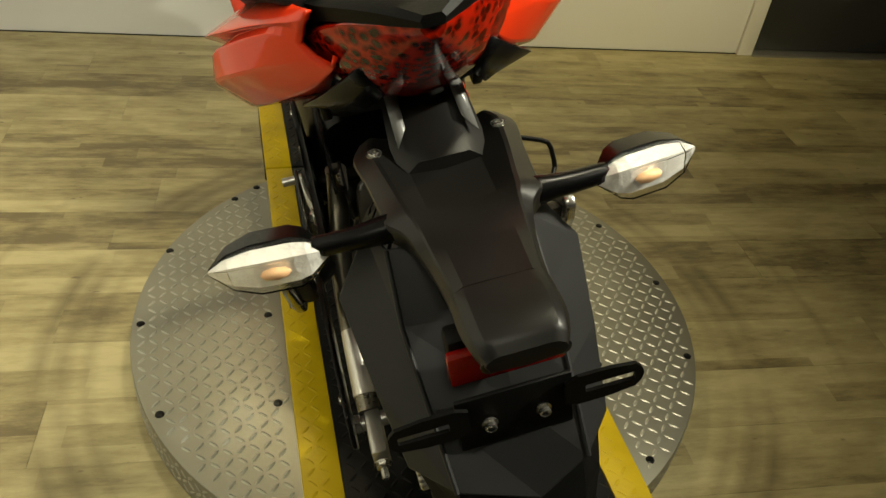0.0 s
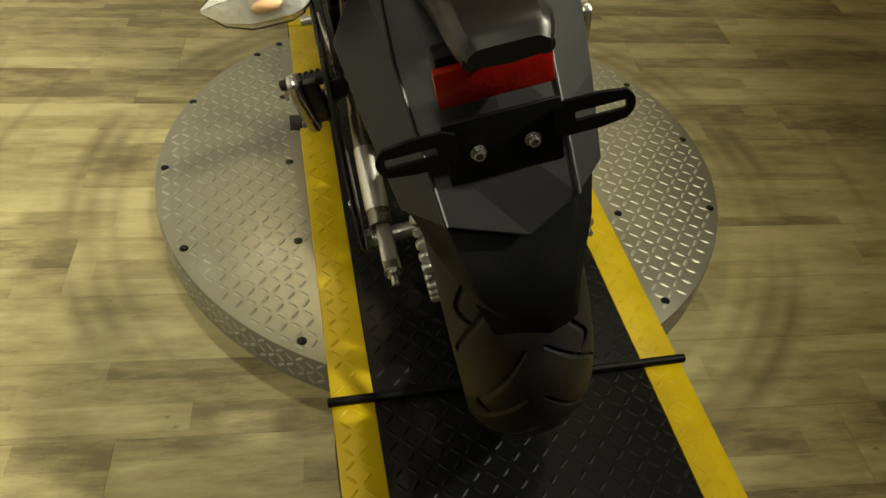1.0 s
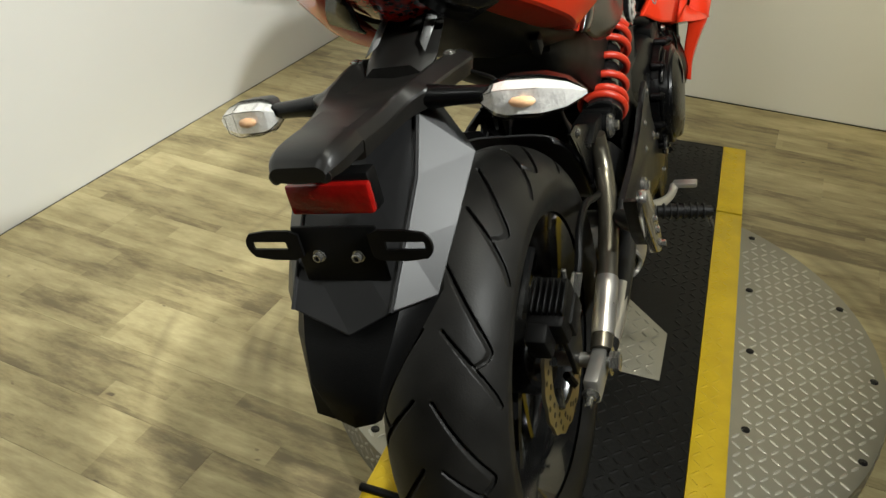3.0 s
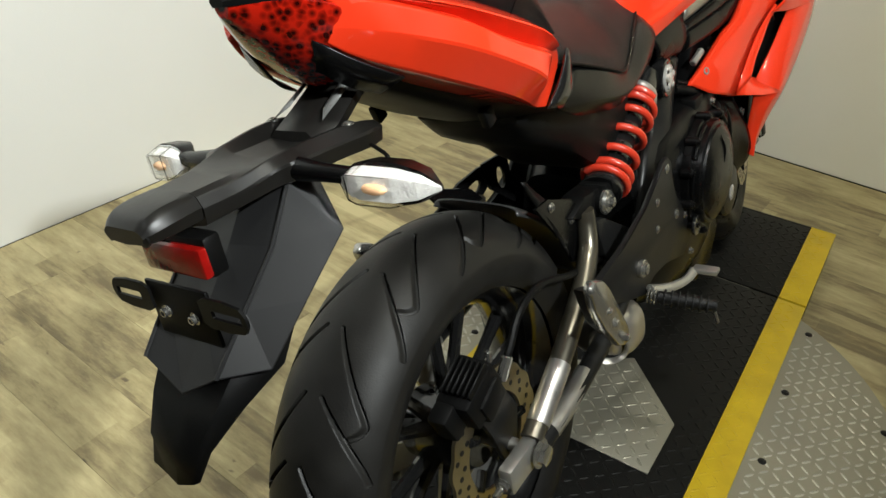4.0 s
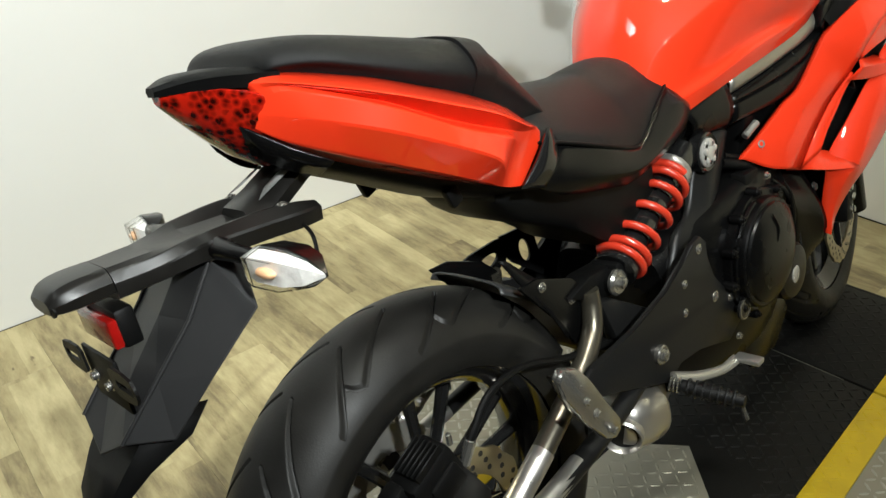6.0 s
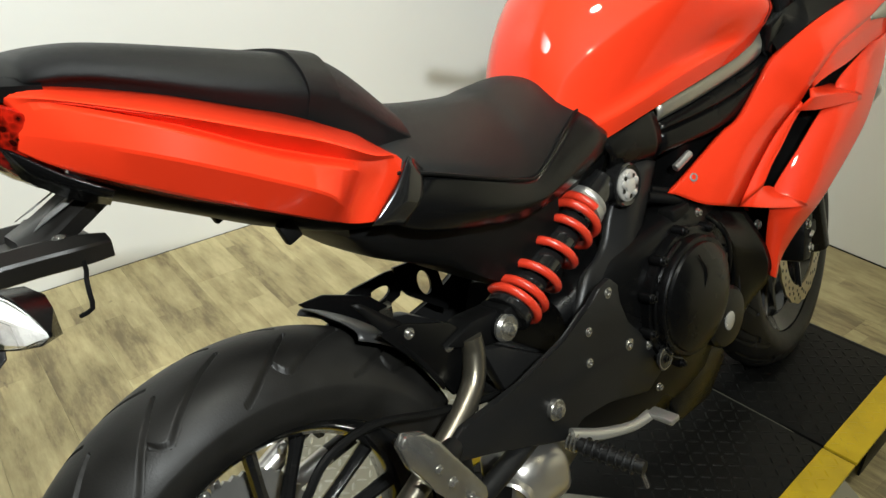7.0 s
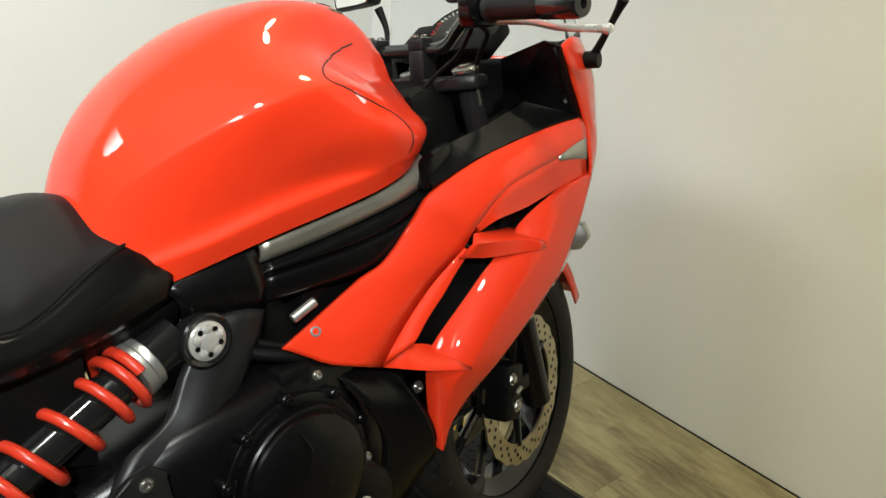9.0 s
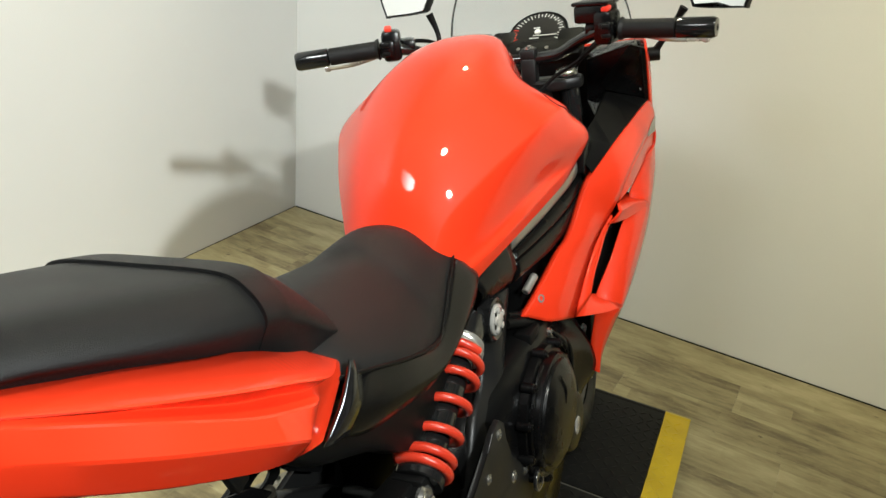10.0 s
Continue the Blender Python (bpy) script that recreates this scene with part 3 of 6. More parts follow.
part("fuel_cap", lathe([(0, 0.036), (0.004, 0.037), (0.008, 0.033), (0.009, 0.02)], (0, 0.925, 1.012), (0, 0.16, 1), 32), GLOSSB, tank, "black fuel filler cap")
part("cap_ring", lathe([(0, 0.05), (0.003, 0.05), (0.004, 0.045)], (0, 0.925, 1.009), (0, 0.16, 1), 32), CHROME, tank)

# seats
CENTRE = -0.008
RS = [
    (0.19, [(0, 0.845), (0.04, 0.841), (0.08, 0.822), (0.1, 0.80), (0.108, 0.785)]),
    (0.25, [(0, 0.843), (0.045, 0.838), (0.092, 0.81), (0.117, 0.785), (0.125, 0.768)]),
    (0.34, [(0, 0.826), (0.045, 0.82), (0.095, 0.788), (0.124, 0.755), (0.131, 0.735)]),
    (0.42, [(0, 0.816), (0.042, 0.81), (0.084, 0.778), (0.112, 0.738), (0.12, 0.708)]),
    (0.46, [(0, 0.82), (0.04, 0.813), (0.078, 0.784), (0.104, 0.745), (0.112, 0.712)]),
    (0.52, [(0, 0.822), (0.036, 0.815), (0.066, 0.793), (0.088, 0.765), (0.097, 0.742)]),
    (0.57, [(0, 0.802), (0.03, 0.796), (0.054, 0.782), (0.074, 0.77), (0.084, 0.762)]),
    (0.60, [(0, 0.775), (0.026, 0.772), (0.045, 0.768), (0.06, 0.762), (0.07, 0.757)]),
]
rider = part("rider_seat", skin([half_ring(y, p) for y, p in RS], 6, 5, closed=False), VINYL, bike, "black vinyl rider seat", thick=0.012)
for s in (1, -1):
    part("seat_piping", tube([(s * (p[-1][0] + 0.001), y, p[-1][1]) for y, p in RS[:-1]], 0.0026, 8, 5), MATTE, rider)
PS = [
    (-0.114, [(0, 0.95), (0.045, 0.949), (0.066, 0.946), (0.074, 0.942), (0.068, 0.937), (0.05, 0.926)]),
    (-0.105, [(0, 0.968), (0.055, 0.966), (0.08, 0.958), (0.09, 0.947), (0.084, 0.938), (0.06, 0.918)]),
    (-0.072, [(0, 0.971), (0.066, 0.969), (0.096, 0.958), (0.107, 0.943), (0.1, 0.934), (0.08, 0.908)]),
    (-0.03, [(0, 0.964), (0.076, 0.962), (0.106, 0.949), (0.118, 0.931), (0.114, 0.92), (0.09, 0.89)]),
    (0.05, [(0, 0.944), (0.086, 0.942), (0.116, 0.927), (0.13, 0.905), (0.126, 0.888), (0.1, 0.86)]),
    (0.12, [(0, 0.926), (0.09, 0.924), (0.118, 0.909), (0.131, 0.886), (0.128, 0.864), (0.1, 0.83)]),
    (0.155, [(0, 0.917), (0.086, 0.915), (0.113, 0.899), (0.126, 0.874), (0.124, 0.852), (0.1, 0.81)]),
    (0.19, [(0, 0.9), (0.076, 0.896), (0.104, 0.878), (0.119, 0.852), (0.118, 0.834), (0.095, 0.79)]),
    (0.225, [(0, 0.872), (0.066, 0.868), (0.094, 0.851), (0.111, 0.826), (0.112, 0.812), (0.09, 0.78)]),
    (0.26, [(0, 0.838), (0.054, 0.835), (0.082, 0.824), (0.1, 0.804), (0.102, 0.793), (0.08, 0.77)]),
]
PS = [(y, [(x * (1.03, 1.03, 1.03, 1.02, 0.97)[i], z + 0.006) for i, (x, z) in enumerate(p[:5])] + p[5:]) for y, p in PS]
pillion = part("passenger_seat", moved(skin([half_ring(y, p) for y, p in PS], 6, 5, closed=False, caps=True), pose(CENTRE, 0, 0)), VINYL, bike, "black vinyl passenger seat")


def ring_at(table, y, grow):
    for (ya, pa), (yb, pb) in zip(table, table[1:]):
        if ya <= y <= yb:
            t = (y - ya) / (yb - ya)
            c = V(0, 0, 0.86)
            out = []
            for (a, b), (d, e) in zip(pa, pb):
                x, z = a + (d - a) * t, b + (e - b) * t
                out.append((x * (1 + grow * 8), z + grow))
            return half_ring(y, out)


part("seat_strap", moved(skin([ring_at(PS, y, g) for y, g in ((0.121, 0.0), (0.1215, 0.0028), (0.124, 0.0036), (0.155, 0.0036), (0.1575, 0.0028), (0.158, 0.0))], 3, 5), pose(CENTRE, 0, 0)), VINYL, pillion, "black strap across the seat")

# tail panels
TAIL = [
    [(0.061, -0.135, 0.952), (0.065, -0.131, 0.943), (0.068, -0.127, 0.935), (0.072, -0.122, 0.923), (0.064, -0.13, 0.913), (0.053, -0.138, 0.905), (0.048, -0.134, 0.9)],
    [(0.09, -0.1, 0.948), (0.097, -0.1, 0.935), (0.096, -0.1, 0.931), (0.096, -0.1, 0.927), (0.094, -0.1, 0.897), (0.082, -0.104, 0.876), (0.06, -0.1, 0.858)],
    [(0.122, -0.028, 0.926), (0.143, -0.028, 0.906), (0.137, -0.027, 0.896), (0.143, -0.025, 0.891), (0.145, -0.03, 0.858), (0.131, -0.031, 0.833), (0.07, -0.03, 0.815)],
    [(0.137, 0.05, 0.893), (0.161, 0.05, 0.872), (0.148, 0.05, 0.854), (0.159, 0.05, 0.848), (0.164, 0.05, 0.815), (0.151, 0.048, 0.791), (0.085, 0.05, 0.775)],
    [(0.139, 0.1, 0.87), (0.165, 0.1, 0.85), (0.15, 0.1, 0.831), (0.162, 0.1, 0.825), (0.165, 0.092, 0.79), (0.147, 0.1, 0.764), (0.1, 0.1, 0.752)],
    [(0.135, 0.133, 0.853), (0.161, 0.134, 0.832), (0.153, 0.132, 0.818), (0.158, 0.128, 0.813), (0.153, 0.112, 0.775), (0.138, 0.118, 0.755), (0.1, 0.12, 0.744)],
    [(0.124, 0.168, 0.835), (0.146, 0.172, 0.813), (0.141, 0.168, 0.806), (0.136, 0.16, 0.797), (0.131, 0.138, 0.762), (0.129, 0.14, 0.745), (0.105, 0.14, 0.738)],
    [(0.108, 0.198, 0.815), (0.119, 0.215, 0.8), (0.116, 0.222, 0.793), (0.118, 0.218, 0.78), (0.122, 0.185, 0.757), (0.122, 0.163, 0.738), (0.11, 0.163, 0.733)],
    [(0.098, 0.205, 0.81), (0.107, 0.226, 0.793), (0.108, 0.233, 0.779), (0.112, 0.222, 0.771), (0.118, 0.193, 0.753), (0.12, 0.17, 0.737), (0.11, 0.168, 0.733)],
]
for k, r in enumerate(TAIL):
    d = (0.0, 0.5, 0.9, 1.0, 0.8, 0.4, 0.2, 0.1, 0.1)[k]
    x, y, z = r[0]
    r[0] = (x - 0.026 * d, y + 0.012 * d, z - 0.003 * d)
    r[6] = (r[6][0], r[6][1], r[6][2] + 0.012)
    deep = (0.0, 0.4, 1.0, 1.0, 1.0, 0.8, 0.4, 0.0, 0.0)[k]
    r[2] = (r[2][0] - 0.012 * deep, r[2][1], r[2][2] + 0.003 * deep)
    r[4] = (r[4][0] + 0.002 * deep, r[4][1], r[4][2] + 0.009 * deep)
    r[5] = (r[5][0] - 0.014 * deep, r[5][1], r[5][2])
tail_rows = [creased([V(*p) for p in r], (1, 2, 3, 4, 5), 0.06) for r in TAIL]
tail_bm = grid(list(zip(*[spline([V(*p) for p in col], 5) for col in zip(*tail_rows)])))
tail_l = mirrored(tail_bm)
for v in tail_l.verts:
    v.co.x += 2 * CENTRE
part("tail_panel", tail_bm, RED, bike, "glossy red tail side panel", thick=0.004, sharp=13)
part("tail_panel", tail_l, RED, bike, "glossy red tail side panel", thick=0.004, sharp=13)
# tail garnish, lamp and undertray
garn = skin([half_ring(y, p) for y, p in (
    (-0.196, [(0, 0.957), (0.006, 0.957), (0.009, 0.953), (0.007, 0.948)]),
    (-0.172, [(0, 0.962), (0.028, 0.961), (0.036, 0.956), (0.033, 0.946)]),
    (-0.15, [(0, 0.963), (0.046, 0.961), (0.057, 0.955), (0.053, 0.943)]),
    (-0.13, [(0, 0.961), (0.058, 0.959), (0.071, 0.952), (0.066, 0.939)]),
    (-0.1, [(0, 0.955), (0.066, 0.953), (0.084, 0.947), (0.08, 0.93)]))], 4, 1, caps=True)
part("tail_garnish", garn, MATTE, bike, "matte black panel behind the seat")
LAMP = [
    (-0.192, [(0, 0.948), (0.006, 0.948), (0.009, 0.946), (0.006, 0.94), (0, 0.937)]),
    (-0.172, [(0, 0.948), (0.026, 0.947), (0.034, 0.944), (0.023, 0.922), (0, 0.913)]),
    (-0.15, [(0, 0.945), (0.045, 0.944), (0.055, 0.939), (0.038, 0.902), (0, 0.888)]),
    (-0.13, [(0, 0.94), (0.058, 0.938), (0.071, 0.929), (0.05, 0.886), (0, 0.867)]),
    (-0.1, [(0, 0.93), (0.066, 0.926), (0.084, 0.91), (0.058, 0.868), (0, 0.846)]),
]
lamp_rings = [[V(x, y, z) for x, z in p] + [V(-x, y, z) for x, z in p[1:-1]][::-1] for y, p in LAMP]
lampb = part("tail_light", grid([spline(r, 4, True) for r in lamp_rings], True, True), REDLENS, bike, "red tail light lens")
part("undertray", skin([half_ring(y, p) for y, p in (
    (-0.085, [(0, 0.87), (0.045, 0.87), (0.062, 0.862), (0.045, 0.845), (0, 0.838)]),
    (0.02, [(0, 0.82), (0.06, 0.825), (0.085, 0.815), (0.07, 0.79), (0, 0.782)]),
    (0.12, [(0, 0.78), (0.07, 0.785), (0.095, 0.765), (0.08, 0.74), (0, 0.73)]),
    (0.24, [(0, 0.75), (0.08, 0.75), (0.1, 0.73), (0.085, 0.7), (0, 0.69)]))], 4, 4, caps=True), MATTE, bike, "black undertray of the tail")
part("seat_base", skin([half_ring(y, p) for y, p in (
    (0.2, [(0, 0.79), (0.09, 0.785), (0.1, 0.74), (0, 0.7)]),
    (0.34, [(0, 0.76), (0.1, 0.74), (0.11, 0.7), (0, 0.62)]),
    (0.45, [(0, 0.74), (0.09, 0.71), (0.1, 0.66), (0, 0.6)]),
    (0.62, [(0, 0.75), (0.08, 0.72), (0.08, 0.66), (0, 0.6)]))], 4, 3, caps=True), MATTE, bike, "black frame and tray under the seat")
part("battery_box", skin([half_ring(y, p) for y, p in (
    (0.16, [(0, 0.735), (0.07, 0.735), (0.08, 0.72), (0.07, 0.715), (0, 0.715)]),
    (0.2, [(0, 0.73), (0.08, 0.73), (0.09, 0.71), (0.075, 0.675), (0, 0.67)]),
    (0.3, [(0, 0.72), (0.085, 0.715), (0.095, 0.68), (0.08, 0.625), (0, 0.62)]),
    (0.38, [(0, 0.7), (0.085, 0.7), (0.092, 0.66), (0.085, 0.57), (0, 0.56)]),
    (0.5, [(0, 0.7), (0.085, 0.7), (0.092, 0.64), (0.08, 0.52), (0, 0.52)]))], 3, 3, caps=True), MATTE, bike, "black inner fender tray")
both("tail_hook", box((0.085, 0.085, 0.752), (0.012, 0.02, 0.026), 0.003, turn=(20, 0, 0)), MATTE, bike, "black luggage hook")
both("tail_corner", skin([[V(0.05, -0.139, 0.9045), V(0.036, -0.128, 0.872)], [V(0.08, -0.107, 0.873), V(0.05, -0.1, 0.847)], [V(0.1, -0.075, 0.85), V(0.06, -0.07, 0.832)]], 3, 3), SATIN, bike, "black corner under the tail light", thick=0.003)
# seat side panels
side = skin([
    [V(0.118, 0.255, 0.772), V(0.128, 0.215, 0.752), V(0.126, 0.175, 0.738)],
    [V(0.131, 0.335, 0.738), V(0.137, 0.29, 0.712), V(0.125, 0.235, 0.702)],
    [V(0.124, 0.415, 0.708), V(0.136, 0.385, 0.685), V(0.12, 0.34, 0.672)],
    [V(0.116, 0.455, 0.712), V(0.131, 0.45, 0.684), V(0.118, 0.41, 0.66)],
    [V(0.1, 0.52, 0.742), V(0.122, 0.525, 0.705), V(0.112, 0.51, 0.67)],
    [V(0.085, 0.57, 0.762), V(0.112, 0.58, 0.722), V(0.108, 0.57, 0.684)],
    [V(0.072, 0.6, 0.757), V(0.1, 0.612, 0.722), V(0.1, 0.605, 0.69)]], 4, 5)
both("seat_side_panel", side, SATIN, bike, "black plastic panel under the seat", thick=0.004)
fillet = skin([[V(0.129, 0.226, 0.796), V(0.13, 0.232, 0.79), V(0.122, 0.25, 0.772)], [V(0.131, 0.196, 0.765), V(0.135, 0.208, 0.756), V(0.13, 0.232, 0.742)], [V(0.127, 0.162, 0.736), V(0.13, 0.175, 0.733), V(0.127, 0.205, 0.722)]], 4, 4)
both("side_panel_edge", fillet, GLOSSB, bike, "gloss black edge behind the red tail", thick=0.004)

# licence hanger: neck, body, cap
neck = [half_ring(y, [(0, z), (w * 0.6, z), (w, z - 0.012), (w * 0.8, z - 0.03), (0, z - 0.035)]) for y, z, w in ((-0.03, 0.872, 0.034), (-0.07, 0.852, 0.036), (-0.12, 0.826, 0.04), (-0.15, 0.815, 0.036))]
part("hanger_neck", grid(neck, False, True), GREYP, bike, "grey plastic neck of the licence hanger")
# pale strips put the reflected sheen of the neck in as colour
both("neck_facet", skin([[V(0.021, -0.06, 0.858), V(0.033, -0.06, 0.853)], [V(0.024, -0.12, 0.83), V(0.034, -0.135, 0.822)]], 2, 2), NECK, bike, "pale strip painted for the sheen of the neck", thick=0.001)
HANG = [
    (-0.082, [(0, 0.796), (0.03, 0.797), (0.052, 0.806), (0.064, 0.8), (0.06, 0.782), (0, 0.778)]),
    (-0.11, [(0, 0.8), (0.03, 0.802), (0.056, 0.814), (0.073, 0.804), (0.066, 0.784), (0, 0.78)]),
    (-0.15, [(0, 0.803), (0.03, 0.806), (0.052, 0.818), (0.068, 0.806), (0.06, 0.786), (0, 0.782)]),
    (-0.19, [(0, 0.806), (0.028, 0.809), (0.046, 0.818), (0.064, 0.808), (0.06, 0.788), (0, 0.784)]),
    (-0.21, [(0, 0.808), (0.027, 0.811), (0.043, 0.817), (0.063, 0.81), (0.06, 0.79), (0, 0.784)]),
    (-0.225, [(0, 0.809), (0.027, 0.812), (0.04, 0.815), (0.05, 0.806), (0.048, 0.788), (0, 0.782)]),
    (-0.26, [(0, 0.812), (0.026, 0.814), (0.036, 0.811), (0.041, 0.8), (0.038, 0.785), (0, 0.781)]),
    (-0.3, [(0, 0.815), (0.024, 0.815), (0.031, 0.811), (0.036, 0.8), (0.033, 0.784), (0, 0.78)]),
]
hanger = part("licence_hanger", skin([half_ring(y, creased(p, (2, 3, 4), 0.1)) for y, p in HANG], 5, 1, caps=True), GREYP, bike, "dark grey plastic licence hanger", sharp=16)
CAPS = [
    (-0.3015, [(0, 0.816), (0.024, 0.816), (0.032, 0.812), (0.036, 0.803), (0.033, 0.79), (0, 0.787)]),
    (-0.33, [(0, 0.817), (0.024, 0.817), (0.032, 0.812), (0.036, 0.803), (0.032, 0.79), (0, 0.787)]),
    (-0.348, [(0, 0.814), (0.023, 0.814), (0.03, 0.809), (0.032, 0.801), (0.029, 0.791), (0, 0.788)]),
    (-0.358, [(0, 0.806), (0.02, 0.806), (0.026, 0.802), (0.027, 0.799), (0.024, 0.793), (0, 0.791)]),
]
part("hanger_cap", skin([half_ring(y, creased(p, (1, 2, 4), 0.15)) for y, p in CAPS], 4, 1, caps=True), GREYP, hanger, "rounded grey cap over the plate lamp", sharp=20)
for s in (1, -1):
    part("cap_screw", lathe([(0, 0.006), (0.002, 0.006), (0.0025, 0.004)], (s * 0.024, -0.3545, 0.796), (s * 0.15, -1, 0), 12), DIAL, hanger, "dark screw recess")
    part("hanger_bolt", bolt((s * 0.054, -0.122, 0.814), (0, 0, 1), 0.0048, 0.0025, False), CHROME, hanger, "steel bolt")
# reflector and licence bracket
part("reflector_mount", box((-0.004, -0.302, 0.757), (0.08, 0.02, 0.04), 0.004), MATTE, bike)
refl = part("rear_reflector", join(box((-0.0045, -0.316, 0.7555), (0.085, 0.01, 0.03), 0.003)), REDREFL, bike, "red rear reflector")


def wing(s):
    cx, cz, w, h = s * 0.066 - 0.004, 0.716, 0.03, 0.0155
    outer = [(cx + a * s, cz + b) for a, b in [(-w, -h), (w - h, -h)] + [(w - h + h * math.sin(t), -h * math.cos(t)) for t in [math.pi * i / 10 for i in range(1, 10)]] + [(w - h, h), (-w, h)]]
    n = 24
    def ray(c, t, poly):
        d = Vector((math.cos(t), math.sin(t)))
        best = 1e9
        for p, q in zip(poly, poly[1:] + poly[:1]):
            p, q = Vector(p) - c, Vector(q) - c
            e = q - p
            den = d.x * e.y - d.y * e.x
            if abs(den) > 1e-12:
                k = (p.x * e.y - p.y * e.x) / den
                u = (p.x * d.y - p.y * d.x) / den
                if k > 0 and -1e-6 <= u <= 1 + 1e-6:
                    best = min(best, k)
        return c + d * best
    c = Vector((cx + s * 0.004, cz))
    hole = [(cx + s * 0.004 + 0.019 * (1 if math.cos(t) > 0 else -1) * min(1, abs(math.cos(t)) * 1.35) , cz + 0.0042 * max(-1, min(1, math.sin(t) * 1.6))) for t in [2 * math.pi * i / n for i in range(n)]]
    outs = [ray(c, math.atan2(b - c.y, a - c.x), outer) for a, b in hole]
    rows = [[V(a, -0.331, b) for a, b in hole], [V(p.x, -0.331, p.y) for p in outs], [V(p.x, -0.334, p.y) for p in outs], [V(a, -0.334, b) for a, b in hole], [V(a, -0.331, b) for a, b in hole]]
    return grid(rows, True)


bracket = part("licence_bracket", box((-0.005, -0.327, 0.704), (0.088, 0.004, 0.058), 0.0015), MATTE, bike, "black licence plate bracket")
for s in (1, -1):
    part("bracket_wing", wing(s), MATTE, bracket, "black slotted wing", smooth=False)
    part("plate_bolt", bolt((-0.005 + s * 0.0205, -0.33, 0.7035), (0, -1, 0), 0.0045, 0.006, False), CHROME, bracket, "steel bolt")
# hanging rear mudguard: upper shell and lower flap
def mud(rows, dy=0.0):
    out = []
    for (ex, ey, ez), (fx, fy, fz), (cy, cz) in rows:
        out.append([V(-ex, ey + dy, ez), V(-fx, fy + dy, fz), V(0, cy + dy, cz), V(fx, fy + dy, fz), V(ex, ey + dy, ez)])
    return out


def flat_fourth(t, f, e, x, z):
    """The point of the plane through t, f and e at x and z."""
    t, f, e = V(*t), V(*f), V(*e)
    n = (f - t).cross(e - t)
    return (x, t.y - (n.x * (x - t.x) + n.z * (z - t.z)) / n.y, z)


TIP, RIB, LOWE = (0.094, -0.2, 0.741), (0.05, -0.252, 0.742), (0.076, -0.317, 0.648)
RIBL = flat_fourth(TIP, RIB, LOWE, 0.043, 0.655)
MIDE, MIDR = [tuple(a + (b - a) * 0.5 for a, b in zip(p, q)) for p, q in ((TIP, LOWE), (RIB, RIBL))]
UP = [((0.06, -0.185, 0.79), (0.047, -0.212, 0.788), (-0.222, 0.788)), (TIP, RIB, (-0.262, 0.742)),
      (MIDE, MIDR, (MIDR[1] - 0.011, 0.692)),
      ((LOWE[0] - 0.002, LOWE[1] + 0.006, LOWE[2]), RIBL, (RIBL[1] - 0.012, 0.636))]
wider = grid(mud(UP))
LOW = [((LOWE[0] - 0.012, LOWE[1] + 0.045, 0.664), (RIBL[0], RIBL[1] + 0.03, 0.668), (RIBL[1] + 0.025, 0.668)),
       ((LOWE[0] - 0.004, LOWE[1] + 0.017, 0.644), (RIBL[0], RIBL[1] + 0.008, 0.646), (RIBL[1] + 0.001, 0.634)),
       ((0.056, -0.345, 0.62), (0.037, -0.364, 0.622), (-0.37, 0.618)),
       ((0.035, -0.38, 0.588), (0.026, -0.388, 0.592), (-0.394, 0.59)),
       ((0.026, -0.396, 0.562), (0.02, -0.4, 0.56), (-0.404, 0.556))]
flap = grid(mud(LOW, 0.006))
for bm_ in (wider, flap):
    for v in bm_.verts:
        if v.co.x < -0.02:
            v.co.x -= 0.018
part("mudguard", wider, GUARD, bike, "dark grey plastic rear mudguard", smooth=False, thick=0.003, bevel=0.0016)
part("mudguard_flap", flap, MATTE, bike, "black lower flap of the mudguard", thick=0.003)
for s, dx in ((1, 0.0), (-1, -0.018)):
    part("mudguard_rib", tube([(s * 0.048 + dx, -0.214, 0.788), (s * 0.051 + dx, -0.253, 0.742), (s * RIBL[0] + dx, RIBL[1], RIBL[2])], 0.0022, 8, 1), GUARD, bike, "raised rib of the mudguard")

# turn signals
def signal(s):
    st = part("turn_signal", tube([(s * 0.055, -0.203, 0.8), (s * 0.085, -0.203, 0.799), (s * 0.118, -0.198, 0.796)], [0.0125, 0.0095, 0.0085], 12, 4), SATIN, bike, "clear-lens turn signal on a black stalk")
    prof = [(0.108, 0.2), (0.124, 0.85), (0.134, 1.0), (0.165, 1.0), (0.186, 0.72), (0.203, 0.12)]
    def ring(x, f, y0, y1, h):
        yb = -0.2 + 0.018 * (x - 0.115) / 0.085
        return [V(s * x, yb + y0 * f, 0.793 - (x - 0.115) * 0.1 + b * h * f) for b in (-1, -0.6, 0.6, 1)] + [V(s * x, yb + y1 * f, 0.793 - (x - 0.115) * 0.1 + b * h * f) for b in (0.75, 0, -0.75)]
    lens = part("signal_lens", grid([ring(x, f, -0.002, -0.021, 0.019) for x, f in prof], True, True), CLEAR, st, "clear faceted lens", smooth=False, thick=0.0016)
    lens.visible_shadow = False
    part("signal_housing", grid([ring(x, f, 0.0, 0.022, 0.0195) for x, f in prof], True, True), SATIN, st, "black housing")
    part("signal_reflector", grid([ring(x, f * 0.9, -0.0025, -0.0165, 0.0175) for x, f in prof], True, True), SILVER, st, "silver reflector", smooth=False)
    part("signal_bulb", lathe([(-0.012, 0.001), (-0.009, 0.004), (0, 0.0055), (0.009, 0.004), (0.012, 0.001)], (s * 0.15, -0.2085, 0.79), (s, 0.2, -0.1), 12), AMBER, st, "amber bulb")


signal(1)
signal(-1)
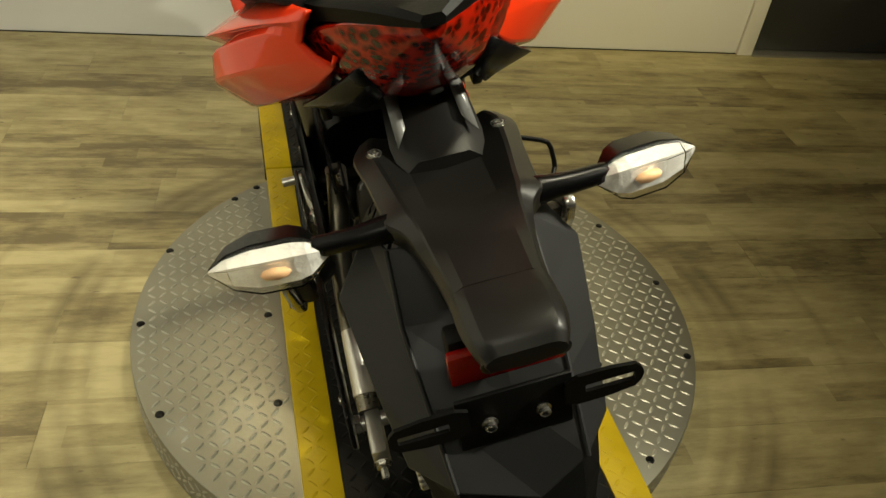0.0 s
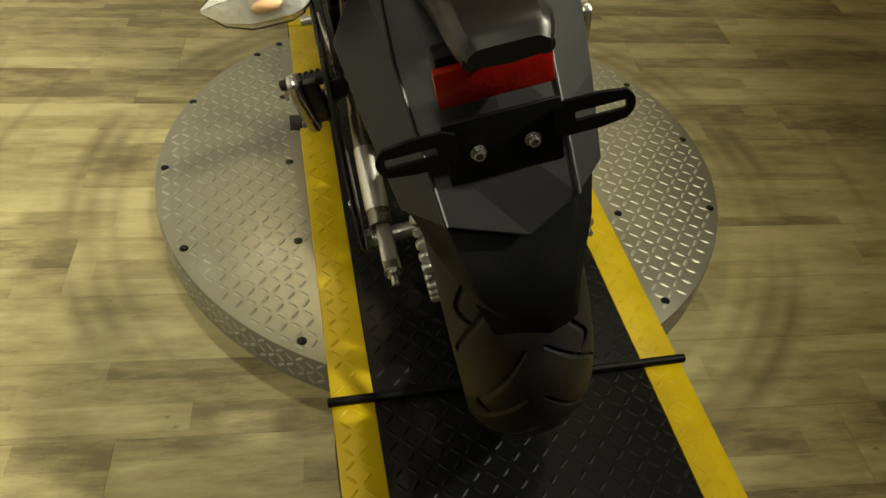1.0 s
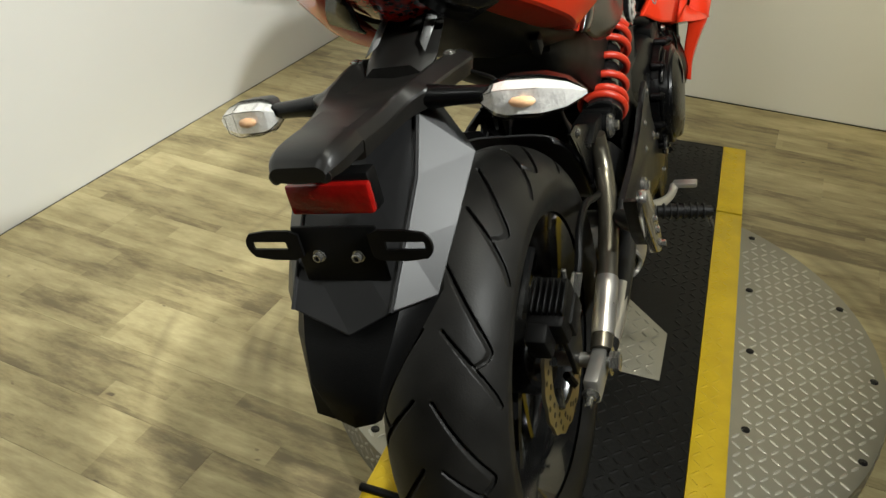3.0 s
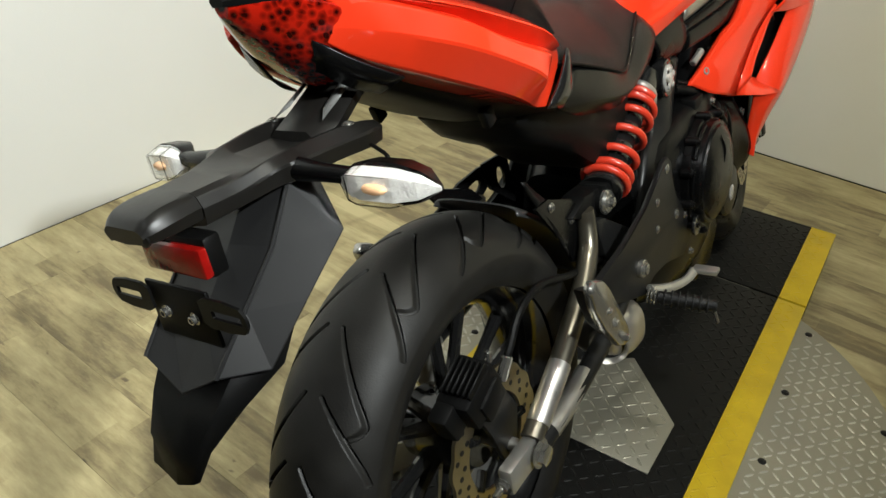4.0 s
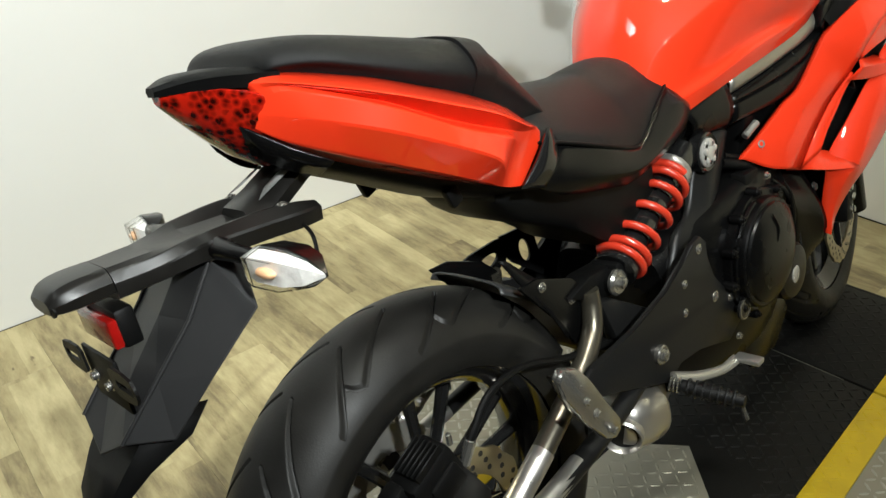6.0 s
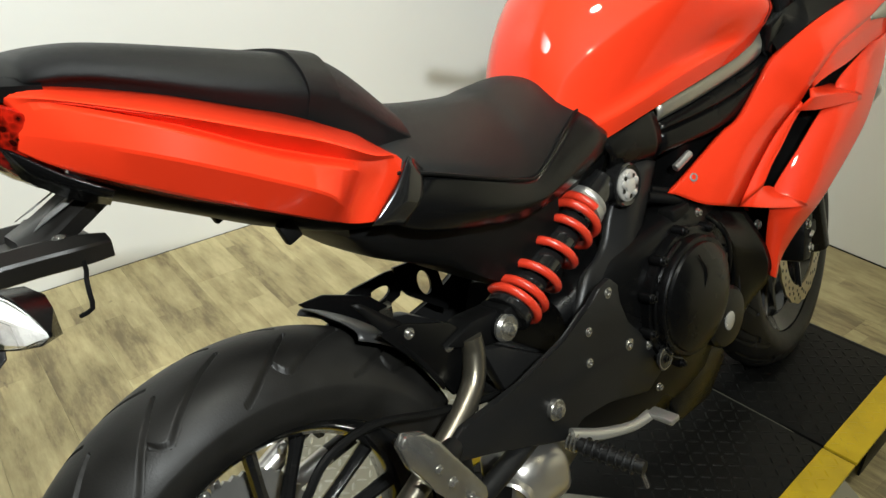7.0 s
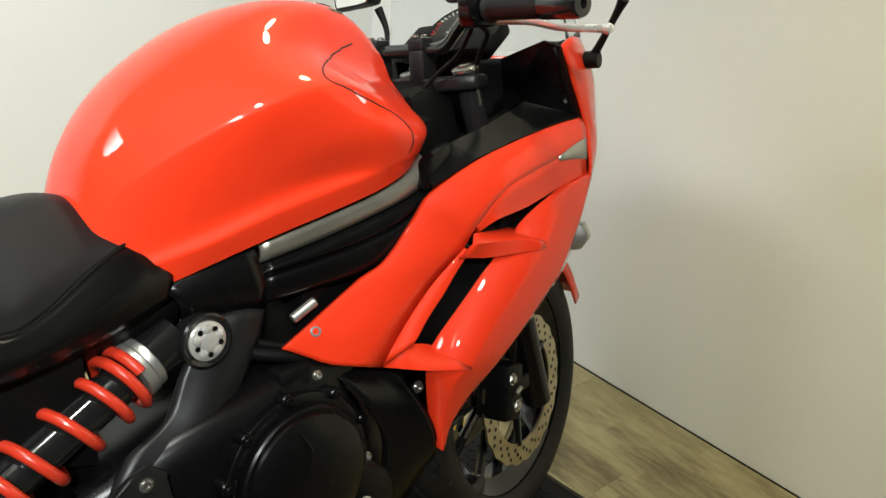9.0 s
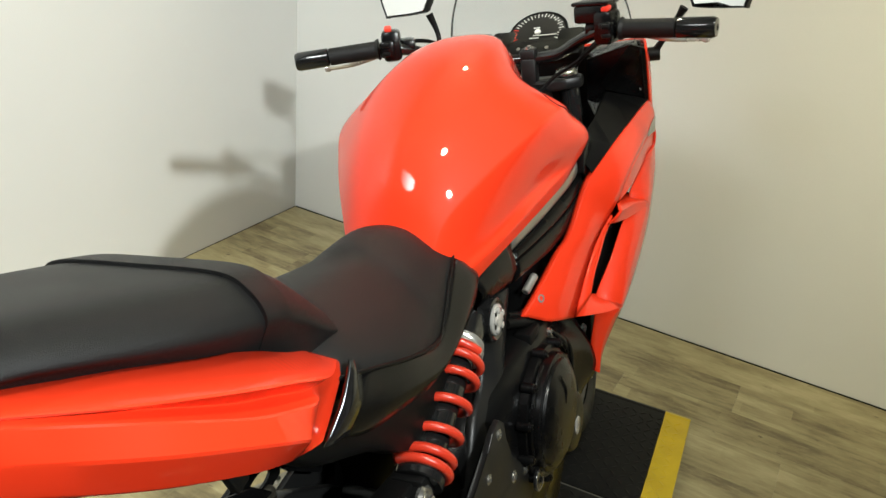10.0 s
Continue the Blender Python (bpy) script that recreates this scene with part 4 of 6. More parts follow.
part("wire_guide", tube([(0.07, -0.112, 0.79), (0.085, -0.116, 0.786), (0.097, -0.121, 0.782), (0.1, -0.123, 0.77), (0.101, -0.125, 0.757), (0.094, -0.135, 0.752)], 0.0022, 8, 2), MATTE, bike, "bent black wire guide")


# ---------- wheels ----------
def tyre(radius, width, rim_r, turns, seed_shift, parent, at, xf=None, grooves=True):
    """A tyre whose tread grooves are cut into the mesh."""
    h = radius - rim_r
    cross = []
    N = 160 if radius > 0.305 else 64
    for i in range(N + 1):
        v = -1 + 2 * i / N
        a = v * 1.0
        if abs(v) < 0.78:
            t = v / 0.78
            x = width / 2 * math.sin(t * 1.22) / math.sin(1.22)
            r = radius - h * 0.52 * (1 - math.cos(t * 1.15)) / (1 - math.cos(1.15))
        else:
            t = (abs(v) - 0.78) / 0.22
            x = math.copysign(width / 2 * (1 + 0.02 * math.sin(t * 3) - 0.2 * t * t), v)
            r = radius - h * 0.52 - h * 0.48 * t
        cross.append((v, x, r))
    S = 1920 if radius > 0.305 else 560
    pitch = 2 * math.pi / turns
    arcs = [[(0.0, 0.06), (0.12, 0.24), (0.24, 0.43), (0.3, 0.53), (0.33, 0.56), (0.36, 0.53), (0.385, 0.45)],
            [(0.5 * pitch, 0.12), (0.5 * pitch + 0.1, 0.34), (0.5 * pitch + 0.19, 0.53), (0.5 * pitch + 0.25, 0.64), (0.5 * pitch + 0.29, 0.69)]]
    segs = []
    for side in (1, -1):
        for arc in arcs:
            pts = [(p.x, p.y) for p in spline([(u, w, 0) for u, w in arc], 3)]
            for k, ((u0, w0), (u1, w1)) in enumerate(zip(pts, pts[1:])):
                wide = 0.0014 + 0.0014 * min(1.0, 2.5 * (k + 0.5) / (len(pts) - 1))
                for shift in (-pitch, 0, pitch):
                    o = shift + (0 if side > 0 else pitch * 0.5)
                    segs.append(((u0 + o) * radius, w0 * side * width * 0.68, (u1 + o) * radius, w1 * side * width * 0.68, wide))
    us = (np.arange(S) * 2 * math.pi / S % pitch) * radius
    ws = np.array([v for v, _, _ in cross]) * width * 0.68
    U, W = np.meshgrid(us, ws, indexing="ij")
    cut = np.zeros_like(U)
    for u0, w0, u1, w1, wide in segs:
        du, dw = u1 - u0, w1 - w0
        t = np.clip(((U - u0) * du + (W - w0) * dw) / (du * du + dw * dw), 0, 1)
        dist = np.hypot(U - u0 - t * du, W - w0 - t * dw)
        cut = np.maximum(cut, np.clip((wide - dist) / 0.0016 + 0.5, 0, 1))
    cut *= 0.006
    rows = []
    for k in range(S):
        u = 2 * math.pi * k / S
        c, s = math.cos(u), math.sin(u)
        rows.append([V(at[0] + x, at[1] + (r - g) * c, at[2] + (r - g) * s) for (v, x, r), g in zip(cross, cut[k])])
    rows.append(rows[0])
    bm = grid(rows)
    if xf:
        moved(bm, xf)
    return part("tyre", bm, RUBBER, parent, "black road tyre with curved tread grooves")


def wheel_body(at, rim_r, width, spokes, hub_r, hub_w):
    w = width / 2
    bm = lathe([(-w, rim_r + 0.004), (-w + 0.006, rim_r + 0.005), (-w + 0.01, rim_r - 0.008), (-w * 0.5, rim_r - 0.02), (w * 0.5, rim_r - 0.02), (w - 0.01, rim_r - 0.008), (w - 0.006, rim_r + 0.005), (w, rim_r + 0.004),
                (w, rim_r - 0.004), (w - 0.008, rim_r - 0.014), (w * 0.45, rim_r - 0.032), (-w * 0.45, rim_r - 0.032), (-w + 0.008, rim_r - 0.014), (-w, rim_r - 0.004)], at, (1, 0, 0), 72, closed=True)
    bm = join(bm, lathe([(-hub_w, 0.012), (-hub_w, hub_r * 0.8), (-hub_w * 0.7, hub_r), (hub_w * 0.7, hub_r), (hub_w, hub_r * 0.8), (hub_w, 0.012)], at, (1, 0, 0), 32))
    return bm


def spokes_of(parent, at, rim_r, spokes, hub_r, xf=None):
    for i in range(spokes):
        for sgn in (-1, 1):
            a = 2 * math.pi * i / spokes + 0.3
            b0, b1 = a + sgn * 0.12, a + sgn * 0.2
            p0 = V(at[0], at[1] + hub_r * 0.85 * math.cos(b0), at[2] + hub_r * 0.85 * math.sin(b0))
            p1 = V(at[0], at[1] + (rim_r - 0.026) * math.cos(b1), at[2] + (rim_r - 0.026) * math.sin(b1))
            bm = tube([p0, (p0 + p1) / 2, p1], [0.013, 0.009, 0.011], 8, 3)
            part("spoke", moved(bm, xf) if xf else bm, GLOSSB, parent)


def petal_rotor(at, r0, r1, t, petals, xf=None, holes=True):
    """A wave-edged brake disc with slots through it."""
    seg = petals * 8
    def rr(a):
        return r1 - 0.004 * (0.5 - 0.5 * math.cos(a * petals))
    rows = []
    ang = [2 * math.pi * i / seg for i in range(seg)]
    for x, rad in ((-t / 2, "i"), (-t / 2, "o"), (t / 2, "o"), (t / 2, "i"), (-t / 2, "i")):
        rows.append([V(at[0] + x, at[1] + (rr(a) if rad == "o" else r0) * math.cos(a), at[2] + (rr(a) if rad == "o" else r0) * math.sin(a)) for a in ang])
    bm = grid(rows, True)
    return moved(bm, xf) if xf else bm


def rotor_marks(at, r0, r1, x, n, xf):
    bm = None
    for i in range(n):
        for k in range(3):
            a = 2 * math.pi * (i + k * 0.33) / n
            r = r0 + (r1 - r0) * (0.28 + 0.22 * k)
            b = lathe([(0, 0.0042), (0.0006, 0.0042)], (at[0] + x, at[1] + r * math.cos(a), at[2] + r * math.sin(a)), (1, 0, 0), 8)
            bm = b if bm is None else join(bm, b)
    return moved(bm, xf) if xf else bm


RA = (0.0, 0.0, 0.312)
rear = part("rear_wheel", wheel_body(RA, 0.216, 0.12, 6, 0.055, 0.06), GLOSSB, bike, "gloss black cast rear wheel")
spokes_of(rear, RA, 0.216, 6, 0.055)
tyre(0.312, 0.16, 0.214, 12, 0, rear, RA)
part("brake_rotor", petal_rotor((0.078, 0, 0.312), 0.07, 0.11, 0.005, 15), ROTOR, rear, "wave-edged rear brake disc")
tagged(part("rotor_drilling", rotor_marks((0.078, 0, 0.312), 0.07, 0.11, 0.0026, 15, None), DIAL, rear, "drilled holes of the disc"), kind="stuff")
for a in [i * 1.2566 for i in range(5)]:
    part("rotor_arm", rod((0.074, 0.045 * math.cos(a), 0.312 + 0.045 * math.sin(a)), (0.082, 0.074 * math.cos(a), 0.312 + 0.074 * math.sin(a)), 0.007, 8), GLOSSB, rear)
part("sprocket", petal_rotor((-0.085, 0, 0.312), 0.05, 0.098, 0.006, 42), ALLOY, rear, "steel rear sprocket")
part("axle", rod((-0.165, 0, 0.312), (0.155, 0, 0.312), 0.011, 14), ALLOY, bike, "steel rear axle")
for s in (1, -1):
    part("axle_nut", bolt((s * 0.148, 0, 0.312), (s, 0, 0), 0.015, 0.012), CHROME, bike, "steel axle nut")
    part("chain_adjuster", box((s * 0.132, -0.03, 0.312), (0.022, 0.075, 0.042), 0.006), ALLOY, bike, "cast alloy axle block")
    part("adjuster_bolt", join(rod((s * 0.132, -0.066, 0.312), (s * 0.132, -0.095, 0.312), 0.005, 10), bolt((s * 0.132, -0.072, 0.312), (0, -1, 0), 0.009, 0.006)), CHROME, bike, "chain adjuster bolt")
# chain
def chain_path():
    pts = []
    for i in range(17):
        a = math.pi / 2 + math.pi * i / 16
        pts.append((-0.085, 0.101 * math.cos(a), 0.312 + 0.101 * math.sin(a)))
    pts += [(-0.085, 0.2, 0.235), (-0.085, 0.44, 0.29)]
    for i in range(9):
        a = -math.pi / 2 + math.pi * i / 8
        pts.append((-0.085, 0.47 + 0.035 * math.cos(a), 0.33 + 0.035 * math.sin(a)))
    pts += [(-0.085, 0.3, 0.385)]
    return pts


cp = spline(chain_path(), 6, True)
acc, links, last = 0.0, None, cp[0]
for p in cp[1:]:
    acc += (p - last).length
    if acc > 0.0158:
        acc = 0.0
        d = (p - last).normalized()
        b = box((0, 0, 0), (0.016, 0.013, 0.0135), 0.003, 1)
        b = moved(b, Matrix.Translation(p) @ d.to_track_quat("Y", "Z").to_matrix().to_4x4())
        links = b if links is None else join(links, b)
    last = p
tagged(part("chain", links, ALLOY, bike, "steel drive chain"), kind="stuff")

# swingarm
arm_r = tube([(0.096, 0.295, 0.53), (0.099, 0.294, 0.505), (0.107, 0.276, 0.47), (0.117, 0.232, 0.44), (0.126, 0.16, 0.405), (0.132, 0.08, 0.365), (0.134, 0.005, 0.328)], 0.0157, 20, 6)
for o, lab in zip(both("swingarm_tube", arm_r, TUBEM, bike, "brushed grey swingarm tube"), (1, 1)):
    pass
both("swingarm_sleeve", tube([(0.1305, 0.11, 0.379), (0.1325, 0.07, 0.36), (0.134, 0.025, 0.338)], 0.0168, 20, 3), STEEL, bike, "brushed steel sleeve on the swingarm")
both("swingarm_lower_tube", tube([(0.12, 0.42, 0.37), (0.135, 0.25, 0.335), (0.138, 0.1, 0.312), (0.135, 0.02, 0.305)], 0.015, 14, 5), FRAME, bike, "lower black swingarm tube")
both("swingarm_gusset", plate([(0.3, 0.51), (0.335, 0.50), (0.44, 0.43), (0.44, 0.36), (0.4, 0.36), (0.33, 0.43)], 0.088, 0.112, 0.004), FRAME, bike, "black swingarm gusset")
part("swingarm_cross", rod((-0.11, 0.36, 0.42), (0.11, 0.36, 0.42), 0.03, 18), FRAME, bike, "black swingarm cross tube")
part("pivot_shaft", rod((-0.14, 0.47, 0.39), (0.14, 0.47, 0.39), 0.02, 18), FRAME, bike)
both("swingarm_lower_sleeve", tube([(0.1365, 0.17, 0.3225), (0.138, 0.1, 0.312), (0.1365, 0.05, 0.3075)], 0.0152, 16, 3), STEEL, bike, "brushed steel sleeve on the lower tube")
# shock absorber
A, B = V(0.096, 0.348, 0.522), V(0.077, 0.628, 0.646)
D = (B - A).normalized()
shock = part("shock_absorber", join(rod(A + D * 0.03, A + D * 0.26, 0.0245, 24), rod(A + D * 0.225, A + D * 0.29, 0.029, 24), rod(A + D * 0.02, A + D * 0.045, 0.034, 24)), GLOSSB, bike, "black rear shock absorber body")


def spring():
    pts, n = [], 260
    turns = 6.3
    for i in range(n + 1):
        t = i / n
        # closer coils at both ends
        h = 0.036 + 0.188 * (t - 0.62 * math.sin(2 * math.pi * t) / (2 * math.pi))
        pts.append((h, 2 * math.pi * turns * t + 0.9))
    m = frame_of(D)
    return [A + m @ Vector((0.0365 * math.cos(a), 0.0365 * math.sin(a), h)) for h, a in pts]


part("coil_spring", tube(spring(), 0.0066, 10, 1), RED_SPRING, shock, "red coil spring")
part("preload_collar", join(lathe([(0.222, 0.03), (0.224, 0.036), (0.236, 0.036), (0.238, 0.03)], A, D, 24), lathe([(0.238, 0.033), (0.24, 0.034), (0.247, 0.034), (0.249, 0.03)], A, D, 18)), ALLOY, shock, "alloy preload collar")
part("shock_eye", join(rod(A + V(-0.03, 0, 0), A + V(0.012, 0, 0), 0.02, 18), box(A + D * 0.02 - V(0.006, 0, 0), (0.05, 0.04, 0.04), 0.006)), MATTE, shock, "black lower mount")
part("shock_bolt", join(lathe([(0, 0.021), (0.004, 0.021), (0.008, 0.017)], A + V(0.012, 0, 0), (1, 0, 0), 20), bolt(A + V(0.02, 0, 0), (1, 0, 0), 0.0085, 0.008)), CHROME, shock, "zinc lower mounting bolt")
part("shock_bracket", plate([(0.25, 0.535), (0.3, 0.55), (0.36, 0.545), (0.375, 0.52), (0.355, 0.495), (0.3, 0.51)], 0.06, 0.1, 0.005), MATTE, bike, "black shock linkage bracket")
# frame cap at the upper mount
cap = part("frame_cap", join(lathe([(0, 0.034), (0.02, 0.034), (0.022, 0.031), (0.019, 0.026)], V(0.092, 0.636, 0.631), (1, 0, 0), 28)), GLOSSB, bike, "round black frame boss with a zinc plug")
part("cap_plug", join(lathe([(0, 0.0245), (0.004, 0.0245), (0.006, 0.022), (0.0065, 0.012), (0.009, 0.011), (0.01, 0.006)], V(0.11, 0.636, 0.631), (1, 0, 0), 28), *[lathe([(0, 0.0062), (0.003, 0.0056), (0.0045, 0.003)], V(0.1155, 0.636 + 0.0155 * math.cos(k), 0.631 + 0.0155 * math.sin(k)), (1, 0, 0), 12) for k in (0.3, 1.557, 2.813, 4.07, 5.327)]), POLISH, cap, "polished plug with five lobes")
for i in range(5):
    a = 0.928 + 1.2566 * i
    part("plug_hole", lathe([(0, 0.0036), (0.0008, 0.0034)], V(0.1166, 0.636 + 0.0165 * math.cos(a), 0.631 + 0.0165 * math.sin(a)), (1, 0, 0), 8), ENGINE, cap)
# hugger over the rear tyre
hug = []
for i in range(9):
    a = radians(62 - 44 * i / 8)
    r = 0.326
    w = 0.083 - 0.012 * (1 - i / 8)
    ring = []
    for t in (-1, -0.9, -0.5, 0, 0.5, 0.9, 1):
        rr = r - (0.014 if abs(t) == 1 else 0.004 if abs(t) == 0.9 else 0)
        ring.append(V(t * w, rr * math.cos(a), 0.312 + rr * math.sin(a)))
    hug.append(ring)
part("rear_hugger", skin(hug, 3, 3), HUGGER, bike, "dark plastic rear hugger", thick=0.003)
part("hugger_blade", skin([[V(0.09, 0.137, 0.643), V(0.088, 0.15, 0.638)], [V(0.09, 0.165, 0.6), V(0.084, 0.178, 0.612)], [V(0.092, 0.203, 0.548), V(0.084, 0.222, 0.566)], [V(0.094, 0.24, 0.478), V(0.088, 0.252, 0.488)]], 4, 2), MATTE, bike, "black edge blade of the hugger", thick=0.003)
both("hugger_bracket", plate([(0.16, 0.592), (0.2, 0.59), (0.27, 0.56), (0.3, 0.53), (0.27, 0.455), (0.255, 0.46), (0.23, 0.51)], 0.086, 0.091, 0.002), SATIN, bike, "black hugger side plate")
for y, z in ((0.205, 0.575), (0.262, 0.53)):
    both("hugger_bolt", bolt((0.091, y, z), (1, 0, 0), 0.0055, 0.004, False), CHROME, bike, "steel bolt")
# chain guard with oval openings on the far side
def holed(outline, hole, x0, x1):
    """A plate with one oval opening: hole is (y, z, half length, half height, tilt)."""
    hy, hz, ra, rb, tilt = hole
    n = 28
    ins, outs = [], []
    for i in range(n):
        t = 2 * math.pi * i / n
        c_, s_ = math.cos(radians(tilt)), math.sin(radians(tilt))
        p, q = ra * math.cos(t), rb * math.sin(t)
        ins.append(Vector((hy + p * c_ - q * s_, hz + p * s_ + q * c_)))
    c0 = Vector((hy, hz))
    for p in ins:
        dd = (p - c0).normalized()
        best = 1.0
        for u, v in zip(outline, outline[1:] + outline[:1]):
            u, v = Vector(u) - c0, Vector(v) - c0
            w = v - u
            den = dd.x * w.y - dd.y * w.x
            if abs(den) > 1e-9:
                k = (u.x * w.y - u.y * w.x) / den
                f = (u.x * dd.y - u.y * dd.x) / den
                if k > 0 and -1e-6 <= f <= 1 + 1e-6:
                    best = min(best, k)
        outs.append(c0 + dd * best)
    return grid([[V(x, p.x, p.y) for p in r] for x, r in ((x0, ins), (x0, outs), (x1, outs), (x1, ins), (x0, ins))], True)


part("chain_guard", holed([(0.2, 0.552), (0.25, 0.572), (0.33, 0.575), (0.34, 0.53), (0.29, 0.515)], (0.295, 0.545, 0.024, 0.011, 8), -0.104, -0.1), SATIN, bike, "black chain guard with oval openings", smooth=False)
part("chain_guard_front", holed([(0.33, 0.5755), (0.41, 0.57), (0.43, 0.46), (0.34, 0.5295)], (0.385, 0.53, 0.012, 0.022, 15), -0.1045, -0.1), SATIN, bike, "black chain guard with oval openings", smooth=False)

part("chain_cover", plate([(0.32, 0.53), (0.2, 0.505), (0.05, 0.465), (-0.075, 0.43), (-0.1, 0.4), (-0.085, 0.375), (0.05, 0.405), (0.3, 0.455)], -0.158, -0.152, 0.002), SATIN, bike, "black cover along the chain run")
for y_, z_ in ((0.14, 0.465), (-0.04, 0.42)):
    part("cover_screw", bolt((-0.158, y_, z_), (-1, 0, 0), 0.005, 0.003, False), CHROME, bike, "zinc screw")
# caliper and hose
cal = part("rear_caliper", join(box((0.092, -0.055, 0.44), (0.052, 0.075, 0.055), 0.008, turn=(25, 0, 0)), box((0.108, -0.045, 0.428), (0.03, 0.05, 0.04), 0.006, turn=(25, 0, 0)), box((0.085, -0.1, 0.425), (0.03, 0.03, 0.05), 0.006, turn=(25, 0, 0))), MATTE, bike, "black rear brake caliper")
for i in range(6):
    part("caliper_fin", box((0.075 + 0.008 * i, -0.065, 0.47), (0.003, 0.05, 0.012), 0.001, 1, turn=(25, 0, 0)), MATTE, cal)
part("caliper_bracket", plate([(-0.07, 0.42), (-0.02, 0.45), (0.03, 0.36), (0.015, 0.3), (-0.02, 0.3), (-0.04, 0.36)], 0.096, 0.104, 0.002), FRAME, bike, "black caliper bracket")
part("bleed_nipple", rod((0.105, -0.02, 0.465), (0.105, -0.02, 0.482), 0.004, 8), CHROME, cal, "zinc bleed nipple")
part("brake_hose", tube([(0.112, -0.01, 0.44), (0.118, 0.01, 0.47), (0.115, 0.05, 0.5), (0.11, 0.12, 0.5), (0.105, 0.22, 0.46), (0.1, 0.35, 0.42)], 0.0055, 8, 6), MATTE, bike, "black rear brake hose")
part("hose_fitting", rod((0.112, -0.012, 0.432), (0.117, 0.004, 0.462), 0.0075, 8), CHROME, bike, "zinc hose fitting")

# ---------- frame, engine, pegs, exhaust ----------
TUBE = [
    [(0.088, 0.60, 0.71), (0.1, 0.60, 0.702), (0.106, 0.61, 0.685), (0.1, 0.615, 0.668), (0.088, 0.62, 0.655)],
    [(0.09, 0.655, 0.724), (0.106, 0.655, 0.714), (0.113, 0.66, 0.69), (0.106, 0.67, 0.662), (0.092, 0.68, 0.645)],
    [(0.09, 0.716, 0.74), (0.11, 0.716, 0.728), (0.119, 0.72, 0.695), (0.116, 0.724, 0.665), (0.1, 0.728, 0.643)]]
both("frame_rear_cover", skin(TUBE, 4, 5), SATIN, bike, "black cover at the rear of the frame", thick=0.004)
SPAR = [(0.722, 0.738, 0.648, 0.112), (0.80, 0.75, 0.65, 0.127), (0.87, 0.764, 0.654, 0.14), (0.93, 0.779, 0.67, 0.152), (0.97, 0.792, 0.695, 0.156), (0.985, 0.803, 0.725, 0.154)]
top_rows, low_rows = [], []
for y, zt, zb, x in SPAR:
    h = zt - zb
    top_rows.append([V(x - 0.03, y, zt + 0.006), V(x - 0.01, y, zt + 0.003), V(x + 0.002, y, zt - 0.01), V(x + 0.003, y, zt - 0.024), V(x - 0.004, y, zt - 0.034)])
    low_rows.append([V(x - 0.008, y, zt - 0.0345), V(x + 0.004, y, zt - 0.041), V(x + 0.006, y, zb + h * 0.5), V(x - 0.002, y, zb + h * 0.44), V(x + 0.006, y, zb + h * 0.38), V(x + 0.004, y, zb + h * 0.12), V(x - 0.012, y, zb)])
both("frame_spar", skin(top_rows, 5, 5), BRONZE, bike, "brushed grey upper frame tube", thick=0.004)
both("spar_cover", skin(low_rows, 5, 4), SATIN, bike, "ribbed black cover on the frame tube", thick=0.004)
both("pivot_plate", skin([
    [V(0.094, 0.665, 0.655), V(0.106, 0.7, 0.65), V(0.1, 0.73, 0.64)],
    [V(0.094, 0.61, 0.6), V(0.108, 0.66, 0.6), V(0.1, 0.71, 0.595)],
    [V(0.1, 0.575, 0.55), V(0.116, 0.625, 0.545), V(0.105, 0.67, 0.54)],
    [V(0.108, 0.52, 0.525), V(0.124, 0.585, 0.5), V(0.112, 0.64, 0.49)],
    [V(0.112, 0.48, 0.47), V(0.13, 0.545, 0.44), V(0.118, 0.61, 0.42)],
    [V(0.11, 0.45, 0.4), V(0.128, 0.5, 0.37), V(0.115, 0.57, 0.35)]], 4, 5), FRAME, bike, "satin black frame pivot plate", thick=0.012)
hang = [(0.505, 0.522), (0.53, 0.527), (0.548, 0.51), (0.545, 0.48), (0.56, 0.44), (0.6, 0.395), (0.66, 0.36), (0.655, 0.325), (0.6, 0.3), (0.5, 0.335), (0.44, 0.345), (0.4, 0.325), (0.27, 0.385), (0.2, 0.41), (0.19, 0.435), (0.22, 0.452), (0.33, 0.455), (0.42, 0.475), (0.48, 0.505)]
hanger_p = both("footpeg_bracket", plate(hang, 0.136, 0.146, 0.003), FRAME, bike, "black footpeg hanger plate")
for y, z, r in ((0.521, 0.508, 0.008), (0.47, 0.468, 0.007), (0.465, 0.42, 0.007), (0.56, 0.405, 0.009), (0.61, 0.382, 0.009), (0.613, 0.489, 0.008)):
    both("bracket_bolt", bolt((0.146 if y < 0.612 else 0.128, y, z), (1, 0, 0), r * 0.75, 0.003, False), CHROME, bike, "zinc bolt head")
both("heel_bolt", join(rod((0.145, 0.38, 0.39), (0.155, 0.38, 0.39), 0.016, 14), bolt((0.152, 0.38, 0.39), (1, 0, 0), 0.01, 0.008)), CHROME, bike, "zinc pivot bolt")
# passenger pegs, folded up
peg = plate([(0.088, 0.52), (0.1, 0.532), (0.125, 0.52), (0.142, 0.5), (0.196, 0.405), (0.196, 0.388), (0.182, 0.38), (0.16, 0.392), (0.125, 0.44), (0.096, 0.49)], 0.186, 0.202, 0.005)
both("passenger_peg", peg, CHROME, bike, "folded alloy passenger footpeg")
both("passenger_peg_rubber", plate([(0.1, 0.515), (0.128, 0.505), (0.185, 0.405), (0.168, 0.4), (0.13, 0.445)], 0.165, 0.186, 0.005), GRIPM, bike, "black rubber of the passenger footpeg")
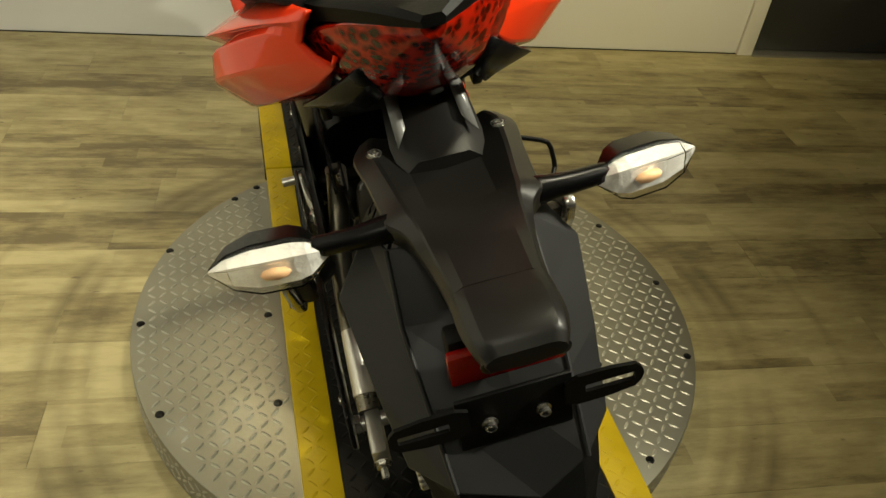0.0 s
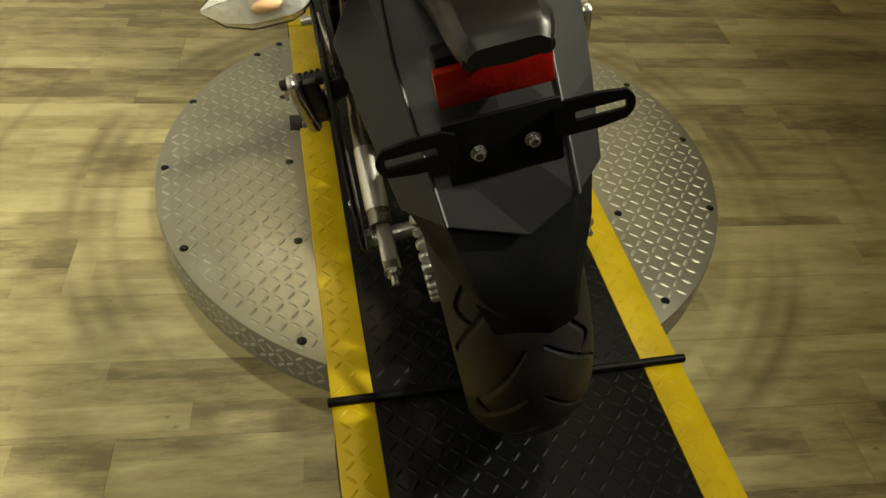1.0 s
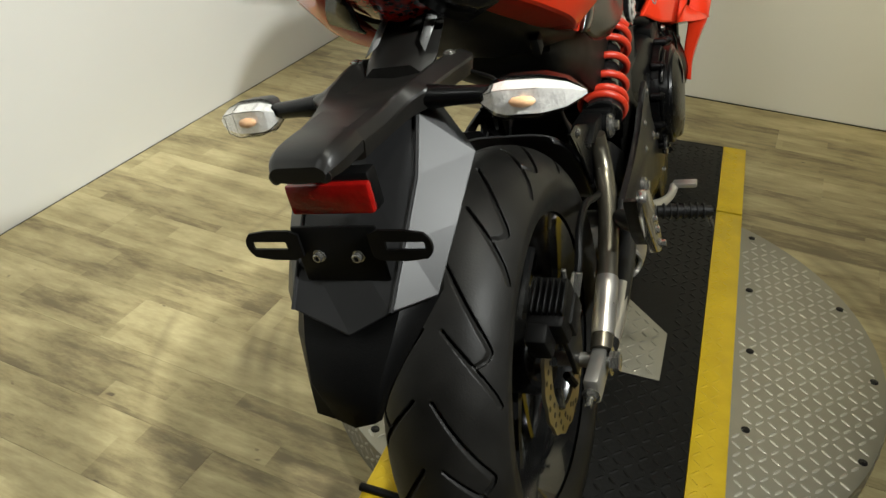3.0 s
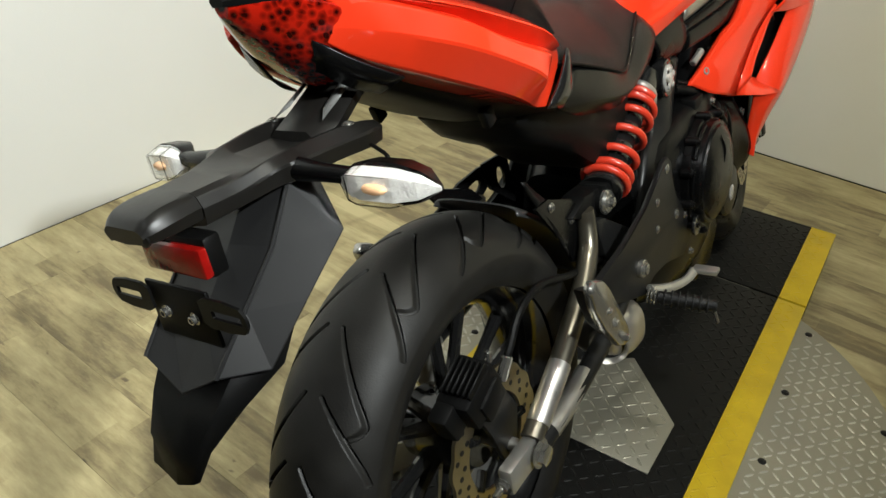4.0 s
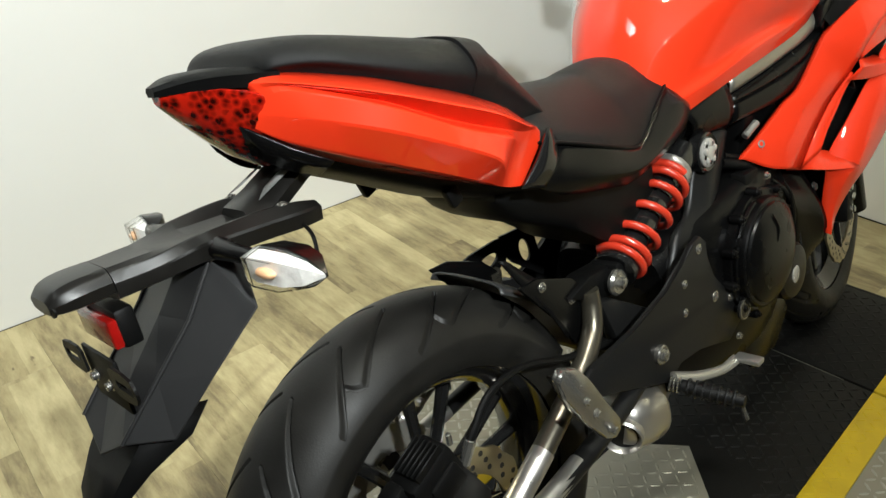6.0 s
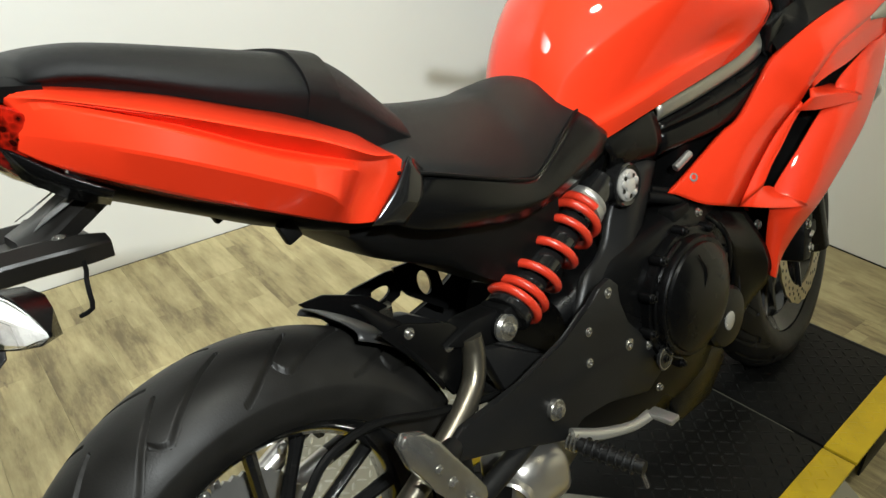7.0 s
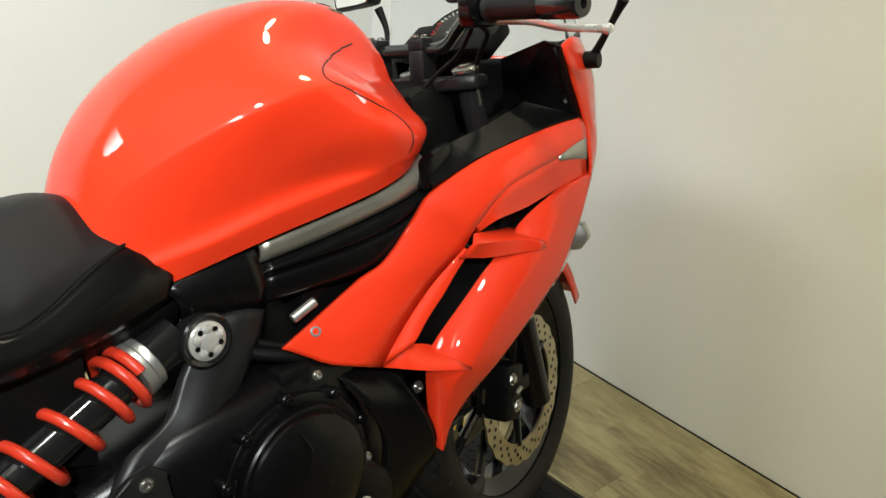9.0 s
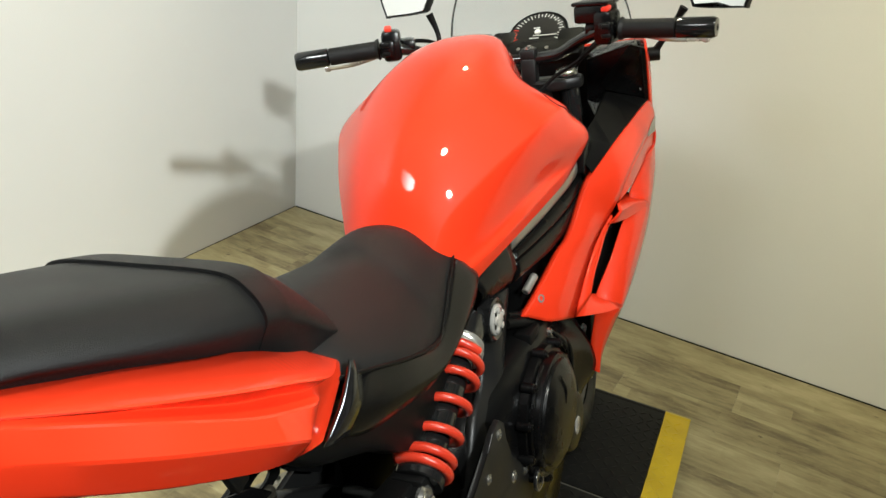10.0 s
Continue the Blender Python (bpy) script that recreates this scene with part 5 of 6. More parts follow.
for y_, z_, r_, h_ in ((0.148, 0.44, 0.0055, 0.004), (0.132, 0.468, 0.0045, 0.004), (0.172, 0.402, 0.0055, 0.008)):
    both("passenger_peg_bolt", bolt((0.202, y_, z_), (1, 0, 0), r_, h_), CHROME, bike, "zinc bolt of the footpeg")
both("passenger_peg_arm", tube([(0.142, 0.2, 0.432), (0.16, 0.17, 0.44), (0.178, 0.145, 0.45)], 0.014, 10, 3), FRAME, bike, "black passenger peg arm")
# rider pegs
rp0, rp1 = V(0.166, 0.402, 0.326), V(0.258, 0.423, 0.313)
pd = (rp1 - rp0).normalized()
both("rider_peg", tube([rp0, rp0.lerp(rp1, 0.5), rp1], [0.013, 0.0145, 0.012], 12, 4, flat=0.8), GRIPM, bike, "black rubber rider footpeg")
for i in range(7):
    c = rp0.lerp(rp1, 0.12 + 0.12 * i)
    both("peg_rib", lathe([(-0.002, 0.0142), (0, 0.0152), (0.002, 0.0142)], c, pd, 10), GRIPM, bike)
both("peg_feeler", rod(rp1 + V(-0.006, 0, -0.008), rp1 + V(0, 0.002, -0.034), 0.004, 8), CHROME, bike, "steel feeler under the peg")
both("peg_spring", join(*[lathe([(-0.0015, 0.013), (0, 0.0145), (0.0015, 0.013)], rp0 - pd * 0.004 - pd * 0.006 * i, pd, 14) for i in range(3)]), CHROME, bike, "zinc return spring")
part("brake_pedal", tube([(0.155, 0.4, 0.338), (0.17, 0.45, 0.318), (0.178, 0.51, 0.3), (0.18, 0.55, 0.298)], [0.011, 0.009, 0.008, 0.009], 10, 5, flat=0.7), ALLOY, bike, "cast alloy brake pedal")
part("brake_pedal_tip", box((0.2, 0.555, 0.3), (0.045, 0.022, 0.01), 0.003), ALLOY, bike, "alloy pedal tip")
# muffler under the frame
MUF = [(0.302, 0.094, 0.287, 0.03, 0.03), (0.314, 0.093, 0.286, 0.046, 0.042), (0.34, 0.09, 0.283, 0.057, 0.051), (0.37, 0.085, 0.276, 0.062, 0.054), (0.402, 0.08, 0.268, 0.061, 0.05), (0.428, 0.06, 0.256, 0.05, 0.043), (0.55, 0.0, 0.24, 0.06, 0.045)]
mrows = [[V(cx + w * (abs(math.cos(a)) ** 0.7) * (1 if math.cos(a) > 0 else -1), y, cz + h * (abs(math.sin(a)) ** 0.7) * (1 if math.sin(a) > 0 else -1)) for a in (2 * math.pi * j / 28 for j in range(28))] for y, cx, cz, w, h in MUF]
muf = part("muffler", grid([r for r in zip(*[spline(c, 4) for c in zip(*mrows)])], True, True), STEEL, bike, "brushed stainless underslung muffler")
part("muffler_outlet", join(lathe([(0, 0.03), (0.002, 0.032), (0.03, 0.033), (0.034, 0.03), (0.028, 0.026), (0.005, 0.025)], V(0.107, 0.322, 0.282), (0.5, -1, -0.12), 28)), STEEL, muf, "round exhaust outlet")
part("outlet_bore", lathe([(0, 0.0255), (0.002, 0.0255)], V(0.1165, 0.303, 0.2797), (0.5, -1, -0.12), 24), DIAL, muf, "near-black disc inside the outlet")
part("header_pipe", tube([(0.03, 0.64, 0.24), (0.05, 0.8, 0.2), (0.05, 0.95, 0.22), (0.04, 1.02, 0.32), (0.03, 0.99, 0.42)], 0.022, 14, 5), BRONZE, bike, "stained steel exhaust header")
part("header_pipe", tube([(-0.03, 0.64, 0.24), (-0.05, 0.8, 0.2), (-0.05, 0.95, 0.22), (-0.04, 1.02, 0.32), (-0.03, 0.99, 0.42)], 0.022, 14, 5), BRONZE, bike, "stained steel exhaust header")
# engine
eng = part("engine", skin([half_ring(y, p) for y, p in (
    (0.47, [(0, 0.5), (0.08, 0.5), (0.105, 0.46), (0.105, 0.33), (0.09, 0.25), (0, 0.24)]),
    (0.58, [(0, 0.54), (0.09, 0.54), (0.13, 0.5), (0.135, 0.33), (0.11, 0.22), (0, 0.2)]),
    (0.72, [(0, 0.56), (0.1, 0.56), (0.145, 0.52), (0.15, 0.33), (0.115, 0.2), (0, 0.18)]),
    (0.85, [(0, 0.6), (0.11, 0.59), (0.13, 0.54), (0.135, 0.34), (0.1, 0.22), (0, 0.2)]),
    (0.92, [(0, 0.6), (0.11, 0.59), (0.12, 0.54), (0.1, 0.36), (0.07, 0.27), (0, 0.25)]))], 4, 4, caps=True), ENGINE, bike, "black engine block")
part("cylinder_head", join(box((0, 0.87, 0.6), (0.22, 0.2, 0.13), 0.015, turn=(-18, 0, 0)), box((0, 0.84, 0.7), (0.2, 0.16, 0.1), 0.02)), ENGINE, bike, "black cylinder head")
CC = V(0.14, 0.715, 0.425)
cover = part("clutch_cover", join(
    lathe([(0, 0.112), (0.014, 0.112), (0.0155, 0.11), (0.0155, 0.1), (0.03, 0.099), (0.0325, 0.0965), (0.0325, 0.091), (0.037, 0.089), (0.044, 0.075), (0.048, 0.055), (0.05, 0.03), (0.0505, 0.005)], CC, (1, 0, 0), 56),
    lathe([(0, 0.055), (0.03, 0.055), (0.036, 0.05), (0.04, 0.03)], CC + V(0, 0.085, -0.075), (1, 0, 0), 36)), ENGINE, bike, "round satin black clutch cover")
for a in (20, 55, 95, 130, 160, 190, 220, 250):
    a = radians(a)
    part("cover_boss", join(rod(CC + V(0.0, 0.114 * math.cos(a), 0.114 * math.sin(a)), CC + V(0.022, 0.114 * math.cos(a), 0.114 * math.sin(a)), 0.0085, 10), bolt(CC + V(0.022, 0.114 * math.cos(a), 0.114 * math.sin(a)), (1, 0, 0), 0.005, 0.004, False)), ENGINE, cover, "cover bolt")
for a0, a1, r in ((150, 205, 0.104), (205, 250, 0.104), (100, 150, 0.104)):
    part("cover_rib", tube([CC + V(0.02, r * math.cos(radians(a)), r * math.sin(radians(a))) for a in range(a0 + 4, a1 - 3, 6)], 0.004, 6, 2), ENGINE, cover)
for arc, rad in (([(0.168, 0.79, 0.53), (0.17, 0.81, 0.5), (0.169, 0.822, 0.46), (0.166, 0.825, 0.42)], [0.0006, 0.003, 0.004, 0.0006]), ([(0.176, 0.655, 0.383), (0.181, 0.675, 0.376), (0.181, 0.7, 0.383), (0.18, 0.725, 0.4)], [0.0006, 0.0026, 0.0036, 0.0006]), ([(0.186, 0.7, 0.505), (0.189, 0.712, 0.475), (0.1905, 0.705, 0.45)], [0.0006, 0.003, 0.0006]), ([(0.16, 0.83, 0.33), (0.166, 0.85, 0.36), (0.162, 0.862, 0.4)], [0.0006, 0.0035, 0.0006])):
    part("cover_edge", tube(arc, rad, 8, 4), ENGINE, cover)
part("cover_badge", lathe([(0, 0.0165), (0.003, 0.0165), (0.004, 0.014)], V(0.178, 0.793, 0.348), (1, 0.05, 0), 24), STEELP, cover, "round silver plug")
part("oil_sight", join(lathe([(0, 0.02), (0.004, 0.02), (0.005, 0.016)], V(0.158, 0.628, 0.352), (1, 0, 0), 24)), GLOSSB, cover, "oil sight glass")
part("sight_ring", lathe([(0.004, 0.0185), (0.0055, 0.0185), (0.0055, 0.0165), (0.004, 0.0165)], V(0.158, 0.628, 0.352), (1, 0, 0), 24, closed=True), CHROME, cover, "bright ring of the sight glass")
for y, z in ((0.62, 0.3), (0.83, 0.4), (0.76, 0.55)):
    part("engine_bolt", bolt((0.15, y, z), (1, 0, 0), 0.005, 0.006, False), CHROME, eng, "zinc engine bolt")
part("engine_hose", join(tube([(0.1, 0.7, 0.59), (0.115, 0.74, 0.575), (0.118, 0.8, 0.55), (0.1, 0.86, 0.55)], 0.009, 10, 5), tube([(0.1, 0.71, 0.6), (0.11, 0.75, 0.585), (0.11, 0.8, 0.575)], 0.006, 8, 5), box((0.12, 0.74, 0.55), (0.03, 0.05, 0.03), 0.005)), MATTE, bike, "black hoses above the clutch cover")
# side stand
part("side_stand", join(tube([(-0.13, 0.55, 0.3), (-0.2, 0.6, 0.16), (-0.262, 0.64, 0.065)], 0.011, 10, 4), box((-0.272, 0.65, 0.063), (0.07, 0.05, 0.008), 0.003, turn=(0, 13.5, 0))), FRAME, bike, "black side stand")
part("shift_lever", join(tube([(-0.15, 0.42, 0.36), (-0.165, 0.52, 0.34), (-0.17, 0.58, 0.34)], 0.006, 8, 4), rod((-0.165, 0.575, 0.34), (-0.205, 0.575, 0.34), 0.009, 10)), ALLOY, bike, "alloy shift lever")


# ---------- fairing ----------
def fair(name, rows, n=4, m=4, material=None, label="", thick=0.004):
    return both(name, skin([[V(*p) for p in r] for r in rows], n, m), material or RED, bike, label, thick=thick, sharp=24)


# rear arm of the side fairing, from the black dash panel down to its lower rear tip: nearly flat, with a rolled rear edge
ARM = [
    [(0.12, 0.735, 0.588), (0.134, 0.765, 0.568), (0.149, 0.79, 0.553), (0.168, 0.856, 0.53)],
    [(0.131, 0.762, 0.606), (0.145, 0.79, 0.592), (0.157, 0.818, 0.576), (0.172, 0.876, 0.551)],
    [(0.14, 0.797, 0.627), (0.153, 0.825, 0.613), (0.165, 0.85, 0.599), (0.176, 0.901, 0.582)],
    [(0.152, 0.85, 0.657), (0.164, 0.872, 0.647), (0.175, 0.9, 0.634), (0.184, 0.947, 0.625)],
    [(0.162, 0.888, 0.674), (0.175, 0.91, 0.668), (0.186, 0.938, 0.66), (0.194, 0.98, 0.652)],
    [(0.172, 0.937, 0.722), (0.186, 0.957, 0.708), (0.197, 0.978, 0.692), (0.206, 1.0, 0.673)],
    [(0.184, 0.967, 0.758), (0.201, 0.983, 0.742), (0.213, 0.999, 0.725), (0.221, 1.013, 0.703)],
    [(0.205, 1.04, 0.792), (0.22, 1.048, 0.777), (0.23, 1.057, 0.76), (0.235, 1.065, 0.747)],
    [(0.218, 1.13, 0.812), (0.231, 1.128, 0.796), (0.237, 1.124, 0.779), (0.239, 1.12, 0.762)],
    [(0.226, 1.21, 0.824), (0.236, 1.208, 0.807), (0.241, 1.2, 0.791), (0.241, 1.193, 0.775)],
    [(0.229, 1.272, 0.829), (0.238, 1.272, 0.815), (0.242, 1.27, 0.8), (0.241, 1.268, 0.782)]]
ARM = [[(r[0][0] - 0.012, r[0][1] + 0.004, r[0][2] - 0.002)] + r for r in ARM]
fair("side_fairing", [creased(r, (1,), 0.2) for r in ARM], 5, 2, label="glossy red side fairing")
# flange that folds in from the arm to the edge of the lower vent
fair("fairing_flange", [
    [(0.168, 0.856, 0.53), (0.184, 0.902, 0.553), (0.16, 0.9, 0.55)],
    [(0.176, 0.901, 0.582), (0.185, 0.932, 0.583), (0.16, 0.93, 0.58)],
    [(0.184, 0.947, 0.625), (0.19, 0.963, 0.612), (0.165, 0.962, 0.61)],
    [(0.194, 0.98, 0.652), (0.196, 0.99, 0.643), (0.17, 0.988, 0.642)],
    [(0.206, 1.0, 0.673), (0.206, 1.006, 0.665), (0.18, 1.004, 0.664)]], 3, 1, label="red inner flange of the vent")
fair("fairing_lobe", [
    [(0.221, 1.013, 0.703), (0.22, 1.016, 0.698), (0.218, 1.019, 0.692), (0.19, 1.02, 0.69)],
    [(0.235, 1.065, 0.747), (0.231, 1.062, 0.731), (0.23, 1.05, 0.706), (0.2, 1.05, 0.706)],
    [(0.239, 1.12, 0.762), (0.233, 1.121, 0.742), (0.232, 1.123, 0.712), (0.2, 1.123, 0.714)],
    [(0.241, 1.193, 0.775), (0.236, 1.197, 0.755), (0.235, 1.201, 0.727), (0.205, 1.2, 0.73)],
    [(0.241, 1.268, 0.782), (0.239, 1.272, 0.762), (0.237, 1.278, 0.736), (0.21, 1.276, 0.738)]], 4, 1, label="glossy red fairing lobe over the upper vent")
# outer blade along the front edge
BLADE = [
    [(0.236, 1.205, 0.729), (0.241, 1.25, 0.733), (0.238, 1.283, 0.736), (0.219, 1.315, 0.74)],
    [(0.232, 1.145, 0.708), (0.243, 1.2, 0.712), (0.242, 1.27, 0.715), (0.219, 1.31, 0.722)],
    [(0.222, 1.106, 0.683), (0.246, 1.17, 0.678), (0.244, 1.25, 0.675), (0.219, 1.297, 0.68)],
    [(0.226, 1.09, 0.664), (0.247, 1.142, 0.645), (0.243, 1.22, 0.635), (0.218, 1.27, 0.63)],
    [(0.22, 1.048, 0.645), (0.243, 1.1, 0.61), (0.24, 1.185, 0.59), (0.214, 1.235, 0.578)],
    [(0.208, 0.985, 0.592), (0.234, 1.035, 0.556), (0.232, 1.112, 0.533), (0.206, 1.158, 0.518)],
    [(0.19, 0.938, 0.54), (0.226, 0.977, 0.503), (0.22, 1.047, 0.482), (0.194, 1.085, 0.466)],
    [(0.189, 0.922, 0.505), (0.21, 0.955, 0.476), (0.204, 0.998, 0.445), (0.184, 1.027, 0.428)],
    [(0.174, 0.935, 0.430), (0.190, 0.950, 0.420), (0.188, 0.969, 0.402), (0.174, 0.984, 0.392)],
    [(0.172, 0.945, 0.370), (0.184, 0.950, 0.364), (0.182, 0.956, 0.362), (0.172, 0.960, 0.364)]]
fair("fairing_blade", [creased(r, (1, 2), 0.05) for r in BLADE], 4, 1, label="glossy red outer fairing blade")
# fin across the vents
fair("fairing_fin", [
    [(0.217, 1.008, 0.692), (0.222, 1.0, 0.68), (0.207, 0.99, 0.663), (0.18, 0.995, 0.664)],
    [(0.213, 1.06, 0.683), (0.227, 1.048, 0.672), (0.222, 1.04, 0.654), (0.19, 1.05, 0.656)],
    [(0.212, 1.11, 0.675), (0.234, 1.095, 0.664), (0.233, 1.088, 0.65), (0.2, 1.1, 0.652)],
    [(0.246, 1.141, 0.651), (0.2465, 1.1405, 0.649), (0.246, 1.14, 0.646), (0.23, 1.14, 0.648)]], 4, 1, label="red fin across the fairing vent")
# ledge under the lower vent
fair("fairing_lip", [
    [(0.184, 0.902, 0.553), (0.17, 0.858, 0.53), (0.14, 0.862, 0.524)],
    [(0.188, 0.938, 0.54), (0.202, 0.92, 0.51), (0.17, 0.925, 0.504)],
    [(0.216, 0.966, 0.513), (0.2285, 0.977, 0.498), (0.2, 0.975, 0.494)]], 3, 1, label="red lower lip of the fairing")
both("fairing_bolt", bolt((0.1345, 0.777, 0.602), (0.85, -0.35, 0.3), 0.0075, 0.0035, False), NECK, bike, "zinc fairing bolt")
both("fairing_dzus", rod((0.118, 0.755, 0.622), (0.124, 0.79, 0.638), 0.007, 10), ALLOY, bike, "alloy spacer tube")
# front cowl round the nose
NOSE = [
    [(0.239, 1.213, 0.943), (0.236, 1.243, 0.885), (0.232, 1.278, 0.826), (0.238, 1.284, 0.780), (0.240, 1.284, 0.735), (0.217, 1.290, 0.660)],
    [(0.228, 1.256, 0.955), (0.232, 1.286, 0.900), (0.230, 1.306, 0.835), (0.224, 1.331, 0.785), (0.217, 1.331, 0.735), (0.192, 1.336, 0.665)],
    [(0.187, 1.346, 0.945), (0.192, 1.371, 0.890), (0.187, 1.386, 0.830), (0.177, 1.396, 0.780), (0.167, 1.396, 0.730), (0.142, 1.386, 0.665)],
    [(0.100, 1.426, 0.930), (0.097, 1.451, 0.870), (0.100, 1.461, 0.810), (0.095, 1.456, 0.760), (0.090, 1.446, 0.710), (0.080, 1.426, 0.660)],
    [(0.000, 1.451, 0.925), (0.000, 1.481, 0.860), (0.000, 1.491, 0.800), (0.000, 1.481, 0.750), (0.000, 1.466, 0.700), (0.000, 1.446, 0.655)]]
nose_full = NOSE[:-1] + [NOSE[-1]] + [[(-x, y, z) for x, y, z in r] for r in NOSE[-2::-1]]
part("front_cowl", skin([[V(*p) for p in r] for r in nose_full], 4, 4), RED, bike, "glossy red front cowl", thick=0.004)
part("cowl_liner", skin([[V(p[0] * 0.965, p[1] - 0.012, p[2] - 0.004) for p in r] for r in nose_full], 4, 4), MATTE, bike, "black liner inside the cowl", thick=0.002)
both("front_signal", skin([[V(0.2, 1.285, 0.645), V(0.205, 1.285, 0.622), V(0.195, 1.28, 0.6)], [V(0.214, 1.305, 0.645), V(0.222, 1.308, 0.622), V(0.21, 1.3, 0.6)], [V(0.195, 1.335, 0.642), V(0.202, 1.338, 0.622), V(0.192, 1.33, 0.602)]], 4, 4), ALLOY, bike, "clear front turn signal", thick=0.01)
# added black sheet and plate: they stand for the dark inside the vents
both("vent_backing", skin([[V(0.165, 0.87, 0.56), V(0.175, 0.93, 0.53), V(0.195, 0.99, 0.51)], [V(0.17, 0.95, 0.66), V(0.185, 1.02, 0.62), V(0.21, 1.08, 0.59)], [V(0.185, 1.03, 0.715), V(0.2, 1.1, 0.69), V(0.222, 1.17, 0.655)]], 3, 3), MATTE, bike, "added black sheet that darkens the vents", thick=0.003)
both("vent_louvre", plate([(1.085, 0.68), (1.1, 0.715), (1.2, 0.735), (1.22, 0.7), (1.12, 0.655)], 0.198, 0.204, 0.002), MATTE, bike, "added black plate that blocks the view through the upper vent")
both("cowl_decal", skin([[V(0.2425, 1.19, 0.777), V(0.2425, 1.192, 0.771)], [V(0.2435, 1.235, 0.791), V(0.2425, 1.235, 0.768)], [V(0.2445, 1.266, 0.797), V(0.242, 1.27, 0.762)]], 3, 3), ALLOY, bike, "silver decal on the cowl", thick=0.001)
# black inner panels between cowl and tank
def facets(points, faces):
    bm = bmesh.new()
    vs = [bm.verts.new(p) for p in points]
    for f in faces:
        bm.faces.new([vs[i] for i in f])
    bmesh.ops.recalc_face_normals(bm, faces=bm.faces)
    return bm


both("inner_fairing_trim", facets([
    (0.186, 0.962, 0.766), (0.204, 1.04, 0.795), (0.217, 1.13, 0.815), (0.225, 1.21, 0.827), (0.23, 1.272, 0.831),
    (0.155, 0.985, 0.795), (0.153, 1.04, 0.815), (0.156, 1.12, 0.831), (0.154, 1.225, 0.858)],
    [(0, 1, 6, 5), (1, 2, 7, 6), (2, 3, 8, 7), (3, 4, 8)]), MATTE, bike, "matte black trim inside the fairing", smooth=False, thick=0.003)
both("dash_side_panel", facets([
    (0.2295, 1.2715, 0.832), (0.154, 1.225, 0.863), (0.236, 1.213, 0.942), (0.209, 1.207, 0.952), (0.122, 1.212, 0.928), (0.118, 1.222, 0.84), (0.156, 1.12, 0.832)],
    [(0, 2, 1), (2, 3, 1), (3, 4, 5, 1), (1, 5, 6)]), SATIN, bike, "satin black faceted inner fairing panel", smooth=False, thick=0.004)
fair("dash_inner_panel", [
    [(0.236, 1.213, 0.942), (0.209, 1.207, 0.952), (0.122, 1.212, 0.928)],
    [(0.222, 1.265, 0.95), (0.18, 1.25, 0.948), (0.13, 1.24, 0.93)],
    [(0.175, 1.345, 0.942), (0.13, 1.32, 0.94), (0.1, 1.28, 0.93)]], 2, 1, SATIN, "satin black dashboard surround")
both("dash_panel_rivet", lathe([(0, 0.004), (0.002, 0.003)], V(0.219, 1.246, 0.856), (1, -0.3, 0.1), 10), CHROME, bike)
both("knee_panel", plate([(0.96, 0.765), (0.975, 0.8), (1.02, 0.82), (1.03, 0.76), (1.0, 0.74)], 0.15, 0.172, 0.004), SATIN, bike, "black infill panel by the tank")
part("head_block", join(box((0, 1.12, 0.8), (0.14, 0.1, 0.2), 0.02, turn=(14, 0, 0)), box((0, 1.02, 0.8), (0.2, 0.14, 0.1), 0.02)), MATTE, bike, "black steering head and airbox")
part("radiator", join(box((0, 1.07, 0.52), (0.3, 0.035, 0.28), 0.006, turn=(-12, 0, 0)), box((0.13, 1.06, 0.6), (0.05, 0.05, 0.1), 0.012)), MATTE, bike, "black radiator behind the fairing")
part("radiator_hose", tube([(0.15, 1.0, 0.66), (0.175, 1.03, 0.66), (0.18, 1.06, 0.62), (0.172, 1.05, 0.56), (0.15, 1.02, 0.53)], 0.014, 12, 5), GLOSSB, bike, "black radiator hose")
both("inner_bracket", join(plate([(0.92, 0.6), (0.96, 0.66), (1.0, 0.66), (0.96, 0.57)], 0.15, 0.165, 0.004), rod((0.16, 0.93, 0.585), (0.175, 0.94, 0.6), 0.006, 8)), GREYP, bike, "grey bracket inside the vent")
both("vent_clip", bolt((0.16, 0.93, 0.47), (1, 0, 0), 0.007, 0.006, False), CHROME, bike, "zinc clip bolt")
both("lower_cowl", skin([
    [V(0.1, 0.77, 0.568), V(0.122, 0.84, 0.54), V(0.15, 0.9, 0.512)],
    [V(0.15, 0.82, 0.5), V(0.158, 0.88, 0.47), V(0.172, 0.935, 0.43)],
    [V(0.15, 0.86, 0.42), V(0.16, 0.905, 0.4), V(0.172, 0.95, 0.37)],
    [V(0.13, 0.86, 0.33), V(0.14, 0.9, 0.31), V(0.14, 0.95, 0.32)],
    [V(0.09, 0.84, 0.22), V(0.09, 0.9, 0.21), V(0.08, 0.95, 0.23)]], 4, 4), SATIN, bike, "satin black lower cowl", thick=0.004)
both("belly_guard", plate([(0.66, 0.26), (0.72, 0.3), (0.82, 0.3), (0.86, 0.24), (0.8, 0.18), (0.7, 0.18)], 0.118, 0.135, 0.008), SATIN, bike, "black lower engine guard")

# ---------- steering: fork, wheel, bars (built straight, then turned) ----------
def steered(bm):
    return moved(bm, STEER)


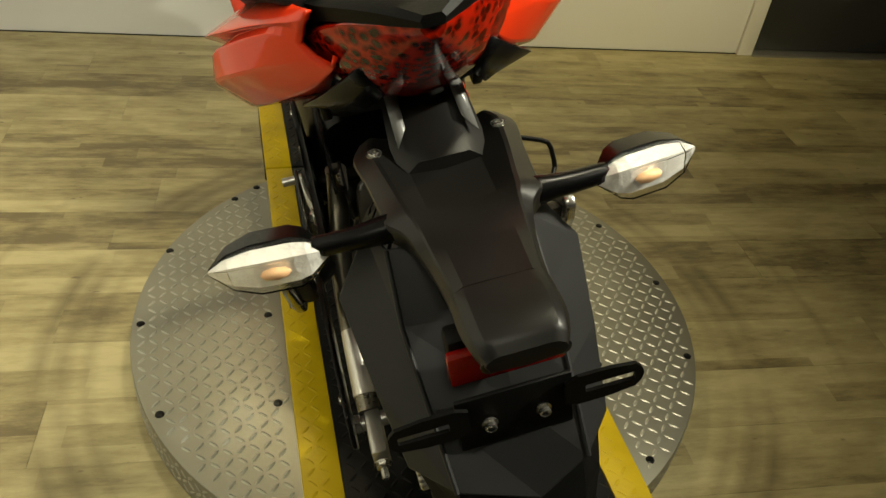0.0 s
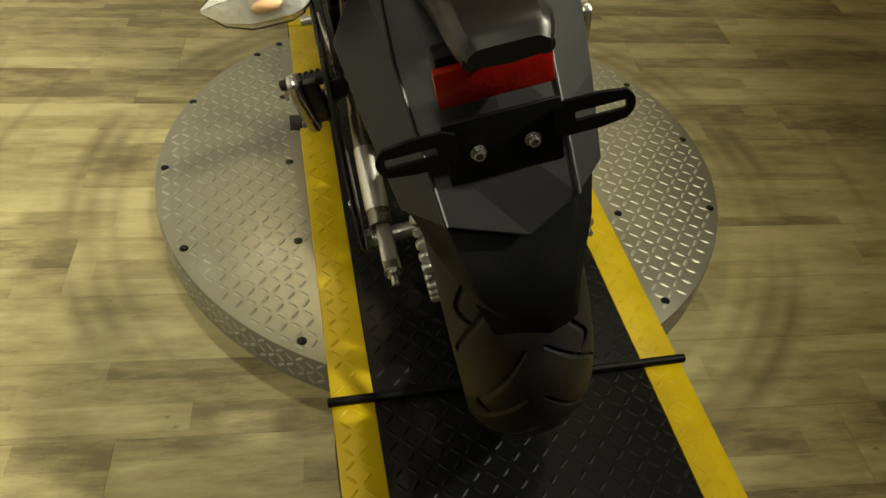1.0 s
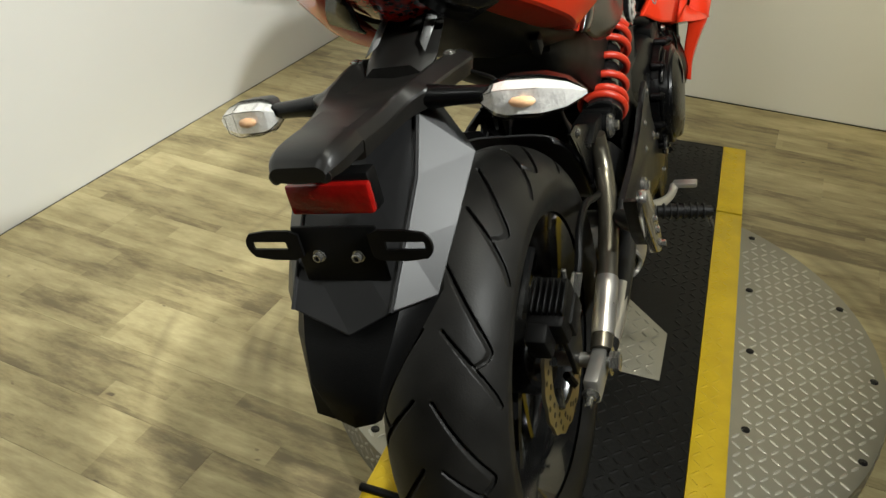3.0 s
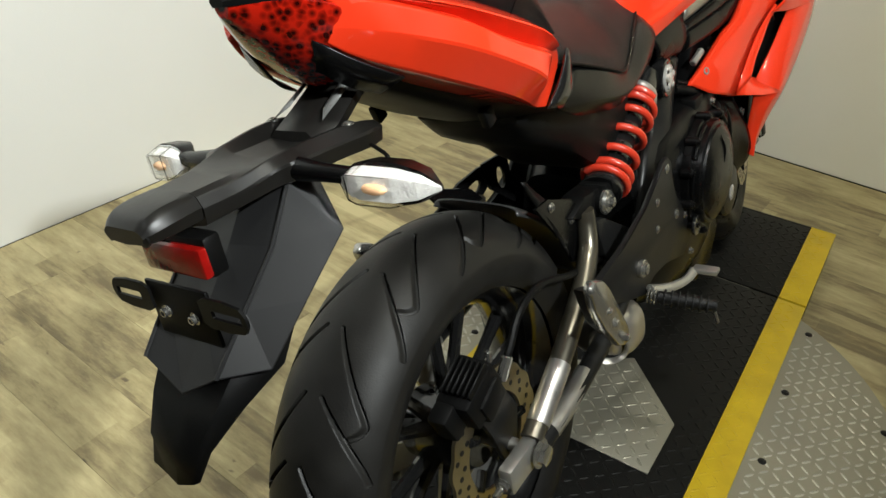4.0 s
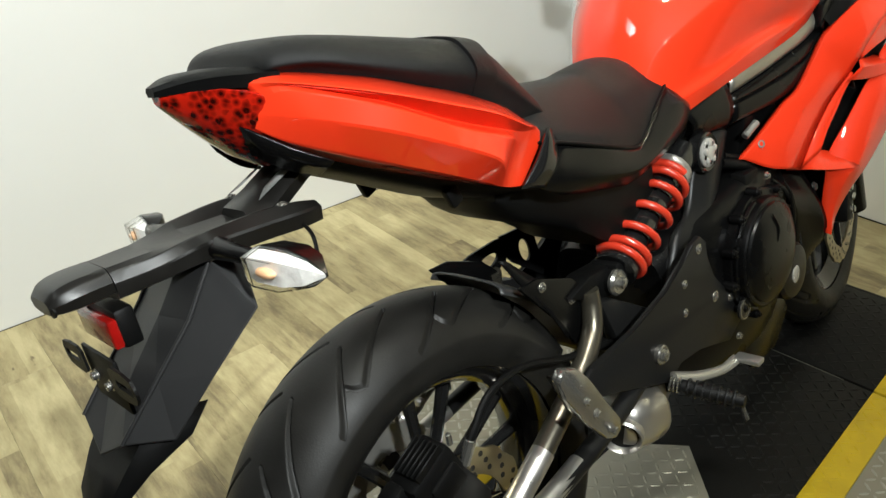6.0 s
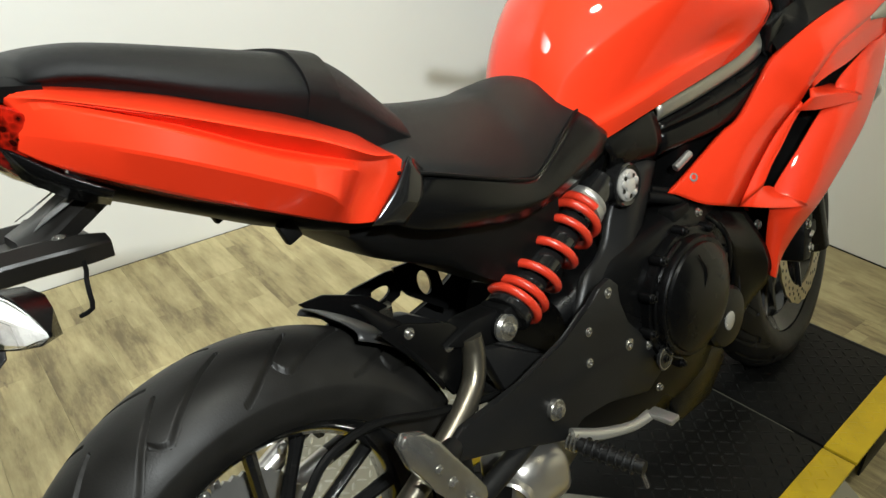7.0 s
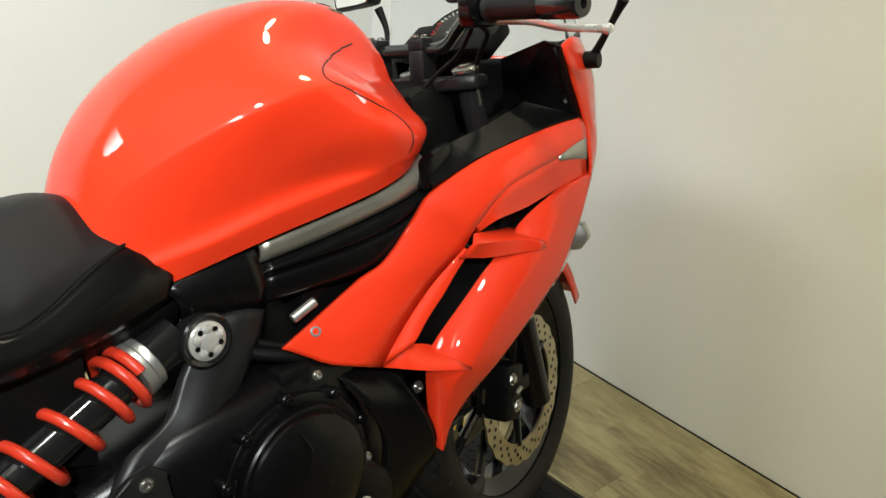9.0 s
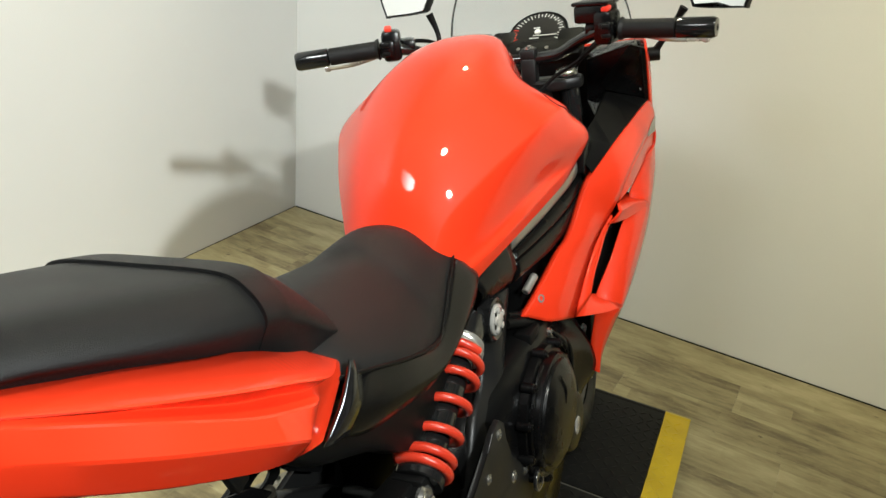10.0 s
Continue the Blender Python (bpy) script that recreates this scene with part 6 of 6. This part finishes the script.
FA = (0.0, 1.296, 0.293)
front = part("front_wheel", steered(wheel_body(FA, 0.216, 0.09, 6, 0.045, 0.045)), GLOSSB, bike, "gloss black cast front wheel")
spokes_of(front, FA, 0.216, 6, 0.045, STEER)
tyre(0.3, 0.12, 0.214, 15, 0, front, FA, STEER)
for s in (1, -1):
    c = (s * 0.07, FA[1], FA[2])
    part("front_rotor", petal_rotor(c, 0.108, 0.15, 0.005, 20, STEER), ROTOR, front, "wave-edged front brake disc")
    tagged(part("front_rotor_drilling", rotor_marks(c, 0.108, 0.15, s * 0.0026 if s > 0 else -0.0032, 22, STEER), DIAL, front, "drilled holes of the disc"), kind="stuff")
    for i in range(5):
        a = 2 * math.pi * i / 5 + 0.5
        b = rod((c[0] - s * 0.008, c[1] + 0.04 * math.cos(a), c[2] + 0.04 * math.sin(a)), (c[0], c[1] + 0.112 * math.cos(a + 0.15), c[2] + 0.112 * math.sin(a + 0.15)), 0.0075, 8)
        part("rotor_arm", steered(b), GLOSSB, front)
    fx = s * 0.1
    part("fork_leg", steered(join(rod((fx, 1.205, 0.645), (fx, 1.296, 0.275), 0.027, 20), rod((fx, FA[1], FA[2] - 0.0), (fx + s * 0.012, FA[1], FA[2]), 0.026, 18))), SATIN, bike, "black fork leg")
    part("fork_tube", steered(rod((fx, 1.135, 0.908), (fx, 1.207, 0.64), 0.0205, 20)), FORKM, bike, "gloss black fork tube")
    part("fork_cap", steered(join(lathe([(0, 0.022), (0.004, 0.022), (0.006, 0.019)], V(fx, 1.1345, 0.91), (0, -0.25, 0.97), 24), bolt(V(fx, 1.1335, 0.915), (0, -0.25, 0.97), 0.01, 0.004))), CHROME, bike, "zinc fork cap")
    part("fork_axle_cap", steered(lathe([(0, 0.013), (0.003, 0.013), (0.004, 0.008)], V(fx + s * 0.012, FA[1], FA[2]), (s, 0, 0), 16)), CHROME, bike, "zinc axle end")
    part("front_caliper", steered(join(box((s * 0.085, 1.185, 0.34), (0.07, 0.055, 0.105), 0.01, turn=(-14, 0, 0)), box((s * 0.105, 1.2, 0.345), (0.03, 0.08, 0.03), 0.006))), MATTE, bike, "black front brake caliper")
    for y_, z_ in ((1.175, 0.37), (1.185, 0.315)):
        part("front_caliper_bolt", steered(bolt((s * 0.12, y_, z_), (s, 0, 0), 0.008, 0.006)), CHROME, bike, "zinc caliper bolt")
    part("caliper_pin", steered(rod((s * 0.122, 1.18, 0.34), (s * 0.122, 1.2, 0.345), 0.005, 8)), CHROME, bike, "zinc caliper pin")
    part("front_brake_hose", steered(tube([(s * 0.11, 1.19, 0.38), (s * 0.125, 1.18, 0.45), (s * 0.11, 1.16, 0.56), (s * 0.08, 1.15, 0.66), (s * 0.06, 1.14, 0.76)], 0.0055, 8, 5)), MATTE, bike, "black brake hose")
fen = []
for i in range(9):
    a = radians(20 + 130 * i / 8)
    r = 0.318
    fen.append([V(t * 0.068, FA[1] + (r - d) * math.cos(a), FA[2] + (r - d) * math.sin(a)) for t, d in ((-1.05, 0.045), (-1, 0.015), (-0.7, 0.002), (0, -0.004), (0.7, 0.002), (1, 0.015), (1.05, 0.045))])
part("front_fender", steered(skin(fen, 3, 3)), RED, bike, "glossy red front fender", thick=0.003)
fs_ = plate([(1.235, 0.6), (1.27, 0.6), (1.33, 0.45), (1.315, 0.42), (1.28, 0.44), (1.25, 0.54)], 0.064, 0.07, 0.002)
fs2 = mirrored(fs_)
part("fender_stay", steered(fs_), RED, bike, "red fender side stay")
part("fender_stay", steered(fs2), RED, bike, "red fender side stay")
for z, w in ((0.9, 0.028), (0.74, 0.032)):
    y = 1.137 + (0.906 - z) * 0.2586
    o = [(-0.13, y - 0.02), (-0.1, y - 0.035), (-0.04, y - 0.04), (0.04, y - 0.04), (0.1, y - 0.035), (0.13, y - 0.02), (0.13, y + 0.015), (0.1, y + 0.028), (0, y + 0.03), (-0.1, y + 0.028), (-0.13, y + 0.015)]
    part("triple_clamp", steered(plate(o, z - w / 2 - 0.006, z + w / 2 - 0.012, 0.006, axis="z")), FRAME, bike, "black triple clamp")
part("steering_nut", steered(lathe([(0, 0.02), (0.008, 0.02), (0.01, 0.014)], V(0, 1.125, 0.905), (0, -0.25, 0.97), 6)), CHROME, bike, "zinc steering stem nut")
part("ignition", steered(join(rod((0, 1.16, 0.9), (0, 1.152, 0.925), 0.02, 18), lathe([(0, 0.014), (0.002, 0.013)], V(0, 1.152, 0.925), (0, -0.25, 0.97), 16))), SATIN, bike, "black ignition switch")
# the bars sit a little rolled in their clamps
ROLL = Matrix.Translation((-0.014, 1.12, 0.914)) @ Matrix.Rotation(radians(2.5), 4, "Y") @ Matrix.Translation((0, -1.12, -0.914))


def on_bars(bm):
    return moved(bm, ROLL @ STEER)


for s in (1, -1):
    part("bar_clamp", on_bars(join(box((s * 0.045, 1.115, 0.925), (0.03, 0.04, 0.05), 0.006), box((s * 0.045, 1.112, 0.958), (0.03, 0.036, 0.02), 0.005))), FRAME, bike, "black handlebar clamp")
    for dy in (-0.012, 0.012):
        part("clamp_bolt", on_bars(bolt((s * 0.045, 1.112 + dy, 0.968), (0, 0, 1), 0.005, 0.004, False)), CHROME, bike, "zinc clamp bolt")
half = [(0.0, 1.113, 0.948), (0.06, 1.112, 0.948), (0.105, 1.1, 0.955), (0.15, 1.068, 0.98), (0.195, 1.036, 0.998), (0.25, 1.019, 1.0), (0.31, 1.0015, 0.997), (0.362, 0.987, 0.995)]
part("handlebar", on_bars(tube([(-x, y, z) for x, y, z in half[:0:-1]] + half, 0.011, 14, 4)), GLOSSB, bike, "black handlebar")
for s in (1, -1):
    g0, g1 = V(s * 0.226, 1.026, 1.0), V(s * 0.322, 0.998, 0.9965)
    gd = (g1 - g0).normalized()
    gl = (g1 - g0).length
    prof = [(0, 0.019), (0.003, 0.0205), (0.008, 0.0165)] + [(0.01 + (gl - 0.012) * i / 28, 0.0162 + (0.0004 if i % 2 else 0)) for i in range(29)]
    part("grip", on_bars(lathe(prof, g0, gd, 18)), GRIPM, bike, "black rubber handlebar grip")
    part("bar_end", on_bars(lathe([(0, 0.014), (0.001, 0.0175), (0.058, 0.0178), (0.064, 0.0155), (0.065, 0.006), (0.058, 0.005)], g1, gd, 20)), GLOSSB, bike, "black bar-end weight")
    part("switch_box", on_bars(join(box(g0 - gd * 0.024 + V(0, 0, 0.004), (0.036, 0.05, 0.058), 0.009, turn=(0, 0, -s * 17)), box(g0 - gd * 0.024 + V(0, -0.028, 0.0), (0.026, 0.014, 0.03), 0.004, turn=(0, 0, -s * 17)))), SATIN, bike, "black switch housing")
    part("switch_button", on_bars(box(g0 - gd * 0.024 + V(0, -0.012, 0.036), (0.014, 0.02, 0.008), 0.003, turn=(10, 0, -s * 17))), REDPRINT, bike, "red switch")
    part("switch_key", on_bars(join(box(g0 - gd * 0.024 + V(0, -0.036, 0.008), (0.014, 0.006, 0.008), 0.002), box(g0 - gd * 0.024 + V(0, -0.036, -0.008), (0.016, 0.006, 0.007), 0.002))), MATTE, bike)
    part("lever", on_bars(tube([g0 + V(-s * 0.02, 0.04, -0.012), g0 + V(s * 0.03, 0.058, -0.018), g0 + V(s * 0.08, 0.05, -0.03), g0 + V(s * 0.142, 0.062, -0.036)], [0.011, 0.0085, 0.0065, 0.0065], 10, 5, flat=0.75)), LEVER, bike, "polished alloy lever")
    part("lever_ball", on_bars(lathe([(-0.008, 0.001), (-0.006, 0.0065), (0, 0.0085), (0.006, 0.0065), (0.008, 0.001)], g0 + V(s * 0.144, 0.062, -0.036), gd, 12)), LEVER, bike, "lever tip")
    part("lever_perch", on_bars(box(g0 - gd * 0.045 + V(0, 0.022, -0.004), (0.034, 0.045, 0.03), 0.007, turn=(0, 0, -s * 17))), SATIN, bike, "black lever perch")
part("brake_reservoir", on_bars(join(box((0.182, 1.05, 1.028), (0.066, 0.05, 0.032), 0.007, turn=(0, 0, -20)), box((0.182, 1.05, 1.046), (0.07, 0.054, 0.007), 0.003, turn=(0, 0, -20)))), SATIN, bike, "black brake fluid reservoir")
part("cable", on_bars(tube([(-0.2, 1.05, 0.985), (-0.19, 1.12, 1.0), (-0.14, 1.18, 0.97), (-0.1, 1.18, 0.86)], 0.004, 8, 6)), MATTE, bike, "black control cable")
part("cable", on_bars(tube([(0.19, 1.06, 0.98), (0.17, 1.11, 0.965), (0.13, 1.14, 0.92), (0.125, 1.15, 0.85)], 0.0045, 8, 6)), MATTE, bike, "black control cable")
part("cable", on_bars(tube([(0.19, 1.04, 0.98), (0.14, 1.075, 0.94), (0.09, 1.085, 0.91), (0.05, 1.07, 0.87)], 0.0035, 8, 6)), MATTE, bike, "black control cable")
# instruments
dash_m = look((0.018, 1.228, 0.984), (0.018, 0.6, 1.9))
dash = part("dashboard", moved(join(lathe([(-0.04, 0.05), (-0.01, 0.063), (0.0, 0.063), (0.003, 0.06), (-0.001, 0.057), (-0.0015, 0.01)], (0, 0, 0), (0, 0, -1), 40), box((0, -0.045, 0.012), (0.2, 0.05, 0.03), 0.01), box((0.07, -0.02, 0.012), (0.06, 0.06, 0.03), 0.01), box((-0.07, -0.02, 0.012), (0.06, 0.06, 0.03), 0.01)), dash_m), MATTE, bike, "black instrument pod with a round dial")
part("dial_face", moved(lathe([(0, 0.0565), (0.0012, 0.0565)], (0, 0, 0.0005), (0, 0, -1), 40), dash_m), DIAL, dash, "black tachometer face")
ticks = None
for i in range(27):
    a = radians(205 - 230 * i / 26)
    big = i % 2 == 0
    b = box((0, 0, 0), (0.011 if big else 0.006, 0.0017, 0.0006), 0)
    b = moved(b, Matrix.Translation((0.049 * math.cos(a), 0.049 * math.sin(a), -0.0016)) @ Matrix.Rotation(a, 4, "Z"))
    if i < 22:
        ticks = b if ticks is None else join(ticks, b)
    else:
        part("dial_redline", moved(b, dash_m), REDPRINT, dash, "red zone tick", smooth=False)
tagged(part("dial_scale", moved(ticks, dash_m), WHITE, dash, "white scale ticks", smooth=False), kind="stuff")
part("dial_needle", moved(join(box((-0.018, -0.012, -0.003), (0.05, 0.0022, 0.0012), 0.0004), lathe([(0, 0.007), (0.004, 0.006)], (0, 0, 0), (0, 0, -1), 14)), dash_m), WHITE, dash, "white needle")
part("dial_bars", moved(join(*[box((0.004, y, -0.0016), (w, 0.0022, 0.0006), 0) for y, w in ((0.012, 0.014), (-0.018, 0.02))]), dash_m), WHITE, dash, "small unreadable print")
for x in (-0.03, 0.0, 0.03):
    part("indicator_lamp", moved(lathe([(0, 0.004), (0.002, 0.0035)], (x, -0.05, -0.003), (0, 0, -1), 10), dash_m), ALLOY, dash, "small round indicator lamp")
# windscreen
scr = [[V(0.205, 1.275, 0.95), V(0.19, 1.34, 0.953), V(0.1, 1.435, 0.94), V(0, 1.46, 0.935), V(-0.1, 1.435, 0.94), V(-0.19, 1.34, 0.953), V(-0.205, 1.275, 0.95)],
       [V(0.19, 1.275, 1.03), V(0.165, 1.325, 1.035), V(0.09, 1.39, 1.04), V(0, 1.41, 1.04), V(-0.09, 1.39, 1.04), V(-0.165, 1.325, 1.035), V(-0.19, 1.275, 1.03)],
       [V(0.15, 1.25, 1.1), V(0.12, 1.28, 1.115), V(0.07, 1.32, 1.13), V(0, 1.335, 1.135), V(-0.07, 1.32, 1.13), V(-0.12, 1.28, 1.115), V(-0.15, 1.25, 1.1)]]
ws = part("windscreen", skin(scr, 5, 5), SCREEN, bike, "clear plastic windscreen", thick=0.002)
ws.visible_shadow = False
# mirrors
for s, way, eye, aim in (
        (1, [(0.236, 1.296, 0.917), (0.258, 1.292, 0.945), (0.285, 1.288, 0.982), (0.3, 1.286, 1.004)], (0.372, 1.264, 1.036), (0.0, 0.15, 1.2)),
        (-1, [(-0.236, 1.296, 0.92), (-0.244, 1.31, 0.962), (-0.25, 1.315, 0.995), (-0.262, 1.309, 1.034)], (-0.308, 1.286, 1.074), (-0.4, 0.1, 1.28))):
    st = part("mirror_stem", join(tube(way, [0.0085, 0.006, 0.006, 0.009], 10, 5), rod((s * 0.226, way[0][1] - 0.003, way[0][2]), (s * 0.25, way[0][1] + 0.002, way[0][2]), 0.014, 14)), MATTE, bike, "black mirror stem")
    prof = [(-0.05, -0.034), (-0.04, -0.038), (0.045, -0.034), (0.06, -0.022), (0.082, 0.03), (0.07, 0.042), (-0.05, 0.04), (-0.066, 0.02)]
    m = look(eye, aim)
    sh = [spline([V(s * a * k, b * k, z) for a, b in prof], 4, True) for k, z in ((0.9, 0.002), (1.0, 0.004), (1.0, -0.012), (0.85, -0.034), (0.4, -0.044))]
    part("mirror_shell", moved(grid(sh, True, True), m @ Matrix.Scale(-1, 4, (0, 0, 1))), MATTE, st, "black mirror housing")
    part("mirror_glass", moved(grid([spline([V(s * a * k, b * k, z) for a, b in prof], 4, True) for k, z in ((0.93, -0.0035), (0.91, -0.005))], True, True), m), MIRROR, st, "mirror glass")

# ---------- floor planks ----------
PW, PL, GAP = 0.152, 1.22, 0.0003
rng = random.Random(4)
plank_meshes = {}


def plank_mesh(length, width):
    key = (round(length, 3), round(width, 3))
    if key not in plank_meshes:
        l, w, b = length / 2 - GAP / 2, width / 2 - GAP / 2, 0.0004
        vs = [(x, y, -0.006) for x, y in ((-l, -w), (l, -w), (l, w), (-l, w))] + [(x, y, -b) for x, y in ((-l, -w), (l, -w), (l, w), (-l, w))] + [(x, y, 0) for x, y in ((-l + b, -w + b), (l - b, -w + b), (l - b, w - b), (-l + b, w - b))]
        fs = [(8, 9, 10, 11)]
        for a in (0, 4):
            for i in range(4):
                j = (i + 1) % 4
                fs.append((a + i, a + j, a + 4 + j, a + 4 + i))
        me = bpy.data.meshes.new("plank")
        me.from_pydata(vs, [], fs)
        me.materials.append(WOOD)
        plank_meshes[key] = me
    return plank_meshes[key]


y = Y1
row = 0
while y > Y0 + 0.005:
    w = min(PW, y - Y0)
    x = X0 - (0.37 * row % 1.0) * PL - rng.choice((0.0, 0.13, 0.29))
    while x < X1:
        a, b = max(x, X0), min(x + PL, X1)
        if b - a > 0.01:
            o = new("plank", plank_mesh(b - a, w))
            o.parent = floor
            o.location = ((a + b) / 2, y - w / 2, 0)
        x += PL
    y -= PW
    row += 1
